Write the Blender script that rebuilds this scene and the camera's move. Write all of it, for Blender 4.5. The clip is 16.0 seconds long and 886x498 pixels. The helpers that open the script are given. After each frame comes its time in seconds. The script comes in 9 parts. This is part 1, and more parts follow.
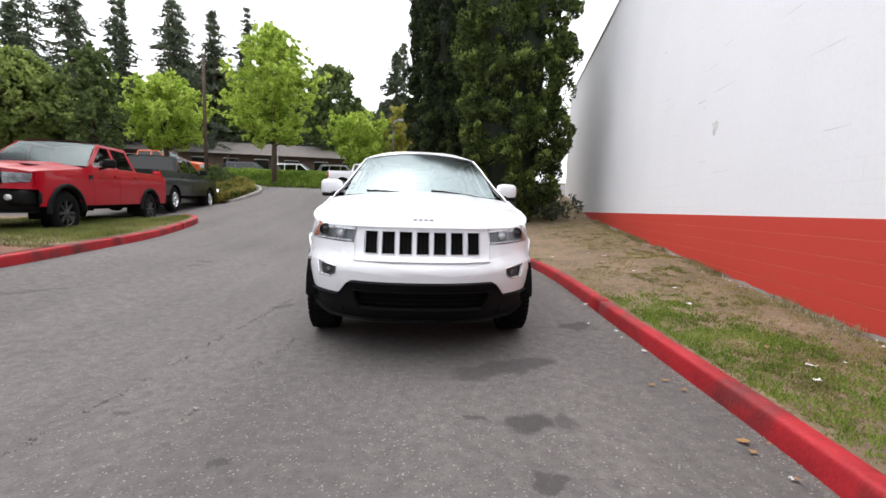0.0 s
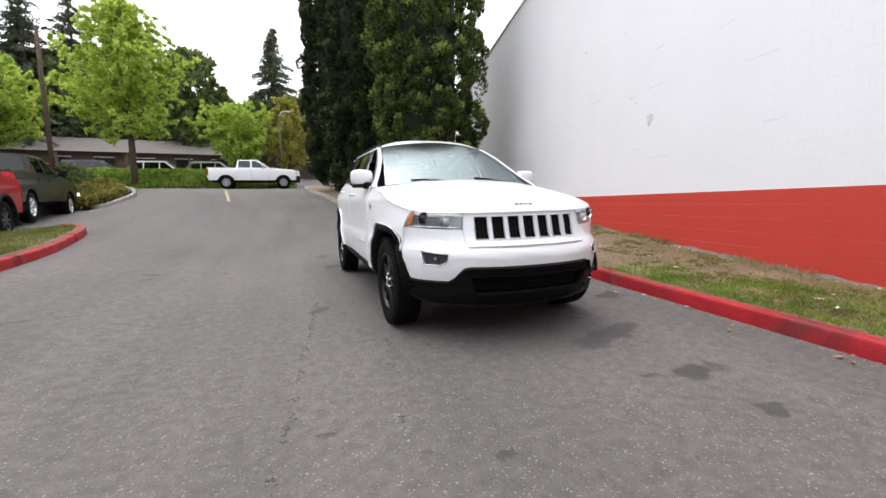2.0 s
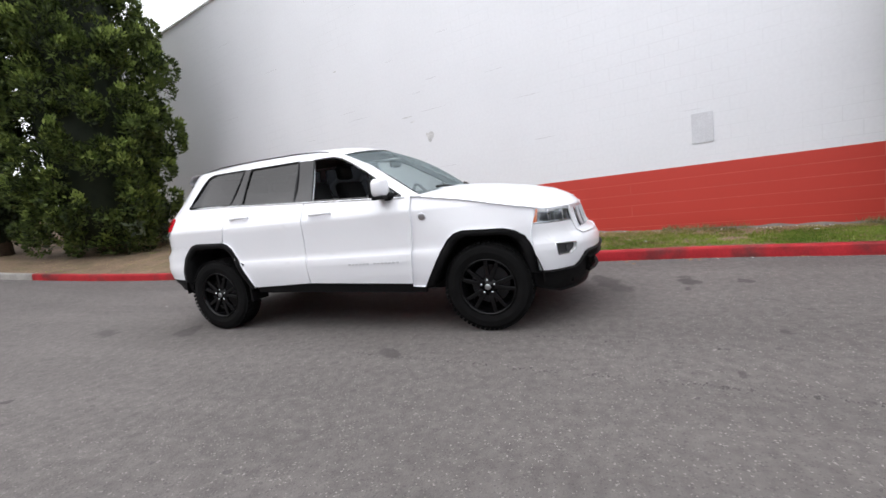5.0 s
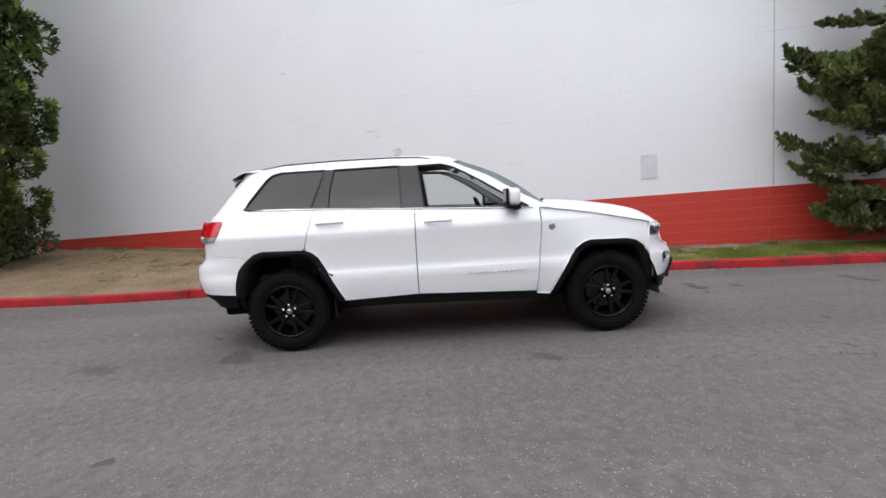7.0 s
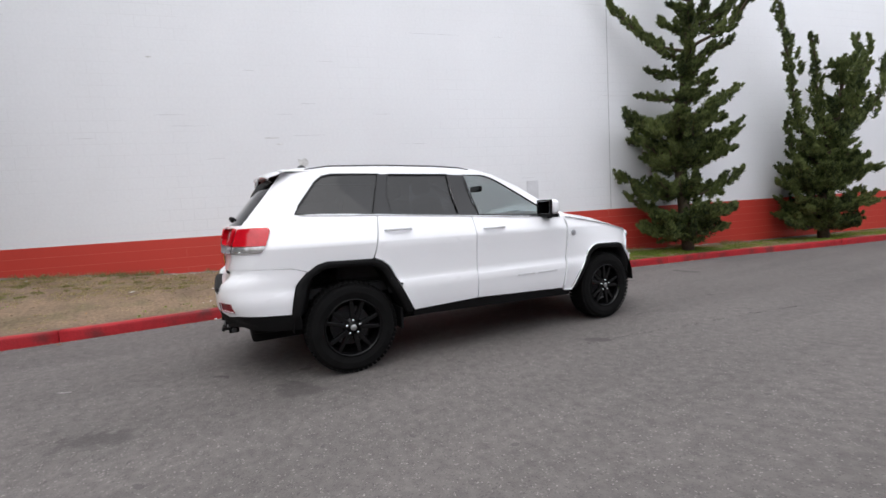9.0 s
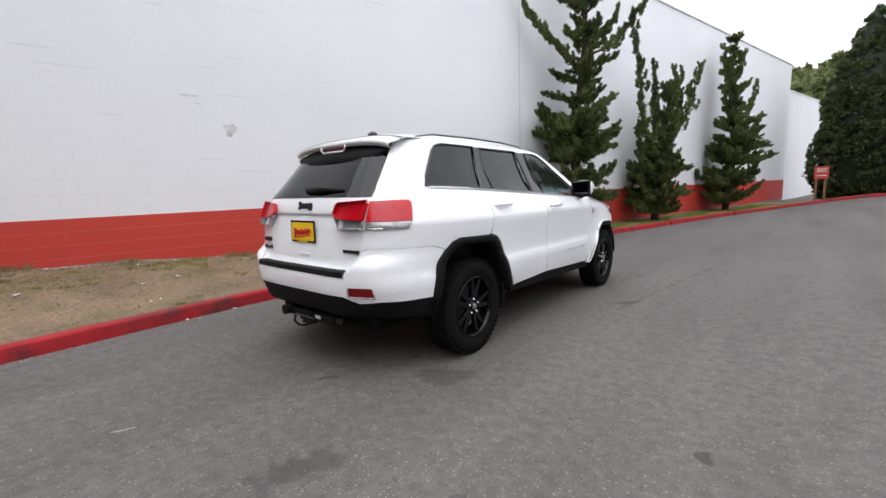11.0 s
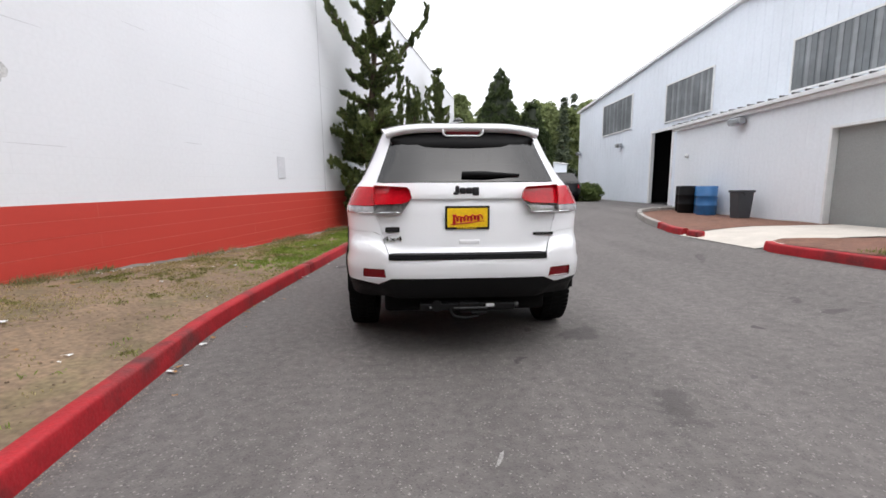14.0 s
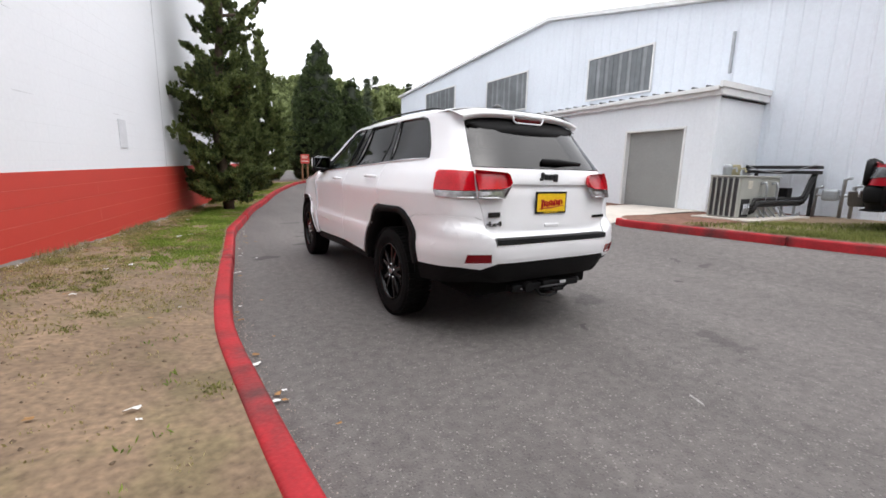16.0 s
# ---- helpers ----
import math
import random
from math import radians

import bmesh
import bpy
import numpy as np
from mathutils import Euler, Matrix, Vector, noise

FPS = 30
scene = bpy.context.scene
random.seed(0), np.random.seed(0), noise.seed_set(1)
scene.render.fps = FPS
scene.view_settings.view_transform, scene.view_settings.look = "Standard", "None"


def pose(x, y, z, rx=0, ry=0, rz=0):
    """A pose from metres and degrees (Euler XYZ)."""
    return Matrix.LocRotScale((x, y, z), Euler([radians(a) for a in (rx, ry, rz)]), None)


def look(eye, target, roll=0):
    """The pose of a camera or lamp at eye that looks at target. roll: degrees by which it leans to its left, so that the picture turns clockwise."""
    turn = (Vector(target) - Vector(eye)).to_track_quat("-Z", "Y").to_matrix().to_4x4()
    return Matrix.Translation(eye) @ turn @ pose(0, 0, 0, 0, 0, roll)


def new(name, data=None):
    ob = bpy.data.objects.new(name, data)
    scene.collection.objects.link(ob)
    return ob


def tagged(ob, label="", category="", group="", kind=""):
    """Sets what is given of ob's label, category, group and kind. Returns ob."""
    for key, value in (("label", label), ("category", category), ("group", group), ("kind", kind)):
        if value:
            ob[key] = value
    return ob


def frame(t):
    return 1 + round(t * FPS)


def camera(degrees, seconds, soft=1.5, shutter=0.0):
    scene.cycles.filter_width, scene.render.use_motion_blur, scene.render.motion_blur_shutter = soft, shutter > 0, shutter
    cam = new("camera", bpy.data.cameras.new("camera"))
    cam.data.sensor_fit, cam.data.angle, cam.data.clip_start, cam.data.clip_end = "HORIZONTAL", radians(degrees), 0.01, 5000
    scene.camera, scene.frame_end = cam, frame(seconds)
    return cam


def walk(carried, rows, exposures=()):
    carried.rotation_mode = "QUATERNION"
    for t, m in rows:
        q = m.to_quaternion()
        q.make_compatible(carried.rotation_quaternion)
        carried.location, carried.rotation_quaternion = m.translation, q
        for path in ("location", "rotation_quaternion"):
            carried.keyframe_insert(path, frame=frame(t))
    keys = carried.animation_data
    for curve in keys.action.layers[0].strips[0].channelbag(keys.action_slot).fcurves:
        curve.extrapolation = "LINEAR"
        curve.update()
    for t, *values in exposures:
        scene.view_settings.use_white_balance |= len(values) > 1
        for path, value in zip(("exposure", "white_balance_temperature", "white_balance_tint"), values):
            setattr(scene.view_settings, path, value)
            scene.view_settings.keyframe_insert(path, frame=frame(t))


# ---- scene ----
cam = camera(92.8, 16.0, soft=1.6)
PATH = [
    (0, (-0.075, -5.276, 1.164), (0.069, -3.294, 0.938), 1.6),
    (0.5, (-0.3, -5.321, 1.101), (-0.189, -3.341, 0.842), 2.1),
    (1, (-0.73, -5.32, 1.089), (-0.426, -3.364, 0.798), -0.5),
    (1.5, (-1.202, -5.134, 1.068), (-0.73, -3.213, 0.772), -0.9),
    (2, (-1.729, -4.947, 1.086), (-1.025, -3.092, 0.838), -0.9),
    (2.5, (-2.253, -4.624, 1.098), (-1.269, -2.902, 0.835), -1.3),
    (3, (-2.77, -4.274, 1.121), (-1.545, -2.708, 0.904), 0.0),
    (3.5, (-3.22, -3.849, 1.155), (-1.767, -2.498, 0.905), -2.8),
    (4, (-3.611, -3.363, 1.194), (-2.028, -2.163, 0.96), -3.6),
    (4.2, (-3.759, -3.174, 1.199), (-2.094, -2.099, 0.935), -4.4),
    (6.3, (-4.67, -0.769, 1.247), (-2.705, -0.483, 1.008), -7.3),
    (6.5, (-4.706, -0.538, 1.266), (-2.736, -0.332, 0.994), -6.8),
    (7, (-4.685, 0.047, 1.287), (-2.698, 0.036, 1.062), -3.6),
    (7.5, (-4.68, 0.615, 1.283), (-2.72, 0.269, 1.078), -3.2),
    (8, (-4.562, 1.189, 1.292), (-2.659, 0.611, 1.086), -3.8),
    (8.5, (-4.46, 1.758, 1.293), (-2.611, 1.015, 1.123), -4.0),
    (8.7, (-4.394, 2.007, 1.283), (-2.576, 1.191, 1.111), -3.3),
    (10.8, (-2.947, 3.941, 1.269), (-1.627, 2.457, 1.033), -2.1),
    (11, (-2.782, 4.082, 1.264), (-1.518, 2.555, 1.0), -1.3),
    (11.5, (-2.318, 4.381, 1.252), (-1.175, 2.758, 1.008), -1.0),
    (12, (-1.842, 4.702, 1.226), (-0.947, 2.934, 0.953), -1.1),
    (12.5, (-1.313, 4.901, 1.199), (-0.649, 3.038, 0.903), -1.1),
    (13, (-0.774, 5.132, 1.197), (-0.39, 3.188, 0.923), -1.6),
    (13.5, (-0.221, 5.21, 1.193), (-0.054, 3.243, 0.871), -2.2),
    (14, (0.323, 5.258, 1.195), (0.22, 3.28, 0.918), -0.4),
    (14.5, (0.846, 5.188, 1.171), (0.457, 3.258, 0.821), -0.3),
    (15, (1.346, 5.067, 1.169), (0.743, 3.186, 0.856), 1.0),
    (15.5, (1.836, 4.928, 1.19), (1.056, 3.122, 0.832), 2.1),
    (16, (2.297, 4.671, 1.209), (1.3, 2.974, 0.85), 1.4),
]
EXPOSURES = [(0.0, 0.2, 6600, 12), (3.0, 0.2, 6600, 12), (4.0, 0.06, 6550, 12), (6.4, 0.06, 6500, 12), (7.2, -0.14, 6500, 12), (11.0, -0.11, 6500, 12), (12.0, -0.06, 6500, 12), (13.2, 0.07, 6550, 12), (15.0, 0.10, 6600, 12), (16.0, 0.18, 6600, 12)]
walk(cam, [(t, look(eye, target, roll)) for t, eye, target, roll in PATH], EXPOSURES)

# ---- world and sun: a bright overcast sky ----
world = bpy.data.worlds.new("overcast_sky")
scene.world = world
world.use_nodes = True
wn, wl = world.node_tree.nodes, world.node_tree.links
sky = wn.new("ShaderNodeTexSky")
sky.sky_type, sky.sun_disc = "NISHITA", False
sky.sun_elevation, sky.sun_rotation = radians(69), radians(330)
sky.air_density, sky.dust_density, sky.ozone_density = 1.0, 4.0, 1.0
veil = wn.new("ShaderNodeHueSaturation")
veil.inputs["Saturation"].default_value = 0.10
wl.new(sky.outputs[0], veil.inputs["Color"])
cloud_at = wn.new("ShaderNodeTexCoord")
cloud_map = wn.new("ShaderNodeMapping")
cloud_map.inputs["Scale"].default_value = (1.2, 1.2, 3.0)
wl.new(cloud_at.outputs["Generated"], cloud_map.inputs["Vector"])
cloud = wn.new("ShaderNodeTexNoise")
cloud.inputs["Scale"].default_value, cloud.inputs["Detail"].default_value = 1.6, 3.0
wl.new(cloud_map.outputs[0], cloud.inputs["Vector"])
cloud_tone = wn.new("ShaderNodeMapRange")
cloud_tone.inputs["From Min"].default_value, cloud_tone.inputs["From Max"].default_value = 0.3, 0.7
cloud_tone.inputs["To Min"].default_value, cloud_tone.inputs["To Max"].default_value = 0.82, 1.1
wl.new(cloud.outputs["Fac"], cloud_tone.inputs["Value"])
deck = wn.new("ShaderNodeMix")
deck.data_type = "RGBA"
deck.inputs[0].default_value = 0.65
deck.inputs[7].default_value = (8.6, 8.9, 9.4, 1)
wl.new(veil.outputs[0], deck.inputs[6])
shade_sky = wn.new("ShaderNodeVectorMath")
shade_sky.operation = "SCALE"
wl.new(deck.outputs[2], shade_sky.inputs[0])
wl.new(cloud_tone.outputs[0], shade_sky.inputs["Scale"])
# an overcast dome is brightest overhead
dome = wn.new("ShaderNodeSeparateXYZ")
wl.new(cloud_at.outputs["Generated"], dome.inputs[0])
height = wn.new("ShaderNodeMapRange")
for key, value in zip(("From Min", "From Max", "To Min", "To Max"), (0.0, 1.0, 0.98, 1.36)):
    height.inputs[key].default_value = value
wl.new(dome.outputs["Z"], height.inputs["Value"])
graded = wn.new("ShaderNodeVectorMath")
graded.operation = "SCALE"
wl.new(shade_sky.outputs[0], graded.inputs[0])
wl.new(height.outputs[0], graded.inputs["Scale"])
wl.new(graded.outputs[0], wn["Background"].inputs["Color"])
wn["Background"].inputs["Strength"].default_value = 0.212

sun_data = bpy.data.lights.new("sun", "SUN")
sun_data.energy, sun_data.angle, sun_data.color = 0.6, radians(80), (1.0, 0.97, 0.92)
sun = new("sun", sun_data)
sun.matrix_world = look((-7, 12, 36), (0, 0, 0))


# ---- building helpers ----
def group_empty(name, m=None):
    ob = new(name)
    ob.empty_display_size = 0.2
    if m is not None:
        ob.matrix_world = m
    return ob


def mesh_of(bm, name, mats, smooth=False):
    me = bpy.data.meshes.new(name)
    bm.to_mesh(me)
    bm.free()
    for mt in (mats if isinstance(mats, (list, tuple)) else [mats]):
        me.materials.append(mt)
    if smooth:
        me.polygons.foreach_set("use_smooth", [True] * len(me.polygons))
    return me


def part(name, bm, material, parent=None, label="", smooth=False, m=None):
    ob = new(name, mesh_of(bm, name, material, smooth))
    if parent is not None:
        ob.parent = parent
    if m is not None:
        ob.matrix_basis = m
    if label:
        ob["label"] = label
    return ob


def raw(name, verts, faces, material, parent=None, label="", smooth=False, m=None):
    me = bpy.data.meshes.new(name)
    me.from_pydata([tuple(v) for v in verts], [], faces)
    for mt in (material if isinstance(material, (list, tuple)) else [material]):
        me.materials.append(mt)
    if smooth:
        me.polygons.foreach_set("use_smooth", [True] * len(me.polygons))
    ob = new(name, me)
    if parent is not None:
        ob.parent = parent
    if m is not None:
        ob.matrix_basis = m
    if label:
        ob["label"] = label
    return ob


def add_box(bm, x0, x1, y0, y1, z0, z1, bevel=0.0, m=None, seg=2):
    made = bmesh.ops.create_cube(bm, size=1.0)
    vs = made["verts"]
    for v in vs:
        v.co = Vector((x0 + (v.co.x + 0.5) * (x1 - x0), y0 + (v.co.y + 0.5) * (y1 - y0), z0 + (v.co.z + 0.5) * (z1 - z0)))
    if m is not None:
        bmesh.ops.transform(bm, matrix=m, verts=vs)
    if bevel:
        es = list({e for v in vs for e in v.link_edges})
        bmesh.ops.bevel(bm, geom=es, offset=bevel, segments=seg, affect="EDGES", profile=0.5)
    return bm


def box(x0, x1, y0, y1, z0, z1, bevel=0.0, m=None, seg=2):
    return add_box(bmesh.new(), x0, x1, y0, y1, z0, z1, bevel, m, seg)


def add_tube(bm, pts, radii, sides=8, caps=True):
    pts = [Vector(p) for p in pts]
    if not isinstance(radii, (list, tuple)):
        radii = [radii] * len(pts)
    rings, up = [], None
    for i, p in enumerate(pts):
        d = (pts[min(i + 1, len(pts) - 1)] - pts[max(i - 1, 0)]).normalized()
        if up is None:
            up = d.orthogonal().normalized()
        up = (up - d * up.dot(d)).normalized()
        side = d.cross(up)
        rings.append([bm.verts.new(p + radii[i] * (math.cos(a) * up + math.sin(a) * side)) for a in [2 * math.pi * k / sides for k in range(sides)]])
    for a, b in zip(rings, rings[1:]):
        for k in range(sides):
            bm.faces.new((a[k], a[(k + 1) % sides], b[(k + 1) % sides], b[k]))
    if caps:
        bm.faces.new(rings[0][::-1])
        bm.faces.new(rings[-1])
    return bm


def tube(pts, radii, sides=8):
    return add_tube(bmesh.new(), pts, radii, sides)


def add_lathe(bm, profile, axis="z", centre=(0, 0, 0), sides=32, cap=True):
    """Turns (radius, height) pairs round an axis."""
    rings = []
    for r, h in profile:
        ring = []
        for k in range(sides):
            a = 2 * math.pi * k / sides
            c, s = r * math.cos(a), r * math.sin(a)
            p = {"z": (c, s, h), "x": (h, c, s), "y": (s, h, c)}[axis]
            ring.append(bm.verts.new(Vector(p) + Vector(centre)))
        rings.append(ring)
    for a, b in zip(rings, rings[1:]):
        for k in range(sides):
            bm.faces.new((a[k], a[(k + 1) % sides], b[(k + 1) % sides], b[k]))
    for ring, flip in ((rings[0], True), (rings[-1], False)):
        if cap and (ring[0].co - ring[sides // 2].co).length > 1e-4:
            bm.faces.new(ring[::-1] if flip else ring)
    return bm


def lathe(profile, axis="z", centre=(0, 0, 0), sides=32, cap=True):
    return add_lathe(bmesh.new(), profile, axis, centre, sides, cap)


def resample(pts, step):
    """Catmull-Rom through the points, at even steps."""
    P = [Vector(p) for p in pts]
    P = [2 * P[0] - P[1]] + P + [2 * P[-1] - P[-2]]
    dense = []
    for i in range(1, len(P) - 2):
        for k in range(24):
            t = k / 24
            a, b, c, d = P[i - 1:i + 3]
            dense.append(0.5 * ((2 * b) + (c - a) * t + (2 * a - 5 * b + 4 * c - d) * t * t + (3 * b - a - 3 * c + d) * t ** 3))
    dense.append(P[-2])
    out, left = [dense[0]], step
    for a, b in zip(dense, dense[1:]):
        d = (b - a).length
        while d >= left and d > 1e-9:
            a = a + (b - a) * (left / d)
            out.append(a.copy())
            d, left = (b - a).length, step
        left -= d
    if (out[-1] - dense[-1]).length > step * 0.3:
        out.append(dense[-1])
    return out


# ---- materials ----
def hexcol(c):
    return (*c, 1.0) if len(c) == 3 else c


def material(name, base, rough=0.7, metal=0.0, vary=0.15, scale=3.0, fine=60.0, fine_amount=0.1, bump=0.0, bump_scale=80.0,
             coat=0.0, spec=0.5, second=None, second_scale=1.2, second_range=(0.45, 0.65), by="Object", per=None, per_amount=0.2, transmission=0.0):
    """A surface: base colour varied at two scales, an optional second colour in patches, and fine relief."""
    mt = bpy.data.materials.new(name)
    mt.use_nodes = True
    n, l = mt.node_tree.nodes, mt.node_tree.links
    bs = n["Principled BSDF"]
    bs.inputs["Roughness"].default_value, bs.inputs["Metallic"].default_value = rough, metal
    bs.inputs["Coat Weight"].default_value, bs.inputs["Specular IOR Level"].default_value = coat, spec
    bs.inputs["Coat Roughness"].default_value = 0.04
    bs.inputs["Transmission Weight"].default_value = transmission
    at = n.new("ShaderNodeTexCoord").outputs[by]

    def tex(sc, detail=4.0):
        t = n.new("ShaderNodeTexNoise")
        t.inputs["Scale"].default_value, t.inputs["Detail"].default_value = sc, detail
        l.new(at, t.inputs["Vector"])
        return t.outputs["Fac"]

    def ranged(v, a, b, c, d):
        r = n.new("ShaderNodeMapRange")
        for k, x in zip(("From Min", "From Max", "To Min", "To Max"), (a, b, c, d)):
            r.inputs[k].default_value = x
        l.new(v, r.inputs["Value"])
        return r.outputs[0]

    def times(a, b):
        r = n.new("ShaderNodeMath")
        r.operation = "MULTIPLY"
        l.new(a, r.inputs[0])
        l.new(b, r.inputs[1])
        return r.outputs[0]

    value = ranged(tex(scale), 0.25, 0.75, 1 - vary, 1 + vary)
    if fine_amount:
        value = times(value, ranged(tex(fine, 2.0), 0.25, 0.75, 1 - fine_amount, 1 + fine_amount))
    if per:
        src = n.new("ShaderNodeObjectInfo").outputs["Random"] if per == "object" else n.new("ShaderNodeNewGeometry").outputs["Random Per Island"]
        value = times(value, ranged(src, 0, 1, 1 - per_amount, 1 + per_amount))
    colour = None
    if second is not None:
        mix = n.new("ShaderNodeMix")
        mix.data_type = "RGBA"
        mix.inputs[6].default_value, mix.inputs[7].default_value = hexcol(base), hexcol(second)
        l.new(ranged(tex(second_scale, 6.0), second_range[0], second_range[1], 0, 1), mix.inputs[0])
        colour = mix.outputs[2]
    sc = n.new("ShaderNodeVectorMath")
    sc.operation = "SCALE"
    if colour is None:
        sc.inputs[0].default_value = base[:3]
    else:
        l.new(colour, sc.inputs[0])
    l.new(value, sc.inputs["Scale"])
    l.new(sc.outputs[0], bs.inputs["Base Color"])
    if bump:
        bp = n.new("ShaderNodeBump")
        bp.inputs["Strength"].default_value, bp.inputs["Distance"].default_value = bump, 0.01
        l.new(tex(bump_scale, 3.0), bp.inputs["Height"])
        l.new(bp.outputs[0], bs.inputs["Normal"])
    return mt


def glass_material(name, tint, rough=0.02, ior=1.6, floor=0.0, gloss=(1.0, 1.0, 1.0)):
    """Thin tinted pane: light passes straight through it, dimmed, with a clear surface reflection."""
    mt = bpy.data.materials.new(name)
    mt.use_nodes = True
    n, l = mt.node_tree.nodes, mt.node_tree.links
    out = n["Material Output"]
    n.remove(n["Principled BSDF"])
    tr, gl, mx, fr = n.new("ShaderNodeBsdfTransparent"), n.new("ShaderNodeBsdfGlossy"), n.new("ShaderNodeMixShader"), n.new("ShaderNodeLayerWeight")
    tr.inputs[0].default_value = hexcol(tint)
    gl.inputs["Roughness"].default_value, gl.inputs["Color"].default_value = rough, hexcol(gloss)
    fr.inputs["Blend"].default_value = 0.5
    head_on = ((ior - 1) / (ior + 1)) ** 2
    power, rise = n.new("ShaderNodeMath"), n.new("ShaderNodeMath")
    power.operation, rise.operation = "POWER", "MULTIPLY_ADD"
    power.inputs[1].default_value, rise.inputs[1].default_value, rise.inputs[2].default_value = 5.0, 1.0 - head_on, head_on
    l.new(fr.outputs["Facing"], power.inputs[0])
    l.new(power.outputs[0], rise.inputs[0])
    least = n.new("ShaderNodeMath")
    least.operation = "MAXIMUM"
    least.inputs[1].default_value = floor
    l.new(rise.outputs[0], least.inputs[0])
    l.new(least.outputs[0], mx.inputs[0])
    l.new(tr.outputs[0], mx.inputs[1])
    l.new(gl.outputs[0], mx.inputs[2])
    l.new(mx.outputs[0], out.inputs["Surface"])
    return mt


# oil and damp stains on the asphalt, and last a shadow painted under the car: place, half sizes, turn, depth
STAINS_AND_SHADE = ((0.59, -2.43, 0.47, 0.13, 22, 0.62), (1.52, -1.40, 0.17, 0.13, 20, 0.75), (0.55, -3.18, 0.15, 0.09, 10, 0.8), (0.76, -3.18, 0.07, 0.05, 0, 0.6), (0.53, -3.67, 0.09, 0.05, 20, 0.7), (0.27, -3.12, 0.04, 0.03, 0, 0.7),
          (-3.92, -0.86, 0.34, 0.05, 60, 0.5), (-0.98, 1.93, 0.22, 0.13, 40, 0.55), (-1.08, 3.11, 0.20, 0.09, 70, 0.55), (-1.04, 3.31, 0.10, 0.05, 0, 0.5), (-3.40, 1.34, 0.13, 0.04, 60, 0.55), (-2.56, 1.93, 0.06, 0.05, 20, 0.75),
          (-3.42, 1.73, 0.10, 0.06, 20, 0.6), (0.50, -5.15, 0.27, 0.09, 10, 0.6), (-0.35, 2.46, 0.06, 0.03, 20, 0.75), (-0.57, 1.81, 0.05, 0.03, 20, 0.7),
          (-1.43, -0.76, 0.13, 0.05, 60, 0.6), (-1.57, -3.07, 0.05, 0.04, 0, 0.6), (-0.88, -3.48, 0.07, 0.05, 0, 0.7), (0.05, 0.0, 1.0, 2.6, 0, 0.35))


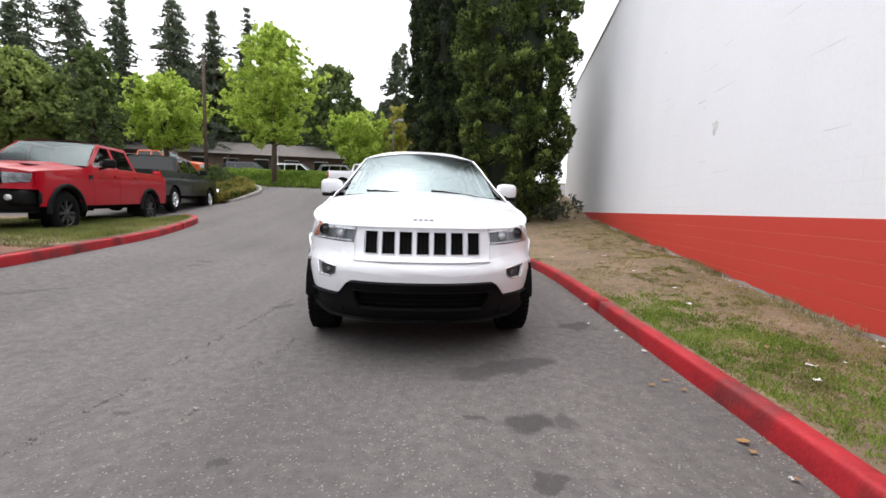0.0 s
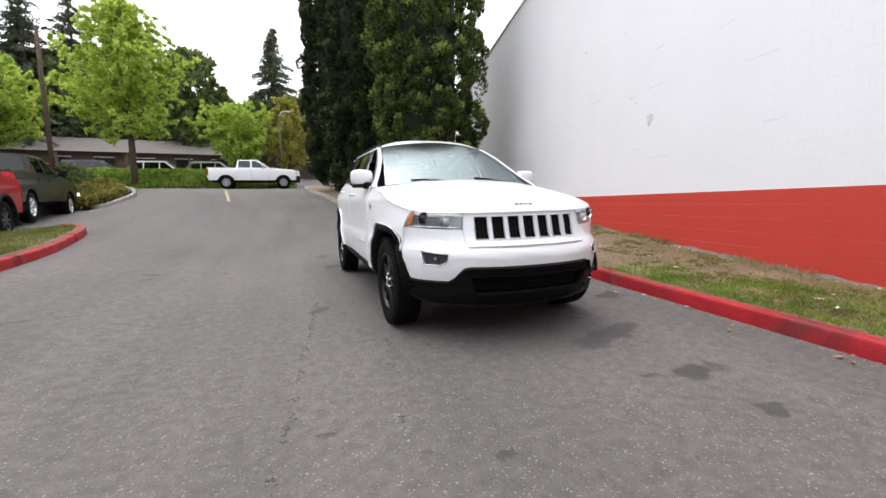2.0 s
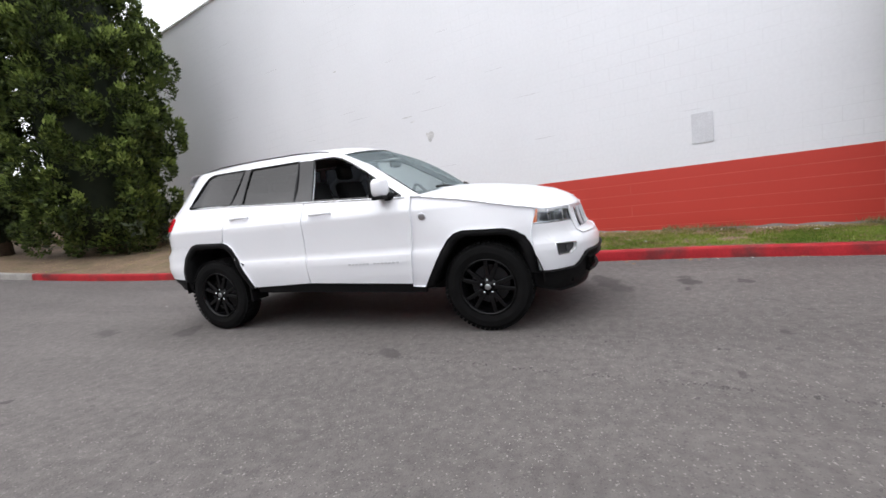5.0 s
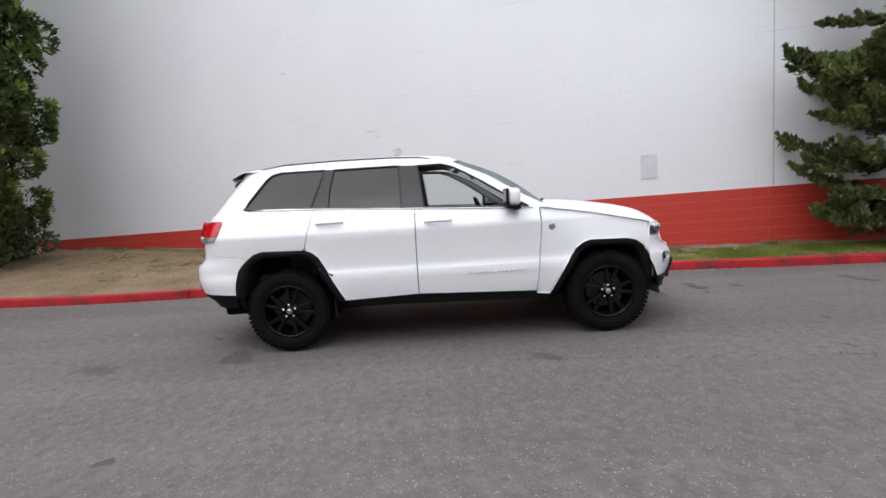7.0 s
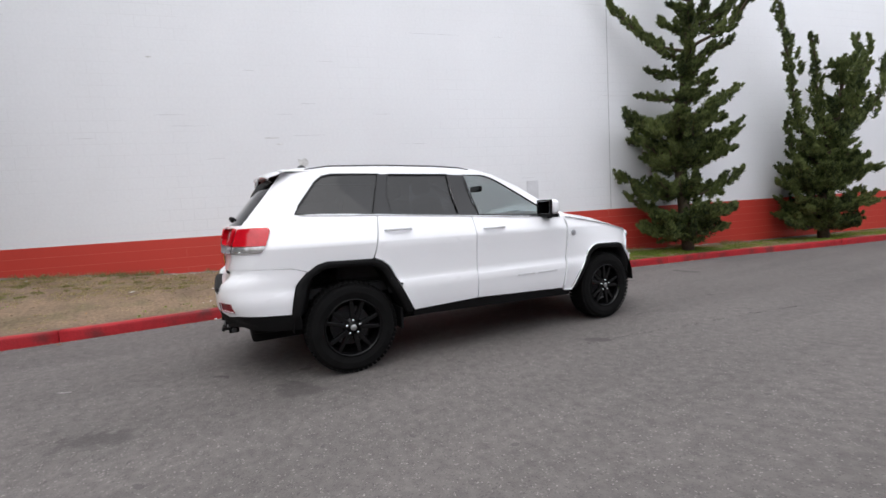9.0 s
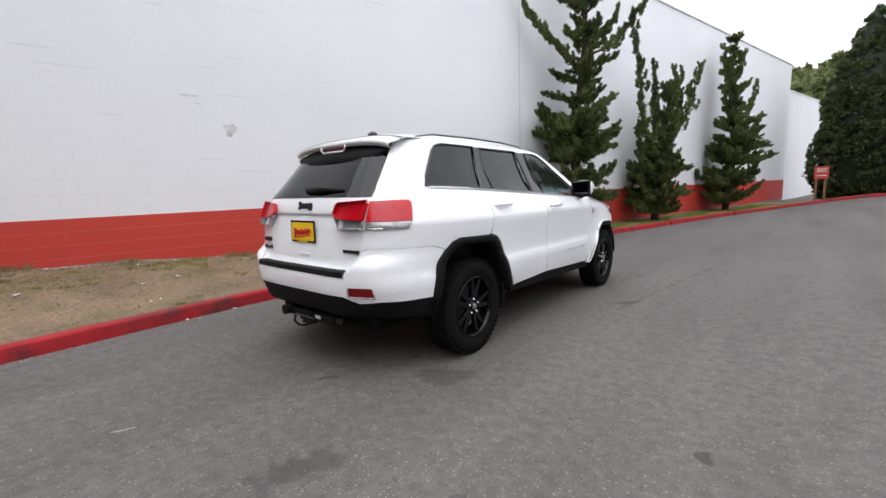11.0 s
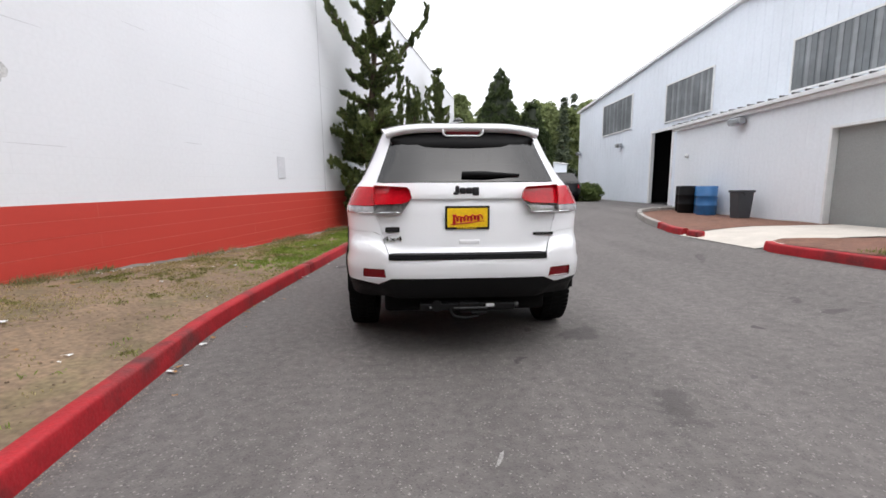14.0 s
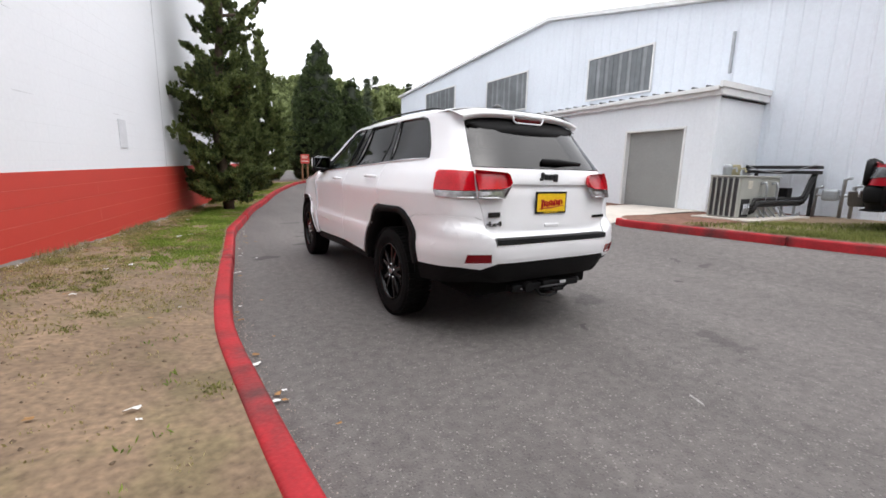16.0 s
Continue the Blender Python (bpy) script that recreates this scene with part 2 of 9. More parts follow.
def asphalt_material():
    """Worn grey asphalt: fine pale stone chips, broad wear, dark stains, a painted shadow under the car and faint
    cracks.
    """
    mt = material("worn_asphalt", (0.122, 0.111, 0.106), 0.86, vary=0.14, scale=0.35, fine=14.0, fine_amount=0.22, bump=0.8, bump_scale=90.0)
    n, l = mt.node_tree.nodes, mt.node_tree.links
    bs = n["Principled BSDF"]
    prev = bs.inputs["Base Color"].links[0].from_socket
    at = n.new("ShaderNodeTexCoord").outputs["Object"]
    chips = n.new("ShaderNodeTexVoronoi")
    chips.inputs["Scale"].default_value = 125.0
    l.new(at, chips.inputs["Vector"])
    pick = n.new("ShaderNodeSeparateColor")
    l.new(chips.outputs["Color"], pick.inputs[0])
    step = n.new("ShaderNodeMapRange")
    for k, x in zip(("From Min", "From Max", "To Min", "To Max"), (0.945, 1.0, 0.0, 0.6)):
        step.inputs[k].default_value = x
    l.new(pick.outputs[0], step.inputs["Value"])
    mix = n.new("ShaderNodeMix")
    mix.data_type = "RGBA"
    mix.inputs[7].default_value = (0.36, 0.34, 0.32, 1)
    l.new(step.outputs[0], mix.inputs[0])
    l.new(prev, mix.inputs[6])
    dark = n.new("ShaderNodeMapRange")
    for k, x in zip(("From Min", "From Max", "To Min", "To Max"), (0.0, 0.16, 0.45, 0.0)):
        dark.inputs[k].default_value = x
    l.new(pick.outputs[1], dark.inputs["Value"])
    mix2 = n.new("ShaderNodeMix")
    mix2.data_type = "RGBA"
    mix2.inputs[7].default_value = (0.035, 0.033, 0.032, 1)
    l.new(dark.outputs[0], mix2.inputs[0])
    l.new(mix.outputs[2], mix2.inputs[6])
    spots = n.new("ShaderNodeTexNoise")
    spots.inputs["Scale"].default_value, spots.inputs["Detail"].default_value = 7.0, 3.0
    l.new(at, spots.inputs["Vector"])
    sr = n.new("ShaderNodeMapRange")
    for k, x in zip(("From Min", "From Max", "To Min", "To Max"), (0.69, 0.73, 0.0, 0.55)):
        sr.inputs[k].default_value = x
    l.new(spots.outputs["Fac"], sr.inputs["Value"])
    mix3 = n.new("ShaderNodeMix")
    mix3.data_type = "RGBA"
    mix3.inputs[7].default_value = (0.045, 0.043, 0.042, 1)
    l.new(sr.outputs[0], mix3.inputs[0])
    l.new(mix2.outputs[2], mix3.inputs[6])
    lane = n.new("ShaderNodeMapping")
    lane.inputs["Scale"].default_value, lane.inputs["Rotation"].default_value = (1.5, 0.16, 1.0), (0, 0, 0.12)
    l.new(at, lane.inputs["Vector"])
    worn = n.new("ShaderNodeTexNoise")
    worn.inputs["Scale"].default_value, worn.inputs["Detail"].default_value = 1.0, 6.0
    l.new(lane.outputs[0], worn.inputs["Vector"])
    wr = n.new("ShaderNodeMapRange")
    for k, x in zip(("From Min", "From Max", "To Min", "To Max"), (0.3, 0.7, 0.84, 1.12)):
        wr.inputs[k].default_value = x
    l.new(worn.outputs["Fac"], wr.inputs["Value"])
    wear = n.new("ShaderNodeVectorMath")
    wear.operation = "SCALE"
    l.new(mix3.outputs[2], wear.inputs[0])
    l.new(wr.outputs[0], wear.inputs["Scale"])
    last = wear.outputs[0]
    wander = n.new("ShaderNodeTexNoise")
    wander.inputs["Scale"].default_value, wander.inputs["Detail"].default_value = 7.0, 4.0
    l.new(at, wander.inputs["Vector"])
    shift = n.new("ShaderNodeVectorMath")
    shift.operation = "MULTIPLY_ADD"
    shift.inputs[1].default_value, shift.inputs[2].default_value = (0.26, 0.26, 0.0), (-0.13, -0.13, 0.0)
    l.new(wander.outputs["Color"], shift.inputs[0])
    bent = n.new("ShaderNodeVectorMath")
    l.new(at, bent.inputs[0])
    l.new(shift.outputs[0], bent.inputs[1])
    total = None
    for x, y, rx, ry_, turn, deep in STAINS_AND_SHADE:
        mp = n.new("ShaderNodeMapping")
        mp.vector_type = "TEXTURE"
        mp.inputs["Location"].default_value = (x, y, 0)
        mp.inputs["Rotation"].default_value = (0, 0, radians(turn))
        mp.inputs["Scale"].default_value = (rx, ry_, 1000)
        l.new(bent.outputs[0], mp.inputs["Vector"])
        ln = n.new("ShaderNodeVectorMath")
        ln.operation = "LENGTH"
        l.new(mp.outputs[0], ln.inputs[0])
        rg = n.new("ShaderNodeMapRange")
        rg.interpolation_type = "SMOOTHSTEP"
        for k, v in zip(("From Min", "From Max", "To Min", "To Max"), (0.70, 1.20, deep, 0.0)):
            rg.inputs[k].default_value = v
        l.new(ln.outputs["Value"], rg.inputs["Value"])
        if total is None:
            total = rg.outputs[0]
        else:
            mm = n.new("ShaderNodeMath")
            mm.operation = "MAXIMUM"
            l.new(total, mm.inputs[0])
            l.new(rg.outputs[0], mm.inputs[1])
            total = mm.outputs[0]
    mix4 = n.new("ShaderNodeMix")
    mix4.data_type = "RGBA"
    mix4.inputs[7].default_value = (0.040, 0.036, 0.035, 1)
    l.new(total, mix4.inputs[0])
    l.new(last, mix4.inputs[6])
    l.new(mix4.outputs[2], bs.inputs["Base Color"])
    return mt


def painted_block_material(name, base, joint, strength, row=0.2, least=0.04, width=0.4):
    """Painted concrete block: soft course lines that come and go, patched paint and drip stains."""
    mt = material(name, base, 0.62, vary=0.035, scale=0.45, fine=22.0, fine_amount=0.02, bump=0.10, bump_scale=120.0)
    n, l = mt.node_tree.nodes, mt.node_tree.links
    bs = n["Principled BSDF"]
    prev = bs.inputs["Base Color"].links[0].from_socket
    coord = n.new("ShaderNodeTexCoord").outputs["Object"]
    sep = n.new("ShaderNodeSeparateXYZ")
    l.new(coord, sep.inputs[0])
    com = n.new("ShaderNodeCombineXYZ")
    l.new(sep.outputs["Y"], com.inputs["X"])
    l.new(sep.outputs["Z"], com.inputs["Y"])
    br = n.new("ShaderNodeTexBrick")
    br.inputs["Scale"].default_value = 1.0
    br.inputs["Mortar Size"].default_value, br.inputs["Mortar Smooth"].default_value = 0.006, 0.6
    br.inputs["Brick Width"].default_value, br.inputs["Row Height"].default_value = width, row
    l.new(com.outputs[0], br.inputs["Vector"])
    ns = n.new("ShaderNodeTexNoise")
    ns.inputs["Scale"].default_value, ns.inputs["Detail"].default_value = 0.55, 5.0
    l.new(coord, ns.inputs["Vector"])
    mr = n.new("ShaderNodeMapRange")
    for k, x in zip(("From Min", "From Max", "To Min", "To Max"), (0.48, 0.66, least, strength)):
        mr.inputs[k].default_value = x
    l.new(ns.outputs["Fac"], mr.inputs["Value"])
    mul = n.new("ShaderNodeMath")
    mul.operation = "MULTIPLY"
    l.new(br.outputs["Fac"], mul.inputs[0])
    l.new(mr.outputs[0], mul.inputs[1])
    mix = n.new("ShaderNodeMix")
    mix.data_type = "RGBA"
    mix.inputs[7].default_value = hexcol(joint)
    l.new(mul.outputs[0], mix.inputs[0])
    l.new(prev, mix.inputs[6])
    l.new(mix.outputs[2], bs.inputs["Base Color"])
    return mt


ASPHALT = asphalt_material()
WHITE_BLOCK = painted_block_material("white_painted_block", (0.80, 0.81, 0.84), (0.56, 0.56, 0.58), 0.27, least=0.06)
RED_BLOCK = painted_block_material("red_painted_block", (0.54, 0.046, 0.030), (0.64, 0.17, 0.12), 0.9, 0.18, 0.28, 6.0)
RAW_BLOCK = material("bare_block", (0.30, 0.28, 0.26), 0.9, vary=0.2, scale=6, bump=0.6, bump_scale=60)
RED_KERB = material("red_painted_kerb", (0.36, 0.016, 0.022), 0.6, spec=0.3, vary=0.22, scale=5, fine=50, fine_amount=0.15, bump=0.35, bump_scale=45,
                    second=(0.10, 0.028, 0.028), second_scale=2.6, second_range=(0.50, 0.72))
GREY_KERB = material("bare_concrete_kerb", (0.30, 0.285, 0.265), 0.9, vary=0.2, scale=4, fine=40, fine_amount=0.2, bump=0.5, bump_scale=50)
CONCRETE = material("pale_concrete", (0.50, 0.46, 0.41), 0.85, vary=0.12, scale=2.5, fine=60, fine_amount=0.12, bump=0.2, bump_scale=60)
LAWN = material("patchy_lawn", (0.196, 0.136, 0.087), 0.95, vary=0.26, scale=2.0, fine=26, fine_amount=0.34, bump=0.8, bump_scale=22,
                second=(0.160, 0.122, 0.068), second_scale=2.3, second_range=(0.50, 0.64))
BARK = material("red_brown_bark_mulch", (0.165, 0.080, 0.054), 0.95, vary=0.25, scale=6, fine=45, fine_amount=0.4, bump=1.0, bump_scale=45)
EARTH = material("far_green_ground", (0.075, 0.085, 0.035), 0.95, vary=0.3, scale=0.25, fine=3, fine_amount=0.3)
METAL_WALL = material("pale_grey_blue_sheet_metal", (0.73, 0.785, 0.85), 0.55, vary=0.05, scale=0.5, fine=14, fine_amount=0.03, bump=0.05, bump_scale=20)
ANNEX_WALL = material("off_white_sheet_metal", (0.78, 0.82, 0.86), 0.55, vary=0.05, scale=0.5, fine=14, fine_amount=0.03, bump=0.05, bump_scale=20)
METAL_TRIM = material("cream_metal_trim", (0.74, 0.75, 0.75), 0.5, vary=0.08, scale=4)
METAL_DARK = material("dark_steel", (0.035, 0.035, 0.038), 0.5, vary=0.2, scale=8)
ROLLER = material("grey_roller_door", (0.275, 0.28, 0.272), 0.55, vary=0.06, scale=2)
STREAKED = material("streaked_corrugated_plastic", (0.150, 0.165, 0.175), 0.45, vary=0.3, scale=0.9, fine=5, fine_amount=0.12)
STREAKED_PALE = material("pale_corrugated_plastic", (0.23, 0.245, 0.255), 0.45, vary=0.3, scale=0.9, fine=5, fine_amount=0.12)
# near-black colour that stands for the shade inside openings
BLACK_HOLE = material("unlit_interior", (0.012, 0.012, 0.014), 0.9)
TRUNK = material("rough_bark", (0.085, 0.06, 0.042), 0.95, vary=0.3, scale=6, fine=30, fine_amount=0.3, bump=1.0, bump_scale=25)
WHITE_LINE = material("worn_road_paint", (0.62, 0.60, 0.52), 0.8, vary=0.25, scale=6, fine=40, fine_amount=0.3)

# ---- the lie of the land ----
def smooth01(t):
    t = min(1.0, max(0.0, t))
    return t * t * (3 - 2 * t)


def rise(y):
    if y < -5:
        return 0.015 * (-5 - y) if y > -40 else 0.525
    if y < 3:
        return 0.0
    if y < 12:
        return 0.0085 * (y - 3) ** 2
    if y < 20:
        return 0.6885 + 0.153 * (y - 12) - 0.0047 * (y - 12) ** 2
    if y < 26:
        return 1.6117 + 0.03 * (y - 20)
    if y < 60:
        return 1.7917 + 0.083 * (y - 26)
    return 4.6137


def G(x, y):
    """Height of the road and yard."""
    lot = 1 - 0.5 * smooth01((-x - 6.0) / 2.0) * smooth01((16 - y) / 4) if y > 3 else 1
    return 0.41 * smooth01((-x - 2.2) / 4.2) * (1 - smooth01((y - 14) / 8)) + rise(y) * lot


WALL_TURN, WALL_TILT = math.atan(0.235), radians(-1.0)
WALL_M = Matrix.Translation((4.153, 0, 0)) @ Matrix.Rotation(-WALL_TURN, 4, "Z") @ Matrix.Rotation(WALL_TILT, 4, "X")


def wall_x(y):
    return 4.153 + 0.235 * y


def wall_base(y):
    """Height of the soil where it meets the block wall."""
    return max(0.16, 0.25 + 0.04 * y) if y < 10 else 0.65 + rise(y) - rise(10)


KERB_WALL = resample([(-11.0, -24.7, 0), (-8.0, -24.0, 0), (-5.5, -23.1, 0), (-3.7, -22.2, 0), (-2.6, -20.6, 0), (-0.75, -14.5, 0), (0.45, -9.6, 0), (1.05, -7.4, 0), (1.5, -5.2, 0), (1.76, -3.8, 0), (1.88, -2.5, 0),
                      (2.0, -1.0, 0), (2.08, 0.3, 0), (2.12, 1.5, 0), (2.06, 2.5, 0), (1.96, 3.6, 0), (1.76, 5.2, 0), (1.5, 7.0, 0), (1.28, 8.4, 0),
                      (0.9, 10.4, 0), (0.1, 15.2, 0), (-0.45, 18.2, 0), (-0.35, 20.3, 0), (0.6, 21.8, 0), (3.0, 22.4, 0)], 0.25)
KERB_W, KERB_H = 0.13, 0.135
KERB_WALL = [p - Vector((0.05 * smooth01((p.y + 9) / 3) * smooth01((1.5 - p.y) / 3), 0, 0)) for p in KERB_WALL]


def ground_sheet():
    """One sheet, fine near the road and coarse out to the horizon."""
    def axis(lo, hi, step):
        v = list(np.arange(lo, hi + 1e-6, step))
        out, a = [], step
        left, right = [], []
        x, s = lo, step
        while x > -900:
            s *= 1.35
            x -= s
            left.append(x)
        x, s = hi, step
        while x < 900:
            s *= 1.35
            x += s
            right.append(x)
        return left[::-1] + v + right

    xs, ys = axis(-12, 8, 0.4), axis(-32, 26, 0.4)
    verts = [(x, y, G(x, y) - (0.0 if abs(x) < 14 else 0.0)) for y in ys for x in xs]
    nx = len(xs)
    faces, mats = [], []
    for j in range(len(ys) - 1):
        for i in range(nx - 1):
            faces.append((j * nx + i, j * nx + i + 1, (j + 1) * nx + i + 1, (j + 1) * nx + i))
            cx, cy = (xs[i] + xs[i + 1]) / 2, (ys[j] + ys[j + 1]) / 2
            mats.append(0 if (-40 < cx < 30 and -46 < cy < 48) else 1)
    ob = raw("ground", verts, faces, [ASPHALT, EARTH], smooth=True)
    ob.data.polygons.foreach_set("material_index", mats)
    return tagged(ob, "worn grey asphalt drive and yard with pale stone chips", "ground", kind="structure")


ground_sheet()


def kerb_profile(h):
    return [(-0.012, -0.12), (-0.006, 0.02), (0.002, h - 0.035), (0.005, h - 0.020), (0.010, h - 0.010), (0.020, h - 0.003), (0.034, h), (KERB_W - 0.030, h - 0.002), (KERB_W - 0.012, h - 0.006), (KERB_W - 0.003, h - 0.015), (KERB_W, h - 0.035), (KERB_W, -0.12)]


def kerb_run(name, line, paint, label, cut=12, side=1, height=KERB_H, base=G):
    """A kerb of cast lengths butted end to end with narrow joints; side: +1 if the bank lies to the right of the line's direction."""
    top = group_empty(name)
    tagged(top, label, "kerb", kind="structure")
    prof = kerb_profile(height)
    k, rnd = 0, random.Random(len(line))
    while k < len(line) - 1:
        n = min(cut, len(line) - 1 - k)
        if len(line) - 1 - (k + n) < 3:
            n = len(line) - 1 - k
        seg = [p.copy() for p in line[k:k + n + 1]]
        dz, dx = rnd.uniform(-0.006, 0.006), rnd.uniform(-0.006, 0.006)
        dirs = [(seg[min(i + 1, n)] - seg[max(i - 1, 0)]).normalized() for i in range(n + 1)]
        seg[0] = seg[0] + dirs[0] * 0.006
        seg[-1] = seg[-1] - dirs[-1] * 0.006
        verts, faces = [], []
        for p, d in zip(seg, dirs):
            out = Vector((d.y, -d.x, 0)) * side
            for o, h in prof:
                q = p + out * (o + dx)
                wob = 0.006 * noise.noise((q.x * 2.1, q.y * 2.1, h * 9)) + 0.003 * noise.noise((q.x * 9.0, q.y * 9.0, h * 20)) + dz
                verts.append((q.x, q.y, base(p.x, p.y) + h + (wob if h > 0 else 0)))
        m = len(prof)
        for i in range(n):
            for j in range(m - 1):
                a = i * m + j
                f = (a, a + 1, a + m + 1, a + m)
                faces.append(f if side < 0 else f[::-1])
        faces.append(tuple(range(m)))
        faces.append(tuple(n * m + j for j in range(m))[::-1])
        mid = (seg[0] + seg[-1]) / 2
        raw("kerb_stone", verts, faces, paint(mid), top, smooth=True)
        k += n
    return top


kerb_run("kerb_wall_side", KERB_WALL, lambda p: RED_KERB if -33 < p.y < 8.9 else GREY_KERB, "red-painted concrete kerb along the verge, scuffed and chipped", cut=20)


def bank_height(x, y, u):
    """Verge between the kerb (u = 0) and the wall (u = 1)."""
    a = G(x, y) + KERB_H - 0.012
    b = wall_base(y)
    bumps = 0.018 * noise.noise((x * 1.7, y * 1.7, 0.3)) + 0.03 * noise.noise((x * 0.5, y * 0.5, 2.0))
    return a + (max(b, a - 0.05) - a) * smooth01(u) ** 0.8 + bumps * min(1, 6 * u)


def verge():
    verts, faces, cols = [], [], 14
    line = [p for p in KERB_WALL if p.y < 21.9]
    for i, p in enumerate(line):
        d = (line[min(i + 1, len(line) - 1)] - line[max(i - 1, 0)]).normalized()
        a = p + Vector((d.y, -d.x, 0)) * (KERB_W - 0.01)
        far = Vector((max(wall_x(p.y) + 0.05, a.x + 0.3), p.y, 0)) if p.y > -27 else Vector((a.x + 2.6, p.y, 0))
        for k in range(cols + 1):
            u = k / cols
            q = a.lerp(far, u)
            verts.append((q.x, q.y, bank_height(q.x, q.y, u)))
    for i in range(len(line) - 1):
        for k in range(cols):
            a = i * (cols + 1) + k
            faces.append((a, a + 1, a + cols + 2, a + cols + 1))
    ob = raw("verge_ground", verts, faces, LAWN, smooth=True)
    return tagged(ob, "dry patchy verge of trodden earth and worn grass", "verge", kind="structure")


verge()

# island with the parked trucks, the bed at the annex and the pads between
ISLAND = resample([(-6.6, -0.82, 0), (-5.2, -0.82, 0), (-4.78, -0.7, 0), (-4.76, 0.0, 0), (-4.88, 1.6, 0), (-5.02, 3.0, 0), (-5.3, 4.7, 0), (-5.52, 5.8, 0), (-5.75, 6.25, 0), (-6.1, 6.36, 0)], 0.2)
kerb_run("kerb_island", [p for p in ISLAND if p.x > -4.95 or p.y > -0.6], lambda p: RED_KERB, "red-painted kerb round the parking island", cut=14, side=-1)
BED = resample([(-9.6, -8.75, 0), (-7.6, -8.3, 0), (-6.55, -7.55, 0), (-6.05, -6.9, 0), (-5.5, -5.6, 0), (-5.1, -4.2, 0), (-4.86, -3.2, 0), (-4.84, -2.78, 0)], 0.2)
kerb_run("kerb_planting_bed", BED, lambda p: RED_KERB if p.y > -3.7 else GREY_KERB, "concrete kerb of the planting bed with red-painted end", cut=12, side=-1)


def fill(name, edge, back_x, mt, label, lift, cols=10, taper=False):
    """Soil between a kerb line and the building side."""
    verts, faces = [], []
    for i, p in enumerate(edge):
        for k in range(cols + 1):
            u = k / cols
            x = p.x + (back_x - p.x) * u
            verts.append((x, p.y, G(x, p.y) + (lift if not taper else 0.025 + (lift - 0.025) * max(0, 1 - u * (p.x - back_x) / 0.9)) + 0.02 * noise.noise((x * 1.5, p.y * 1.5, 5)) * min(1, 5 * u)))
    for i in range(len(edge) - 1):
        for k in range(cols):
            a = i * (cols + 1) + k
            faces.append((a, a + 1, a + cols + 2, a + cols + 1))
    return tagged(raw(name, verts, faces, mt, smooth=True), label, "ground", kind="structure")


isl_edge = [Vector((p.x - 0.13, p.y, 0)) for p in ISLAND if p.x > -5.9 and -0.82 < p.y < 6.3]
isl_edge = sorted(isl_edge, key=lambda p: p.y)
fill("island_ground", [p for p in isl_edge if p.y < 0.85], -12.5, BARK, "red-brown bark mulch on the parking island", KERB_H - 0.02, 40, True)
fill("island_lawn", [p for p in isl_edge if p.y > 0.6], -12.5, LAWN, "worn grassy strip under the parked trucks", KERB_H - 0.02, 40, True)
bed_edge = [Vector((p.x - 0.13, p.y, 0)) for p in BED if p.x > -7.7]
fill("bed_ground", bed_edge, -8.4, BARK, "red-brown bark mulch bed beside the annex", 0.035)
pad = bmesh.new()
for i in range(9):
    x0, x1 = -4.75 - i * 0.375, -4.75 - (i + 1) * 0.375
    vs = [pad.verts.new((x, y, G(x, y) + h)) for x, y, h in ((x0, -2.76, 0.012 + 0.004 * i), (x0, -0.84, 0.012 + 0.004 * i), (x1, -0.84, 0.016 + 0.004 * i), (x1, -2.76, 0.016 + 0.004 * i))]
    pad.faces.new(vs)
tagged(part("concrete_apron", pad, CONCRETE), "pale concrete apron in front of the roller door", "apron", kind="structure")
loose_end = bmesh.new()
add_box(loose_end, -4.96, -4.80, -2.62, -2.28, G(-4.9, -2.5) - 0.02, G(-4.9, -2.5) + 0.11, 0.025)
tagged(part("broken_kerb_end", loose_end, RED_KERB), "short red-painted broken kerb end on the concrete apron", "kerb")

# ---- the large white block building with its red base ----
def wall_part(name, y0, y1, z0, z1, mt, parent, x0=0.0, x1=0.3, bevel=0.0):
    return part(name, box(x0, x1, y0, y1, z0, z1, bevel), mt, parent)


BAND = 1.08
RED_JOINT = material("chalky_red_joint", (0.62, 0.15, 0.11), 0.9, vary=0.2, scale=5)
PALE_SEAM = material("grey_joint_filler", (0.50, 0.51, 0.53), 0.8, vary=0.15, scale=6)
block_wall = tagged(group_empty("wall_block_building", WALL_M), "tall white-painted concrete block wall with an orange-red base", "wall", kind="structure")
ROOF_H, END_Y = 7.35, -28.2
wall_part("upper_wall", END_Y, 18.5, BAND, ROOF_H, WHITE_BLOCK, block_wall)
wall_part("footing", END_Y, 18.5, -1.2, 0.0, RAW_BLOCK, block_wall, 0.006)
rnd = random.Random(4)
for k in range(6):
    z1 = BAND - 0.18 * k
    wall_part("block_course", END_Y, 18.5, z1 - 0.18 + 0.0028, z1 - (0.0028 if k else 0.0), RED_BLOCK, block_wall, rnd.uniform(-0.002, 0.002) - 0.002, 0.3)
wall_part("joint_backing", END_Y + 0.01, 18.49, 0.005, BAND - 0.005, RED_JOINT, block_wall, 0.0005, 0.29)
wall_part("return_wall", END_Y + 0.0, END_Y + 0.3, -1.2, ROOF_H, WHITE_BLOCK, block_wall, 0.3, 12)
wall_part("return_wall", 18.2, 18.5, -1.2, ROOF_H, WHITE_BLOCK, block_wall, 0.3, 12)
wall_part("back_wall", END_Y, 18.5, -1.2, ROOF_H, WHITE_BLOCK, block_wall, 12, 12.3)
wall_part("roof_slab", END_Y + 0.02, 18.48, ROOF_H - 0.3, ROOF_H - 0.12, METAL_DARK, block_wall, 0.3, 12)
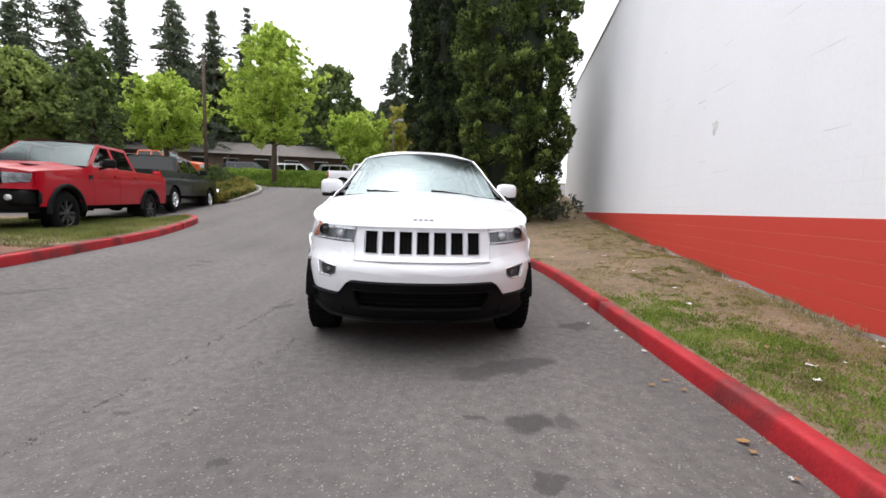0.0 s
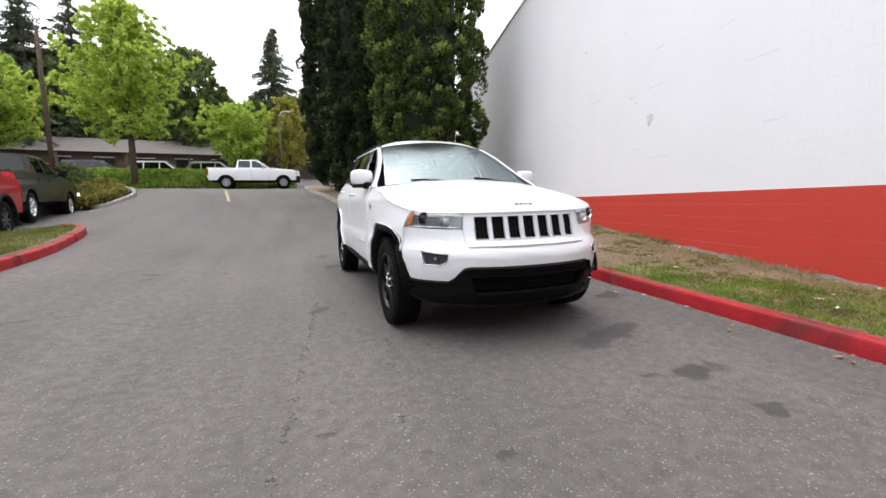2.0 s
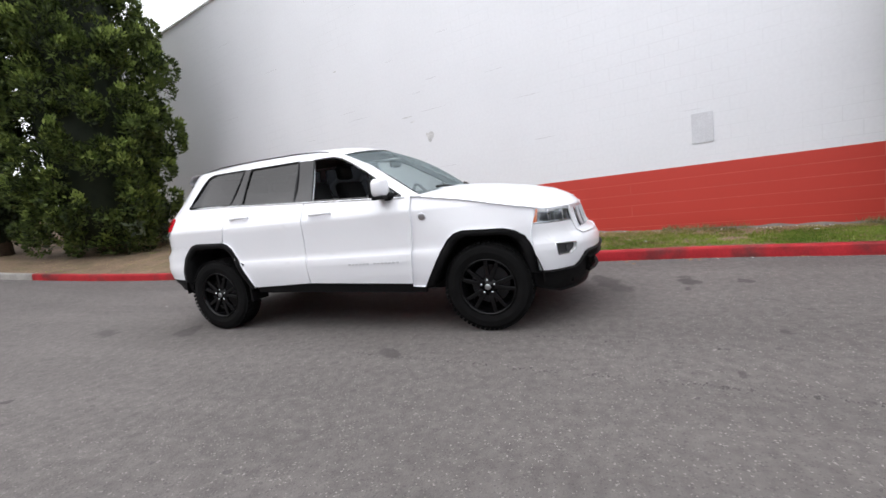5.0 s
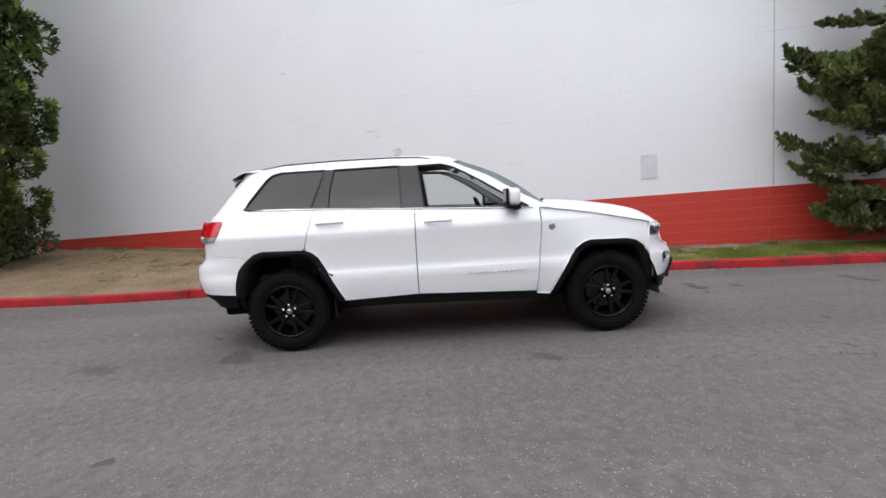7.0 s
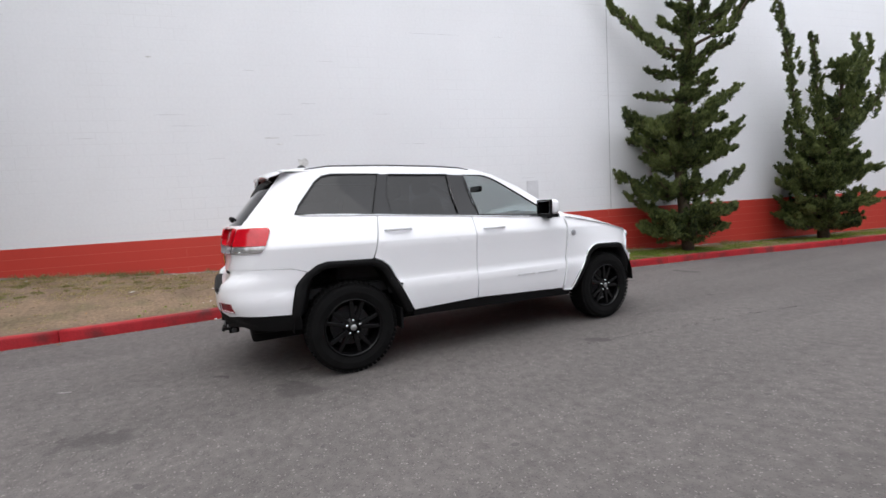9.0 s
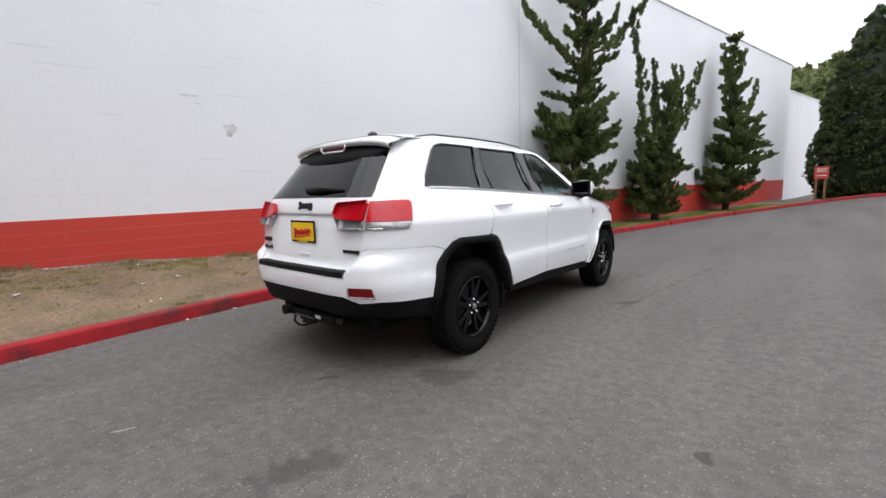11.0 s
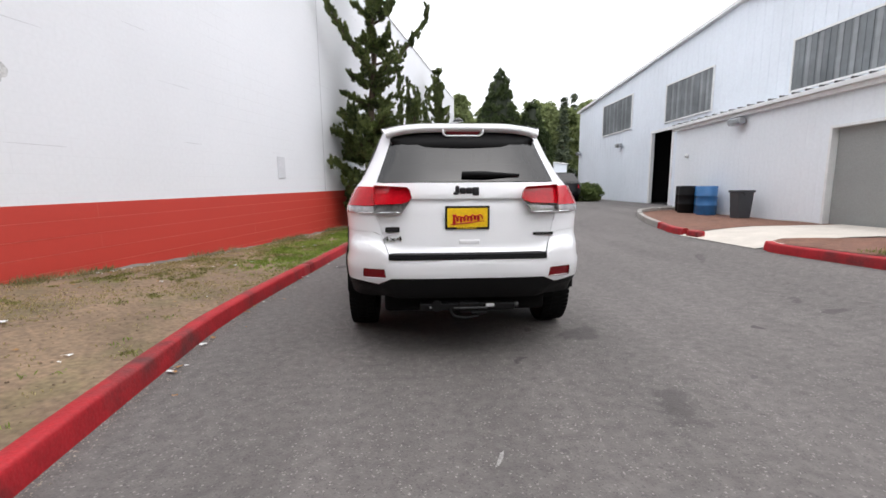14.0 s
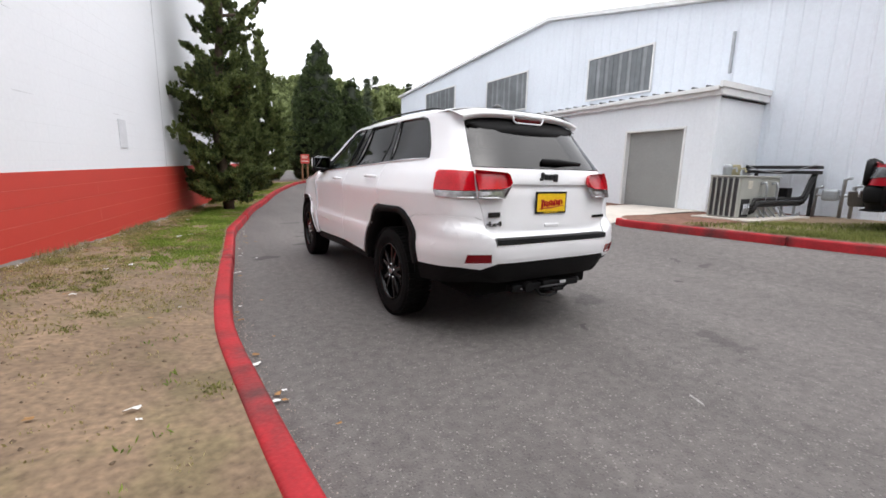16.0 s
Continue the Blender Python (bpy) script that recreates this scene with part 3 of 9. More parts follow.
wall_part("coping", END_Y - 0.03, 18.53, ROOF_H, ROOF_H + 0.06, METAL_TRIM, block_wall, -0.04, 0.34, 0.01)
wall_part("expansion_joint", -6.075, -6.058, BAND + 0.01, ROOF_H - 0.1, PALE_SEAM, block_wall, -0.003, 0.0)

low_wall = tagged(group_empty("wall_rear_block", WALL_M), "lower white-painted block wall behind the corner", "wall", kind="structure")
wall_part("lower_wall", -38, END_Y - 0.03, -1, 6.2, WHITE_BLOCK, low_wall, 0.35, 0.7)
wall_part("coping", -38, END_Y - 0.03, 6.2, 6.26, METAL_TRIM, low_wall, 0.31, 0.74)

# flush panel on the wall, and patches where the paint has come away
panel = tagged(group_empty("wall_panel", WALL_M), "flat grey access panel screwed to the white wall", "panel")
part("cover", box(-0.012, 0.0, -4.19, -3.91, 1.395, 1.835, 0.004), material("grey_painted_plate", (0.64, 0.65, 0.68), 0.6, vary=0.06, scale=4), panel)

# ---- the pale sheet-metal shed with its gable ----
SHED_X = -9.9
shed = tagged(group_empty("metal_shed"), "pale blue-grey corrugated metal shed with a low gable", "building")


def ribbed_gable():
    """Sheet wall whose outline follows the gable, with ribs a third of a metre apart."""
    bm = bmesh.new()
    roof = lambda y: 6.95 - (y + 8.35) * 0.188 if y > -8.35 else 6.95 - (-8.35 - y) * 0.0733
    ys, y = [], -22.0
    while y < 4.5:
        ys += [y, y + 0.25, y + 0.265, y + 0.315]
        y += 0.33
    ys = sorted({round(v, 4) for v in ys + [-13.25, -11.75, 4.5]})
    for a, b in zip(ys, ys[1:]):
        mid = (a + b) / 2
        ph = ((mid + 22.0) % 0.33)
        xa = 0.022 if 0.265 < ph < 0.315 else 0.0
        def xo(v):
            p = (v + 22.0) % 0.33
            return 0.012 if 0.258 < p < 0.322 else 0.0
        z0 = 3.58 if -13.25 < mid < -11.75 else 0.2
        bm.faces.new([bm.verts.new(c) for c in ((SHED_X + xo(a), a, z0), (SHED_X + xo(b), b, z0), (SHED_X + xo(b), b, roof(b)), (SHED_X + xo(a), a, roof(a)))])
    bmesh.ops.remove_doubles(bm, verts=bm.verts, dist=0.0005)
    return bm


part("front_wall", ribbed_gable(), METAL_WALL, shed)
roof_bm = bmesh.new()
for (ya, za, yb, zb) in ((-22.15, 5.94, -8.35, 6.95), (-8.35, 6.95, 4.65, 4.51)):
    n0 = Vector((0, -(zb - za), yb - ya)).normalized() * 0.12
    vs = []
    for x in (SHED_X + 0.16, SHED_X - 14):
        for (y, z) in ((ya, za), (yb, zb)):
            vs.append(roof_bm.verts.new((x, y, z + 0.01)))
            vs.append(roof_bm.verts.new((x, y + n0.y, z + 0.01 + n0.z)))
    for f in ((0, 1, 3, 2), (4, 6, 7, 5), (0, 2, 6, 4), (1, 5, 7, 3), (0, 4, 5, 1), (2, 3, 7, 6)):
        roof_bm.faces.new([vs[i] for i in f])
part("roof", roof_bm, METAL_TRIM, shed)
part("side_wall", box(SHED_X - 14, SHED_X - 0.02, -22.0, -21.9, 0.2, 5.9), METAL_WALL, shed)
part("side_wall", box(SHED_X - 14, SHED_X - 0.02, 4.4, 4.5, 0.2, 4.5), METAL_WALL, shed)
part("back_wall", box(SHED_X - 14.1, SHED_X - 14, -22.0, 4.5, 0.2, 4.5), METAL_WALL, shed)
opening = part("doorway", box(SHED_X - 0.1, SHED_X + 0.04, -13.35, -13.25, 0.4, 3.68), METAL_TRIM, shed, "open doorway into the dark shed")
part("frame", box(SHED_X - 0.1, SHED_X + 0.04, -11.75, -11.65, 0.4, 3.68), METAL_TRIM, opening)
part("frame", box(SHED_X - 0.1, SHED_X + 0.04, -13.25, -11.75, 3.58, 3.68), METAL_TRIM, opening)
# dark panels and floor added behind the doorway to paint the unlit inside
part("interior", box(SHED_X - 6, SHED_X - 5.9, -16, -9, 0.3, 5), BLACK_HOLE, shed)
part("interior", box(SHED_X - 5.9, SHED_X - 0.12, -14.6, -14.5, 0.3, 5), BLACK_HOLE, shed)
part("interior", box(SHED_X - 5.9, SHED_X - 0.12, -10.5, -10.4, 0.3, 5), BLACK_HOLE, shed)
part("interior", box(SHED_X - 5.9, SHED_X - 0.12, -14.5, -10.5, 3.9, 4.0), BLACK_HOLE, shed)
part("interior_floor", box(SHED_X - 5.9, SHED_X - 0.12, -14.5, -10.5, 0.40, G(-12, -12) + 0.03), METAL_DARK, shed)


def shed_window(y0, y1, z0, z1):
    """Corrugated translucent sheets in a plain frame, ribs upright."""
    w = part("window", box(SHED_X + 0.005, SHED_X + 0.03, y0, y1, z0, z1), STREAKED, shed, "streaked translucent sheet window")
    for a, b, c, d in ((y0 - 0.05, y0, z0 - 0.05, z1 + 0.05), (y1, y1 + 0.05, z0 - 0.05, z1 + 0.05), (y0, y1, z0 - 0.05, z0), (y0, y1, z1, z1 + 0.05)):
        part("frame", box(SHED_X + 0.003, SHED_X + 0.06, a, b, c, d), METAL_TRIM, w)
    n = int((y1 - y0) / 0.17)
    for k in range(n):
        y = y0 + (y1 - y0) * (k + 0.5) / n
        part("rib", box(SHED_X + 0.03, SHED_X + (0.046 if k % 2 else 0.038), y - 0.055, y + 0.055, z0, z1), STREAKED if (k * 7) % 5 < 3 else STREAKED_PALE, w)
    return w


shed_window(-18.4, -15.2, 4.1, 5.65)
shed_window(-12.3, -9.52, 3.92, 5.35)
shed_window(-6.28, -3.88, 3.82, 5.12)

# ---- the low annex in front of the shed ----
ANNEX_M = Matrix.Translation((-8.05, -2.4, 0)) @ Matrix.Rotation(-math.atan(0.03), 4, "Z")
annex = tagged(group_empty("annex", ANNEX_M), "low white corrugated metal annex with a grey roller door", "building")
AY0, AY1, AH, AZ = -6.35, 1.62, 3.16, 0.30


def ribbed(y0, y1, z0, z1, pitch=0.2, along="y", at=0.0, sign=1):
    bm = bmesh.new()
    vs, y = [], y0
    while y < y1:
        for o, d in ((0, 0), (pitch * 0.72, 0), (pitch * 0.78, 0.004), (pitch * 0.94, 0.004)):
            if y + o < y1:
                vs.append((y + o, d))
        y += pitch
    vs.append((y1, 0))
    rows = []
    for v, d in vs:
        rows.append([bm.verts.new((at + sign * d, v, z) if along == "y" else (v, at + sign * d, z)) for z in (z0, z1)])
    for a, b in zip(rows, rows[1:]):
        bm.faces.new((a[0], b[0], b[1], a[1]))
    return bm


DY0, DY1, DZ = -0.72, 0.88, 2.38
part("front_wall", ribbed(AY0, DY0 - 0.055, AZ, AH), ANNEX_WALL, annex)
part("front_wall", ribbed(DY1 + 0.055, AY1, AZ, AH), ANNEX_WALL, annex)
part("front_wall", ribbed(DY0 - 0.055, DY1 + 0.055, DZ + 0.055, AH), ANNEX_WALL, annex)
part("side_wall", ribbed(-2.1, 0.0, AZ, AH, along="x", at=AY1), ANNEX_WALL, annex)
part("side_wall", box(-2.1, -0.01, AY0, AY0 + 0.05, AZ, AH), ANNEX_WALL, annex)
door = part("roller_door", box(-0.16, -0.12, DY0, DY1, AZ, DZ), ROLLER, annex, "closed grey roller door")
for k in range(26):
    z = AZ + 0.02 + k * 0.08
    part("slat", box(-0.12, -0.108, DY0 + 0.01, DY1 - 0.01, z, z + 0.0795, 0.001, seg=1), ROLLER, door)
for a, b, c, d in ((DY0 - 0.055, DY0, AZ, DZ + 0.055), (DY1, DY1 + 0.055, AZ, DZ + 0.055), (DY0, DY1, DZ, DZ + 0.055)):
    part("door_frame", box(-0.16, 0.03, a, b, c, d, 0.006), METAL_TRIM, annex)
roof2 = bmesh.new()
vs = [roof2.verts.new(c) for c in ((0.16, AY0 - 0.12, AH + 0.06), (0.16, AY1 + 0.05, AH + 0.06), (-2.2, AY1 + 0.05, AH + 0.15), (-2.2, AY0 - 0.12, AH + 0.15),
                                   (0.16, AY0 - 0.12, AH - 0.0), (0.16, AY1 + 0.05, AH - 0.0), (-2.2, AY1 + 0.05, AH + 0.05), (-2.2, AY0 - 0.12, AH + 0.05))]
for f in ((0, 1, 2, 3), (7, 6, 5, 4), (0, 4, 5, 1), (1, 5, 6, 2), (3, 2, 6, 7), (0, 3, 7, 4)):
    roof2.faces.new([vs[i] for i in f])
part("roof", roof2, METAL_TRIM, annex)
for k in range(24):
    y = AY0 + 0.05 + k * 0.335
    rb = bmesh.new()
    add_tube(rb, [(0.20, y, AH + 0.095), (-2.1, y, AH + 0.175)], 0.024, 5)
    part("roof_rib", rb, METAL_DARK, annex)
gutter = part("gutter", box(0.11, 0.20, AY0 - 0.14, AY1 + 0.05, AH - 0.02, AH + 0.075, 0.012), METAL_TRIM, annex, "white metal gutter")
part("fascia_board", box(0.03, 0.11, AY0 - 0.12, AY1 + 0.05, AH - 0.11, AH + 0.02, 0.006), METAL_TRIM, gutter)
part("fascia", box(-2.1, 0.105, AY1 + 0.053, AY1 + 0.10, AH - 0.11, AH + 0.04, 0.006), METAL_TRIM, annex)
part("fascia", box(-2.1, 0.17, AY1 + 0.053, AY1 + 0.135, AH + 0.042, AH + 0.17, 0.006), METAL_TRIM, annex)
for k in range(22):
    x = -2.05 + k * 0.094
    part("eave_rib", box(x, x + 0.03, AY1 + 0.010, AY1 + 0.05, AH - 0.16, AH - 0.115), METAL_DARK, annex)

# ---- car paint and trim ----
def car_paint(name, base, flake=0.0):
    return material(name, base, 0.3, flake, vary=0.012, scale=2.0, fine=400, fine_amount=0.01, coat=0.6, spec=0.4)


WHITE_PAINT = car_paint("white_car_paint", (0.86, 0.87, 0.90))
BLACK_PLASTIC = material("black_textured_plastic", (0.007, 0.007, 0.0075), 0.6, spec=0.13, vary=0.15, scale=8, fine=300, fine_amount=0.2, bump=0.15, bump_scale=300)
GLOSS_BLACK = material("gloss_black_trim", (0.012, 0.012, 0.013), 0.12, vary=0.02)
RUBBER = material("tyre_rubber", (0.006, 0.006, 0.0062), 0.9, spec=0.12, vary=0.25, scale=10, fine=120, fine_amount=0.2, bump=0.3, bump_scale=90)
RIM_BLACK = material("satin_black_wheel", (0.004, 0.004, 0.0045), 0.14, spec=0.24, vary=0.1, scale=10)
CHROME = material("bright_chrome", (0.75, 0.76, 0.78), 0.12, 1.0, vary=0.03)
PALE_TRIM = material("pale_satin_trim", (0.60, 0.61, 0.63), 0.35, 0.2, vary=0.03)
SILVER = material("satin_silver", (0.52, 0.53, 0.55), 0.3, 1.0, vary=0.05)
REFLECTOR = material("lamp_reflector", (0.50, 0.51, 0.53), 0.25, 0.3, vary=0.15, scale=9)
LAMP_RED = material("red_lamp_plastic", (0.52, 0.006, 0.016), 0.15, vary=0.16, scale=9, fine=60, fine_amount=0.12, coat=0.3, spec=0.4)
LAMP_SMOKE = material("smoked_lamp_plastic", (0.42, 0.41, 0.42), 0.16, 0.5, vary=0.4, scale=16, fine=70, fine_amount=0.3, coat=1.0)
LAMP_DARK_RED = material("dark_red_reflector", (0.22, 0.004, 0.008), 0.2, vary=0.1, scale=20, coat=0.1, spec=0.3)
AMBER = material("amber_lamp_plastic", (0.75, 0.16, 0.03), 0.12, vary=0.1, scale=12, coat=1.0)
HEADLAMP = material("headlamp_inner", (0.16, 0.165, 0.175), 0.22, 0.6, vary=0.5, scale=11, fine=40, fine_amount=0.4)
CLEAR = glass_material("clear_lens", (0.93, 0.95, 0.96))
WINDSHIELD = glass_material("windscreen_glass", (0.62, 0.68, 0.67), rough=0.22, floor=0.42, gloss=(0.47, 0.56, 0.575))
TRUCK_SCREEN = glass_material("truck_windscreen", (0.40, 0.45, 0.45), rough=0.25, floor=0.17, gloss=(0.55, 0.64, 0.64))
TINT = glass_material("dark_privacy_glass", (0.020, 0.022, 0.025), ior=1.6)
CABIN = material("dark_cabin_trim", (0.022, 0.022, 0.024), 0.85, vary=0.15, scale=6)
SEAT = material("black_seat_cloth", (0.028, 0.028, 0.030), 0.9, vary=0.15, scale=12)
WELL = material("underbody_black", (0.006, 0.006, 0.006), 0.9, spec=0.1, vary=0.1)
YELLOW = material("yellow_plate_print", (0.93, 0.60, 0.012), 0.4, vary=0.05, scale=12)
PLATE_RED = material("red_plate_print", (0.50, 0.006, 0.010), 0.4, vary=0.05)


def lerp_table(table):
    xs, ys = [a for a, _ in table], [b for _, b in table]
    return lambda v: float(np.interp(v, xs, ys))


class Shell:
    """A vehicle's skin: a rounded plan outline whose width and ends change with height. s runs along the right flank (s = y between
    the corners), round the nose below the front corner and round the tail above the rear corner; right is -x, the nose is -y."""

    def __init__(self, width, nose, tail, y0, y1, nf=3.0, nr=3.5, lf=1.3, lr=1.3):
        self.w, self.nose, self.tail = lerp_table(width), lerp_table(nose), lerp_table(tail)
        self.y0, self.y1, self.nf, self.nr, self.lf, self.lr = y0, y1, nf, nr, lf, lr

    def at(self, s, z, out=0.0):
        w = self.w(z)
        if s < self.y0:
            phi, n, b, sy, y = (self.y0 - s) / self.lf * math.pi / 2, self.nf, self.y0 - self.nose(z), -1, self.y0
        elif s > self.y1:
            phi, n, b, sy, y = (s - self.y1) / self.lr * math.pi / 2, self.nr, self.tail(z) - self.y1, 1, self.y1
        else:
            return Vector((-w - out, s, z))
        c, d = math.cos(phi), math.sin(phi)
        r = 1 / (abs(c) ** n + abs(d) ** n) ** (1 / n)
        return Vector((-(w * r + out) * c, y + sy * (b * r + out) * d, z))

    def front(self, x, z):
        X = min(1.0, abs(x) / self.w(z))
        phi = math.atan2((1 - X ** self.nf) ** (1 / self.nf), X)
        return self.y0 - (math.pi - phi if x > 0 else phi) / (math.pi / 2) * self.lf

    def front_y(self, y, z):
        Y = min(1.0, (self.y0 - y) / (self.y0 - self.nose(z)))
        phi = math.atan2(Y, (1 - Y ** self.nf) ** (1 / self.nf))
        return self.y0 - phi / (math.pi / 2) * self.lf

    def rear(self, x, z):
        X = min(1.0, abs(x) / self.w(z))
        phi = math.atan2((1 - X ** self.nr) ** (1 / self.nr), X)
        return self.y1 + (math.pi - phi if x > 0 else phi) / (math.pi / 2) * self.lr

    def rear_y(self, y, z):
        Y = min(1.0, (y - self.y1) / (self.tail(z) - self.y1))
        phi = math.atan2(Y, (1 - Y ** self.nr) ** (1 / self.nr))
        return self.y1 + phi / (math.pi / 2) * self.lr


def inside(poly, x, y):
    hit = False
    for (x0, y0), (x1, y1) in zip(poly, poly[1:] + poly[:1]):
        if (y0 > y) != (y1 > y) and x < (x1 - x0) * (y - y0) / (y1 - y0) + x0:
            hit = not hit
    return hit


def sheet(poly, place, holes=(), step=0.07, rim=0.02, flip=False, mirror=False, lines=()):
    """A skin panel: a flat outline with convex holes, cut into a grid, laid onto the surface place(a, b), its edges turned inward."""
    bm = bmesh.new()
    bm.faces.new([bm.verts.new((a, b, 0)) for a, b in poly])
    bmesh.ops.triangulate(bm, faces=bm.faces[:])

    def cut(co, no):
        bmesh.ops.bisect_plane(bm, geom=bm.verts[:] + bm.edges[:] + bm.faces[:], plane_co=co, plane_no=no, dist=1e-5)

    for hole in holes:
        for (ax, ay), (bx, by) in zip(hole, list(hole[1:]) + [hole[0]]):
            cut((ax, ay, 0), (by - ay, ax - bx, 0))
    if holes:
        gone = [f for f in bm.faces if any(inside(list(h), f.calc_center_median().x, f.calc_center_median().y) for h in holes)]
        bmesh.ops.delete(bm, geom=gone, context="FACES")
    for k, lo, hi in ((0, min(p[0] for p in poly), max(p[0] for p in poly)), (1, min(p[1] for p in poly), max(p[1] for p in poly))):
        n = int((hi - lo) / step)
        for i in range(1, n + 1):
            v = lo + (hi - lo) * i / (n + 1)
            cut((v, 0, 0) if k == 0 else (0, v, 0), (1, 0, 0) if k == 0 else (0, 1, 0))
    for b in lines:
        cut((0, b, 0), (0, 1, 0))
    bmesh.ops.remove_doubles(bm, verts=bm.verts, dist=2e-4)
    for v in bm.verts:
        v.co = place(v.co.x, v.co.y)
    if mirror:
        for v in bm.verts:
            v.co.x = -v.co.x
    if flip != mirror:
        bmesh.ops.reverse_faces(bm, faces=bm.faces)
    bm.normal_update()
    if rim:
        edges = [e for e in bm.edges if e.is_boundary]
        normals = {v: v.normal.copy() for e in edges for v in e.verts}
        made = bmesh.ops.extrude_edge_only(bm, edges=edges)
        new_v = [g for g in made["geom"] if isinstance(g, bmesh.types.BMVert)]
        pos = {tuple(round(c, 5) for c in v.co): n for v, n in normals.items()}
        for v in new_v:
            v.co -= pos.get(tuple(round(c, 5) for c in v.co), Vector()) * rim
        for e in edges:
            e.smooth = False
    return bm


# ---- the white sport utility vehicle ----
def pinch(y, z):
    """The front wings draw in towards their crowns."""
    return 1 - 0.060 * smooth01((z - 0.84) / 0.28) * smooth01((-0.75 - y) / 0.6)


def sweep(p):
    """The nose sweeps back towards its corners and the tail draws in a little."""
    X = p.x / 0.95
    if p.y < -1.3:
        p.y += 0.15 * X * X * min(1.0, (-1.3 - p.y) / 0.9) ** 4
        p.x *= 1 - 0.016 * smooth01((0.84 - p.z) / 0.14) * smooth01((-1.45 - p.y) / 0.3)
    p.x *= 1 - 0.057 * smooth01((p.y - 1.3) / 0.8)
    return p


class PinchedShell(Shell):
    def at(self, s, z, out=0.0):
        p = super().at(s, z, out)
        if s > self.y1 and z < 0.95:
            # the bumper's ledge lies higher at the corners than behind the tailgate
            lift = 0.080 * smooth01((abs(p.x) - 0.53) / 0.14)
            p.y += (self.tail(z - lift) - self.tail(z)) * (p.y - self.y1) / (self.tail(z) - self.y1)
        p.x *= pinch(p.y, z)
        return sweep(p)


SUV_SHELL = PinchedShell(
    width=[(0.30, 0.90), (0.40, 0.922), (0.46, 0.940), (0.53, 0.951), (0.64, 0.961), (0.70, 0.958), (0.730, 0.945), (0.76, 0.942), (0.9, 0.944), (1.0, 0.952), (1.06, 0.954), (1.085, 0.946),
           (1.15, 0.916), (1.22, 0.876), (1.27, 0.834), (1.30, 0.812), (1.45, 0.732), (1.64, 0.652), (1.675, 0.632), (1.71, 0.60)],
    nose=[(0.24, -2.17), (0.32, -2.26), (0.38, -2.30), (0.45, -2.315), (0.56, -2.345), (0.66, -2.350), (0.715, -2.315), (0.735, -2.265), (0.80, -2.225), (0.93, -2.19), (0.96, -2.185), (1.3, -2.0)],
    tail=[(0.38, 2.28), (0.45, 2.38), (0.55, 2.42), (0.62, 2.434), (0.70, 2.436), (0.735, 2.424), (0.755, 2.392), (0.775, 2.362), (0.80, 2.350), (0.9, 2.343), (1.05, 2.334), (1.2, 2.30), (1.26, 2.275), (1.45, 2.12), (1.65, 1.95), (1.75, 1.88)],
    y0=-1.3, y1=1.5, nr=4.5)
S = SUV_SHELL
BELT = lambda y: float(np.interp(y, [-0.95, -0.76, 0.2, 1.2, 1.85], [1.175, 1.190, 1.238, 1.290, 1.312]))
suv = group_empty("sport_utility_vehicle")
tagged(suv, "white five-door sport utility vehicle with black wheels parked on asphalt", "car")


def side_pair(name, poly, holes=(), mt=WHITE_PAINT, label="", step=0.07, out=0.0, rim=0.02, shell=S, parent=suv):
    made = []
    for mir in (False, True):
        made.append(part(name, sheet(poly, lambda a, b: shell.at(a, b, out), holes, step, rim, flip=True, mirror=mir, lines=(0.53, 0.64, 0.70, 0.73, 0.76, 1.06, 1.085)), mt, parent, label, smooth=True))
    return made


ARCH_F = [(-1.905, 0.44), (-1.868, 0.675), (-1.806, 0.780), (-1.72, 0.835), (-1.63, 0.857), (-1.29, 0.866), (-1.22, 0.845), (-1.16, 0.80), (-1.06, 0.647), (-0.915, 0.405)]
ARCH_F_IN = [(-1.825, 0.44), (-1.79, 0.66), (-1.74, 0.745), (-1.68, 0.79), (-1.61, 0.805), (-1.31, 0.813), (-1.255, 0.795), (-1.205, 0.76), (-1.115, 0.62), (-0.98, 0.405)]
ARCH_R = [(0.92, 0.445), (1.045, 0.68), (1.14, 0.855), (1.20, 0.905), (1.28, 0.930), (1.64, 0.938), (1.72, 0.915), (1.785, 0.865), (1.85, 0.77), (1.935, 0.53)]
ARCH_R_IN = [(0.985, 0.44), (1.10, 0.655), (1.185, 0.815), (1.235, 0.858), (1.30, 0.876), (1.62, 0.884), (1.68, 0.865), (1.73, 0.825), (1.79, 0.745), (1.87, 0.53)]
fy = lambda y, z: S.front_y(y, z) if y < S.y0 else y
ry = lambda y, z: S.rear_y(y, z) if y > S.y1 else y
FENDER_TOP = lambda y: float(np.interp(y, [-2.3, -2.0, -1.86, -1.6, -1.2, -0.86], [0.962, 0.972, 0.990, 1.05, 1.125, 1.178]))

lamp_out_top, lamp_out_bot = (S.front(-0.836, 0.98), 0.984), (S.front(-0.860, 0.87), 0.864)
lamp_in_top, lamp_in_bot = (S.front(-0.500, 0.955), 0.960), (S.front(-0.504, 0.84), 0.842)
arch_f = [(fy(y, z), z) for y, z in ARCH_F]
arch_r = [(ry(y, z), z) for y, z in ARCH_R]

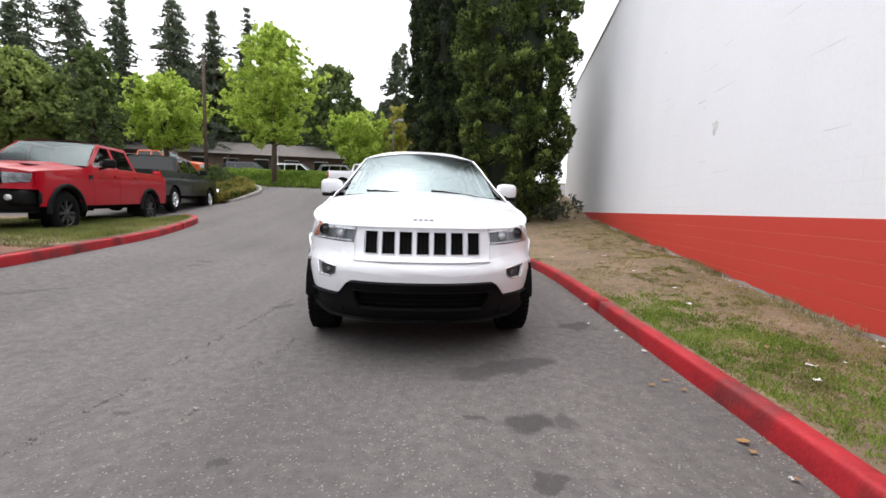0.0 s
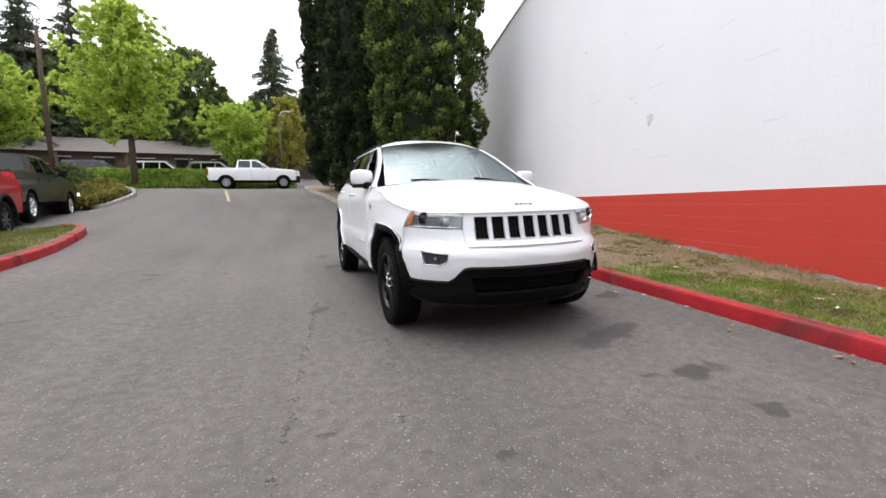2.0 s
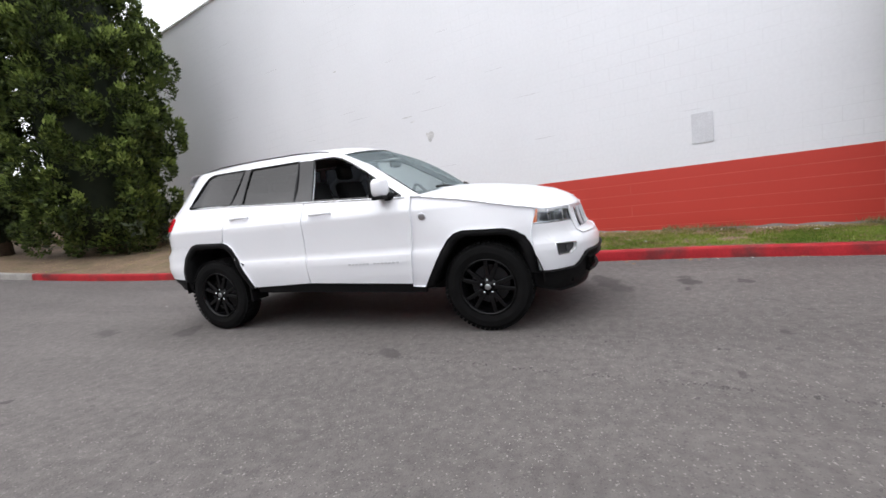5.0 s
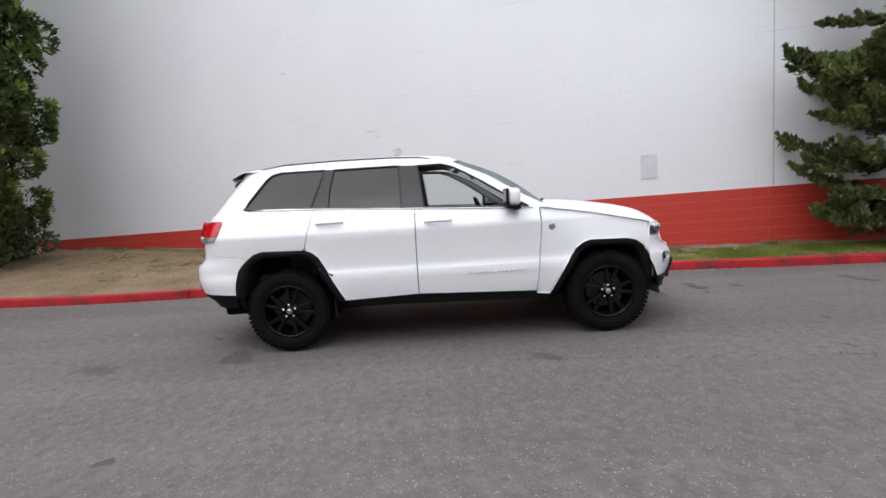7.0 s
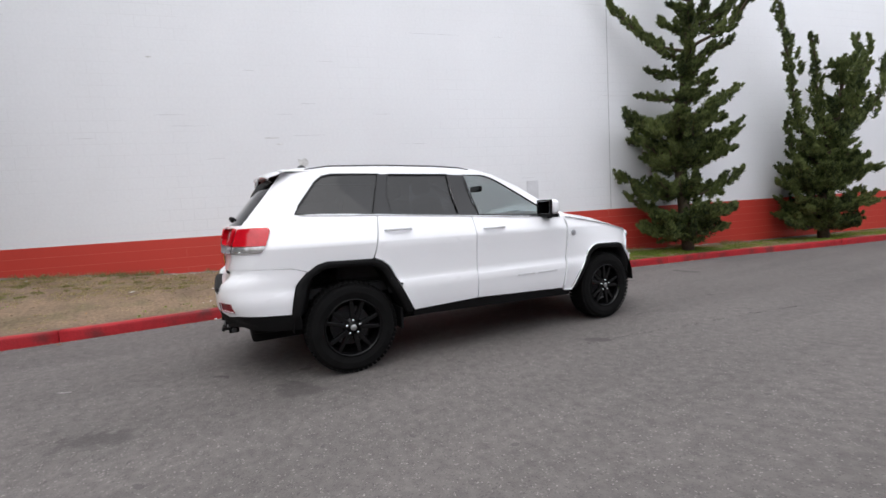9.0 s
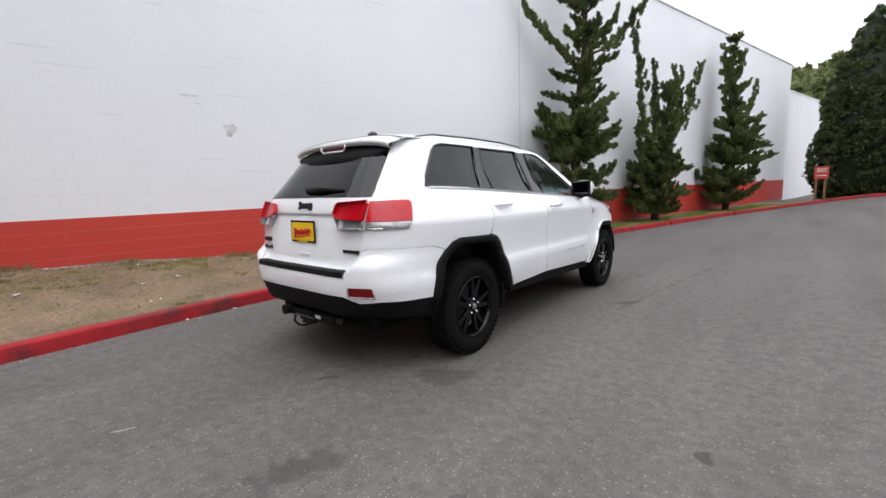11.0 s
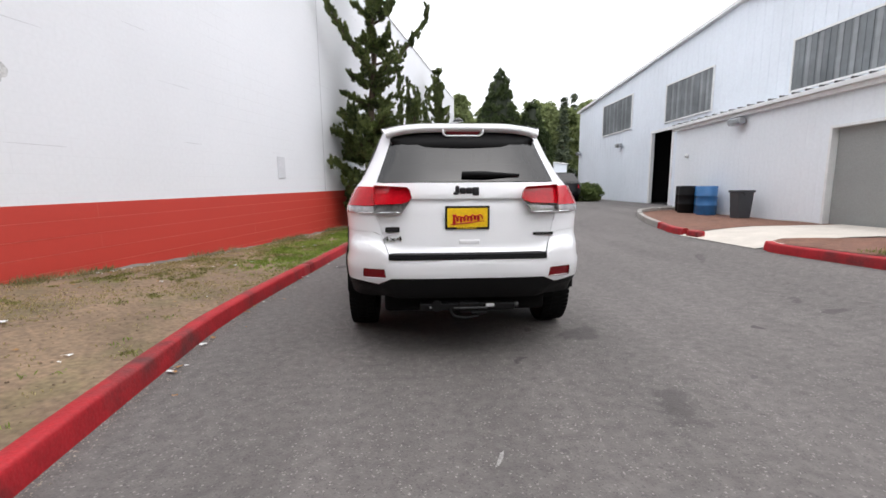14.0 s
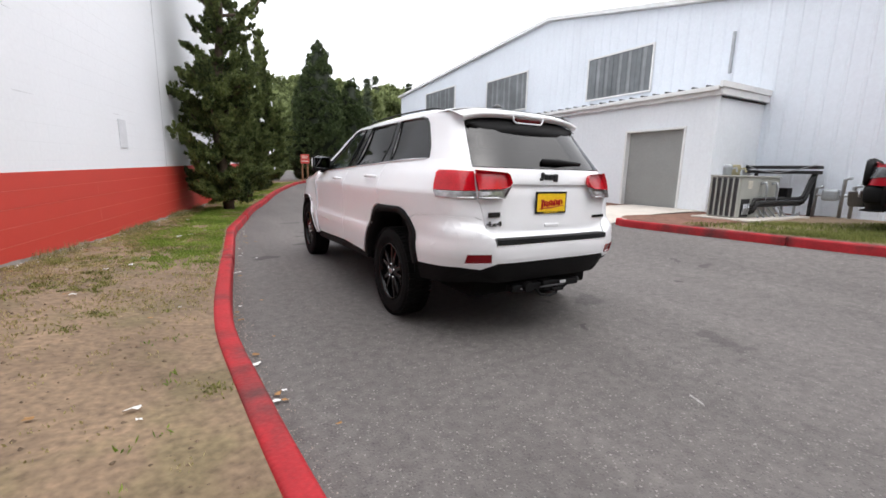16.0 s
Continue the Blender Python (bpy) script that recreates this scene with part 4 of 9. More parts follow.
# fenders, doors and quarters
fender = ([arch_f[1], lamp_out_bot, lamp_out_top] +
          [(fy(y, 0.97), FENDER_TOP(y)) for y in (-1.75, -1.6, -1.4, -1.2, -1.0, -0.86)] +
          [(-0.858, 0.95), (-0.842, 0.80), (-0.818, 0.55), (-0.802, 0.415), (-0.915, 0.405)] + arch_f[::-1][1:-2])
side_pair("front_fender", fender)
door_f = [(-0.854, 1.180), (-0.8545, 0.95), (-0.8385, 0.80), (-0.8145, 0.55), (-0.7985, 0.432), (0.262, 0.474), (0.262, 0.80), (0.254, 1.238)] + [(y, BELT(y) - 0.012) for y in (0.2, -0.3, -0.7)]
front_doors = side_pair("front_door", door_f)
door_r = [(0.262, 1.240), (0.270, 0.80), (0.270, 0.474), (0.92, 0.452), (1.045, 0.688), (1.135, 0.862), (1.19, 0.912), (1.255, 0.935), (1.235, 1.0), (1.170, 1.276)] + [(y, BELT(y) - 0.012) for y in (1.0, 0.6)]
rear_doors = side_pair("rear_door", door_r)
quarter = ([(1.178, 1.276), (1.243, 1.0), (1.263, 0.940)] + [p for p in arch_r if p[0] > 1.27 and p[1] > 0.86] +
           [(ry(1.787, 0.87), 0.8715), (ry(1.9, 0.9), 0.903), (S.rear(-0.84, 0.9), 0.913), (S.rear(-0.70, 0.9), 0.911), (S.rear(-0.64, 0.88), 0.889), (S.rear(-0.6165, 0.84), 0.841), (S.rear(-0.6595, 1.0), 1.0),
            (S.rear(-0.675, 1.03), 1.02), (S.rear(-0.675, 1.25), 1.25), (S.rear(-0.662, 1.30), 1.303), (1.84, 1.304)] + [(y, BELT(y) - 0.012) for y in (1.8, 1.5, 1.3)])
side_pair("rear_quarter", quarter, step=0.045)
bump_top = [(ry(1.790, 0.87), 0.8675), (ry(1.9, 0.9), 0.900), (S.rear(-0.84, 0.9), 0.910), (S.rear(-0.70, 0.9), 0.908), (S.rear(-0.64, 0.88), 0.886), (S.rear(-0.6155, 0.84), 0.836), (S.rear(-0.58, 0.765), 0.757)]
bump_low = [(S.rear(-0.80, 0.56), 0.565), (S.rear(-0.66, 0.55), 0.548), (S.rear(-0.56, 0.59), 0.594), (S.rear(0.56, 0.59), 0.594), (S.rear(0.66, 0.55), 0.548), (S.rear(0.80, 0.56), 0.565)]
mir_r = lambda pts: [(2 * (S.y1 + S.lr) - a, b) for a, b in pts]
mir_f = lambda pts: [(2 * (S.y0 - S.lf) - a, b) for a, b in pts]
rear_bumper = ([(ry(1.935, 0.53), 0.552)] + bump_low + [mir_r([(ry(1.935, 0.53), 0.552)])[0]] + mir_r(bump_top)[:1] + mir_r(bump_top)[1:] + bump_top[::-1] + [(ry(1.85, 0.77), 0.77)])
refl = [[(S.rear(x0, 0.65), 0.660), (S.rear(x1, 0.65), 0.660), (S.rear(x1 * 0.985, 0.6), 0.596), (S.rear(x0 * 1.01, 0.6), 0.592)] for x0, x1 in ((-0.775, -0.61),)]
refl_l = [mir_r(refl[0])]
rb = part("rear_bumper", sheet(rear_bumper, lambda a, b: S.at(a, b), refl + refl_l, 0.04, 0.008, flip=True), WHITE_PAINT, suv, smooth=True)
for poly in refl + refl_l:
    part("reflector", sheet(poly, lambda a, b: S.at(a, b, -0.006), (), 0.05, 0.012, flip=True), LAMP_DARK_RED, rb, "dark red bumper reflector", smooth=True)
low_r = [(ry(1.88, 0.53), 0.545), (ry(1.90, 0.45), 0.42), (S.rear(-0.85, 0.44), 0.43), (S.rear(-0.5, 0.44), 0.44), (S.rear(0.5, 0.44), 0.44), (S.rear(0.85, 0.44), 0.43)] + mir_r([(ry(1.90, 0.45), 0.42), (ry(1.88, 0.53), 0.545)]) + [(a, b - 0.006) for a, b in bump_low[::-1]]
part("lower_rear_bumper", sheet(low_r, lambda a, b: S.at(a, b, -0.004 + 0.0), (), 0.08, 0.03, flip=True), BLACK_PLASTIC, suv, "black lower rear bumper", smooth=True)
pad_bm = bmesh.new()
rows = []
for x in np.linspace(-0.545, 0.545, 25):
    y = S.at(S.rear(float(x), 0.72), 0.72).y
    rows.append([pad_bm.verts.new((float(x), y + dy, z)) for dy, z in ((-0.02, 0.722), (0.004, 0.724), (0.010, 0.732), (0.006, 0.738), (0.010, 0.744), (0.006, 0.750), (0.008, 0.757), (-0.002, 0.764), (-0.10, 0.768))])
for a, b in zip(rows, rows[1:]):
    for k in range(8):
        pad_bm.faces.new((a[k], b[k], b[k + 1], a[k + 1]))
part("bumper_step", pad_bm, BLACK_PLASTIC, suv, "black ribbed bumper step pad")

# tailgate with its glass, lamps and badges
tgate = [(S.rear(-0.575, 0.77), 0.762), (S.rear(0.575, 0.77), 0.762), (S.rear(0.61, 0.83), 0.83), (S.rear(0.655, 1.0), 1.0), (S.rear(0.672, 1.03), 1.018), (S.rear(0.672, 1.25), 1.246),
         (S.rear(-0.672, 1.25), 1.246), (S.rear(-0.672, 1.03), 1.018), (S.rear(-0.655, 1.0), 1.0), (S.rear(-0.61, 0.83), 0.83)]


def gate_at(a, b):
    p = S.at(a, b)
    dish = 0.016 * smooth01((0.45 - abs(p.x)) / 0.06) * smooth01((1.136 - b) / 0.012) * smooth01((b - 0.80) / 0.28)
    return p - Vector((0, dish, 0))


tailgate = part("tailgate", sheet(tgate, gate_at, (), 0.04, 0.02, flip=True, lines=(1.124, 1.130, 1.136)), WHITE_PAINT, suv, smooth=True)
for sgn in (-1, 1):
    inner = [(S.rear(sgn * x, z), z) for x, z in ((0.432, 1.206), (0.412, 1.190), (0.398, 1.140), (0.416, 1.116), (0.47, 1.098), (0.667, 1.090), (0.667, 1.218))]
    part("tail_lamp_inner", sheet(inner, lambda a, b: S.at(a, b, 0.014), (), 0.03, 0.03, flip=sgn < 0), LAMP_RED, tailgate, "red tail lamp lens", smooth=True)
    clear = [(S.rear(sgn * x, z), z) for x, z in ((0.412, 1.112), (0.472, 1.036), (0.667, 1.034), (0.667, 1.086), (0.47, 1.094))]
    part("reversing_lamp", sheet(clear, lambda a, b: S.at(a, b, 0.011), (), 0.03, 0.03, flip=sgn < 0), LAMP_SMOKE, tailgate, "clear chrome-backed reversing lamp", smooth=True)
    outer = [(S.rear(-0.680, 1.2), 1.220), (S.rear(-0.80, 1.22), 1.226), (S.rear_y(2.030, 1.22), 1.226), (S.rear_y(2.020, 1.20), 1.205), (S.rear_y(2.060, 1.09), 1.092), (S.rear(-0.680, 1.09), 1.090)]
    outer_c = [(S.rear(-0.680, 1.09), 1.086), (S.rear_y(2.063, 1.08), 1.087), (S.rear_y(2.095, 1.04), 1.040), (S.rear(-0.680, 1.03), 1.034)]
    lamp = part("tail_lamp", sheet(outer, lambda a, b: S.at(a, b, 0.014), (), 0.025, 0.03, flip=True, mirror=sgn > 0), LAMP_RED, suv, "red wrap-round tail lamp", smooth=True)
    part("clear_lens", sheet(outer_c, lambda a, b: S.at(a, b, 0.011), (), 0.025, 0.03, flip=True, mirror=sgn > 0), LAMP_SMOKE, lamp, smooth=True)
    for x0, x1, owner in ((0.49, 0.660, tailgate), (0.690, 0.800, lamp)):
        strip = [S.at(S.rear(sgn * x, 1.04), 1.042, 0.012) for x in np.linspace(x0, x1, 7)]
        part("chrome_strip", tube(strip, 0.005, 6), CHROME, owner, smooth=True)

liner = [(1.25, 1.0), (1.64, 0.946), (1.73, 0.930), (ry(1.80, 0.9), 0.905), (S.rear(-0.84, 0.9), 0.905), (S.rear(-0.63, 0.9), 0.905), (S.rear(-0.65, 1.1), 1.10), (S.rear(-0.645, 1.25), 1.25), (S.rear(-0.63, 1.30), 1.306), (1.84, 1.306), (1.25, 1.275)]
for mir in (False, True):
    part("inner_quarter", sheet(liner, lambda a, b: S.at(a, b, -0.010), (), 0.07, 0.0, flip=True, mirror=mir), WHITE_PAINT, suv, smooth=True)
plate = part("plate", box(-0.155, 0.155, -0.004, 0.004, -0.081, 0.081, 0.003), GLOSS_BLACK, tailgate, "yellow dealer plate in a black frame", m=Matrix.Translation((0, 2.341, 1.004)))
part("plate_face", box(-0.140, 0.140, 0.004, 0.006, -0.066, 0.066), YELLOW, plate)
script = []
for k in range(97):
    a = k / 96 * 2 * math.pi * 8.5
    x = 0.105 - 0.205 * k / 96 - 0.010 * math.sin(a)
    tall = 0.036 if k < 12 else 0.016 + 0.006 * math.sin(k * 0.31)
    script.append((x, 0.007, -0.006 + 0.0005 * (k - 48) * 0.4 + tall * math.cos(a)))
part("script_stroke", tube(script, 0.0060, 5), PLATE_RED, plate, "red brush-script stroke")
part("script_stroke", tube([(0.118, 0.007, -0.046), (0.0, 0.007, -0.036), (-0.118, 0.007, -0.022)], [0.003, 0.005, 0.002], 5), PLATE_RED, plate)
for k in range(7):
    part("print_bar", box(0.06 - k * 0.02, 0.072 - k * 0.02, 0.004, 0.0085, -0.077, -0.070), YELLOW, plate)
dark_badge = material("dark_badge", (0.045, 0.045, 0.05), 0.3, 0.6)
for x, wd, z0, z1 in ((0.066, 0.030, -0.020, 0.034), (0.028, 0.044, -0.022, 0.022), (-0.016, 0.044, -0.022, 0.022), (-0.062, 0.048, -0.036, 0.024)):
    part("badge_block", box(x - wd / 2, x + wd / 2, -0.004, 0.014, z0, z1, 0.009), dark_badge, tailgate, "dark badge shape", m=Matrix.Translation((0, 2.302, 1.190)))
part("badge_block", box(0.060, 0.094, -0.004, 0.014, -0.028, -0.008, 0.007), dark_badge, tailgate, m=Matrix.Translation((0, 2.302, 1.190)))
for k in range(6):
    part("badge_block", box(-0.0105, 0.0095, -0.003, 0.006, -0.010, 0.010), GLOSS_BLACK, tailgate, m=Matrix.Translation((-0.600 + k * 0.025, S.at(S.rear(0.60 - k * 0.025, 0.888), 0.888).y, 0.888)))
part("badge_block", box(0.47, 0.57, -0.004, 0.008, -0.018, 0.018, 0.004), GLOSS_BLACK, tailgate, m=Matrix.Translation((0, S.at(S.rear(0.52, 0.925), 0.925).y + 0.004, 0.925)))
text = bpy.data.curves.new("four_by_four", "FONT")
text.body, text.size, text.extrude, text.align_x = "4x4", 0.072, 0.004, "CENTER"
text_ob = bpy.data.objects.new("four_by_four", text)
text_me = bpy.data.meshes.new_from_object(text_ob)
bpy.data.objects.remove(text_ob)
text_me.materials.append(GLOSS_BLACK)
badge = new("drive_badge", text_me)
badge.parent = tailgate
badge.matrix_basis = Matrix.Translation((0.52, S.at(S.rear(0.52, 0.87), 0.87).y + 0.006, 0.845)) @ Matrix.Rotation(radians(180), 4, "Z") @ Matrix.Rotation(radians(90), 4, "X") @ Matrix.Diagonal((1.25, 0.72, 1, 1))
badge["label"] = "black lettered badge"
part("gate_handle", box(-0.075, 0.075, 0, 0.022, 0.82, 0.85, 0.008), WHITE_PAINT, tailgate, m=Matrix.Translation((-0.015, 2.33, 0)))
part("handle_gap", box(-0.07, 0.07, 0.002, 0.012, 0.808, 0.82), GLOSS_BLACK, tailgate, m=Matrix.Translation((-0.015, 2.33, 0)))

GLASS_EDGE = lambda z: float(np.interp(z, [1.25, 1.30, 1.64], [0.668, 0.656, 0.552]))
edge_z = [float(v) for v in np.linspace(1.252, 1.64, 9)]
glass_r = [(S.rear(-GLASS_EDGE(z), z), z) for z in edge_z[::-1]] + [(S.rear(GLASS_EDGE(z), z), z) for z in edge_z]
rear_glass = part("rear_window", sheet(glass_r, lambda a, b: S.at(a, b, 0.002), (), 0.12, 0.006, flip=True), TINT, suv, "dark tinted rear window", smooth=True)
part("rear_wiper", tube([(0.03, 2.255, 1.298), (-0.12, 2.262, 1.302), (-0.38, 2.245, 1.296)], [0.025, 0.023, 0.010], 8), BLACK_PLASTIC, rear_glass, "black rear wiper", smooth=True)

# nose
def slots():
    out = []
    for k in range(7):
        c = -0.378 + k * 0.126
        out.append([(S.front(c - 0.047, 0.85), 0.770), (S.front(c + 0.047, 0.85), 0.770), (S.front(c + 0.047, 0.85), 0.932), (S.front(c - 0.047, 0.85), 0.932)])
    return out


grille_poly = [(S.front(-0.503, 0.73), 0.718), (S.front(0.503, 0.73), 0.718), (S.front(0.503, 0.95), 0.959), (S.front(-0.503, 0.95), 0.959)]
nose_liner = [(S.front(-0.502, 0.73), 0.70), (S.front(0.502, 0.73), 0.70), (S.front(0.502, 0.95), 0.965), (S.front(-0.502, 0.95), 0.965)]
grille = part("grille", sheet(grille_poly, lambda a, b: S.at(a, b, 0.0025), slots(), 0.04, 0.012, flip=True), WHITE_PAINT, suv, "white seven-slot grille", smooth=True)
part("grille_backing", sheet(nose_liner, lambda a, b: S.at(a, b, -0.006), slots(), 0.06, 0.0, flip=True), WHITE_PAINT, grille, smooth=True)
for poly in slots():
    part("grille_slot", sheet(poly, lambda a, b: S.at(a, b, -0.012), (), 0.06, 0.0, flip=True), WELL, grille, smooth=True)
    for j in (1, 2):
        mid = poly[0][0] + (poly[1][0] - poly[0][0]) * j / 3
        part("grille_bar", tube([S.at(mid, z, -0.007) for z in (0.770, 0.85, 0.930)], 0.0035, 5), BLACK_PLASTIC, grille)
    ringp = [S.at(q, z, 0.001) for q, z in poly]
    part("slot_surround", tube(ringp + ringp[:1], 0.0038, 6), PALE_TRIM, grille, "thin bright slot surround", smooth=True)

bump_up = [(fy(-1.852, 0.672), 0.672), (S.front(-0.882, 0.87), 0.863), (S.front(-0.504, 0.83), 0.839), (S.front(-0.499, 0.74), 0.726), (S.front(0.499, 0.74), 0.726), (S.front(0.504, 0.83), 0.839), (S.front(0.882, 0.87), 0.863)] + mir_f([(fy(-1.852, 0.672), 0.672)])
bump_dn = [(fy(-1.872, 0.50), 0.490), (S.front(-0.83, 0.49), 0.476), (S.front(-0.635, 0.47), 0.470), (S.front(-0.60, 0.50), 0.500), (S.front(-0.55, 0.57), 0.570), (S.front(-0.51, 0.58), 0.582), (S.front(0.51, 0.58), 0.582), (S.front(0.55, 0.57), 0.570), (S.front(0.60, 0.50), 0.500), (S.front(0.635, 0.47), 0.470), (S.front(0.83, 0.49), 0.476)] + mir_f([(fy(-1.872, 0.50), 0.490)])
fog = [(S.front(-0.805, 0.66), 0.690), (S.front(-0.640, 0.65), 0.668), (S.front(-0.650, 0.63), 0.618), (S.front(-0.690, 0.60), 0.588), (S.front(-0.792, 0.60), 0.592)]
front_bumper = part("front_bumper", sheet(bump_up + bump_dn[::-1], lambda a, b: S.at(a, b), [fog, mir_f(fog)], 0.06, 0.03, flip=True), WHITE_PAINT, suv, smooth=True)
for poly, mir in ((fog, 0), (mir_f(fog), 1)):
    back = part("fog_lamp", sheet(poly, lambda a, b: S.at(a, b, -0.028), (), 0.05, 0.01, flip=True), METAL_DARK, front_bumper, "fog lamp in a bright-edged recess", smooth=True)
    cs = sum(a for a, _ in poly) / 5
    rimp = [S.at(a, b, 0.004) for a, b in poly]
    part("bezel", tube(rimp + rimp[:1], 0.005, 6), CHROME, back, smooth=True)
    c = S.at(cs, 0.626, -0.02)
    part("lens", lathe([(0.0, 0.004), (0.022, 0.002), (0.026, -0.006)], "y", tuple(c), 16), HEADLAMP, back, smooth=True)
low_f = bump_dn[:1] + [(a, b - 0.005) for a, b in bump_dn[1:-1]] + bump_dn[-1:]
low_f = [(fy(-1.84, 0.5), 0.485), (fy(-1.86, 0.4), 0.36), (S.front(-0.72, 0.33), 0.290), (S.front(-0.4, 0.30), 0.280), (S.front(0.4, 0.30), 0.280), (S.front(0.72, 0.33), 0.290)] + mir_f([(fy(-1.86, 0.4), 0.36), (fy(-1.84, 0.5), 0.485)]) + low_f[1:-1][::-1]
intake = [(S.front(-0.46, 0.45), 0.390), (S.front(0.46, 0.45), 0.390), (S.front(0.50, 0.5), 0.515), (S.front(-0.50, 0.5), 0.515)]
chin = part("lower_front_bumper", sheet(low_f, lambda a, b: S.at(a, b, -0.004), [intake], 0.07, 0.03, flip=True), BLACK_PLASTIC, suv, "black lower front bumper with air intake", smooth=True)
part("intake_back", box(-0.60, 0.60, -2.12, -2.0, 0.33, 0.56), WELL, chin)
part("intake_mesh", sheet(intake, lambda a, b: S.at(a, b, -0.029), (), 0.1, 0.0, flip=True), WELL, chin)
for z in (0.415, 0.452, 0.488):
    line = [S.at(S.front(x, z), z, -0.018) for x in np.linspace(-0.47, 0.47, 13)]
    part("intake_bar", tube(line, 0.006, 5), WELL, chin)


def head_lamp(mir):
    sgn = -1 if mir else 1
    poly = [lamp_out_top, lamp_in_top, lamp_in_bot, lamp_out_bot]
    base = part("headlamp", sheet(poly, lambda a, b: S.at(a, b, -0.016), (), 0.05, 0.0, flip=True, mirror=mir), HEADLAMP, suv, "clear headlamp with chrome reflector and amber marker", smooth=True)
    edge = [S.at(*p, 0.0) for p in poly]
    for v in edge:
        v.x *= sgn
    part("bezel", tube(edge + edge[:1], 0.0055, 6), SILVER, base, smooth=True)
    part("lens", sheet(poly, lambda a, b: S.at(a, b, 0.003), (), 0.05, 0.0, flip=True, mirror=mir), CLEAR, base, smooth=True).visible_shadow = False
    for x, z, r in ((-0.765, 0.924, 0.050), (-0.625, 0.905, 0.044)):
        c = S.at(S.front(x, z), z, -0.012)
        c.x *= sgn
        part("reflector_bowl", lathe([(r, -0.016), (r * 0.96, -0.02), (r * 0.8, 0.004), (r * 0.45, 0.012), (0.0, 0.004)], "y", tuple(c), 24), CHROME, base, smooth=True)
        part("bulb_ring", lathe([(r * 0.56, -0.012), (r * 0.50, -0.018), (0, -0.024)], "y", tuple(c), 16), GLOSS_BLACK if x < -0.7 else PALE_TRIM, base, smooth=True)
    for z0, x0, x1 in ((0.868, -0.86, -0.52), (0.950, -0.70, -0.53)):
        strip = [S.at(S.front(x, z0), z0 - 0.014 * (x - x0) / (x1 - x0), -0.008) for x in np.linspace(x0, x1, 9)]
        for v in strip:
            v.x *= sgn
        part("chrome_strip", tube(strip, 0.006, 6), CHROME, base, smooth=True)
    ap = [(S.front(-0.837, 0.98), 0.977), (S.front(-0.822, 0.98), 0.974), (S.front(-0.836, 0.9), 0.874), (S.front(-0.858, 0.9), 0.872)]
    part("amber_marker", sheet(ap, lambda a, b: S.at(a, b, -0.004), (), 0.03, 0.01, flip=True, mirror=mir), AMBER, base, smooth=True)


liner_f = [(fy(-1.868, 0.52), 0.52), (fy(-1.84, 0.68), 0.69), (fy(-1.79, 0.785), 0.79), (fy(-1.72, 0.845), 0.85), (fy(-1.70, 0.9), 0.95), (lamp_out_top[0] + 0.015, 0.95), (lamp_out_bot[0] + 0.01, 0.86), (S.front(-0.87, 0.8), 0.80), (S.front(-0.87, 0.6), 0.52)]
for mir in (False, True):
    part("inner_fender", sheet(liner_f, lambda a, b: S.at(a, b, -0.010), (), 0.07, 0.0, flip=True, mirror=mir), WHITE_PAINT, suv, smooth=True)
head_lamp(False)
head_lamp(True)

# bonnet, cowl, windscreen, roof
def hood_half(y):
    if y > S.y0:
        return S.w(FENDER_TOP(y)) - 0.003
    z = FENDER_TOP(y)
    b = S.y0 - (S.nose(max(z, 0.958)))
    Y = min(0.9999, (S.y0 - y) / b)
    return (S.w(z)) * (1 - Y ** S.nf) ** (1 / S.nf) - 0.003


HOOD_Z = lambda y: float(np.interp(y, [-2.19, -2.17, -2.13, -2.06, -1.95, -1.77, -1.5, -1.32, -0.95], [0.960, 0.985, 1.022, 1.058, 1.098, 1.142, 1.188, 1.212, 1.24]))


def hood_at(u, y):
    h = hood_half(y)
    ze, zc = FENDER_TOP(y) - 0.002, HOOD_Z(y)
    crown = 0.012 * smooth01((0.62 - abs(u)) / 0.12) * smooth01((y + 2.18) / 0.25)
    return sweep(Vector((u * h * pinch(y, ze), y, ze + (zc - ze) * (1 - abs(u) ** 2.5) + crown)))


bm = bmesh.new()
us = [math.sin(a) for a in np.linspace(-math.pi / 2, math.pi / 2, 41)]
ysh = [-2.1835 + 1.2335 * (k / 40) ** 1.7 for k in range(41)]
grid = [[bm.verts.new(hood_at(u, y + 0.10 * (u * u) * smooth01((y + 1.5) / 0.55))) for u in us] for y in ysh]
for r0, r1 in zip(grid, grid[1:]):
    for k in range(len(us) - 1):
        bm.faces.new((r0[k], r0[k + 1], r1[k + 1], r1[k]))
edge_e = [e for e in bm.edges if e.is_boundary]
ex = bmesh.ops.extrude_edge_only(bm, edges=edge_e)
for v in [g for g in ex["geom"] if isinstance(g, bmesh.types.BMVert)]:
    v.co.z -= 0.03
    v.co.x *= 0.995
for e in edge_e:
    e.smooth = False
hood = part("bonnet", bm, WHITE_PAINT, suv, smooth=True)
for k, (x, wd) in enumerate(((0.062, 0.030), (0.022, 0.030), (-0.018, 0.030), (-0.058, 0.032))):
    p = hood_at(x / hood_half(-2.13), -2.13)
    part("badge_block", box(x - wd / 2, x + wd / 2, -2.142, -2.112, p.z - 0.012, p.z + 0.005, 0.005), SILVER, hood, "small bright nose badge shape")


def ws_at(u, v):
    a = Vector((0.775 * u, -1.055 + 0.17 * u * u, 1.232 - 0.030 * u * u))
    b = Vector((0.615 * u, -0.165 + 0.125 * u * u, 1.718 - 0.052 * u * u))
    p = a.lerp(b, v)
    return p + Vector((0, -0.35, 0.65)) * (0.080 * math.sin(math.pi * v) * (1 - 0.35 * u * u))


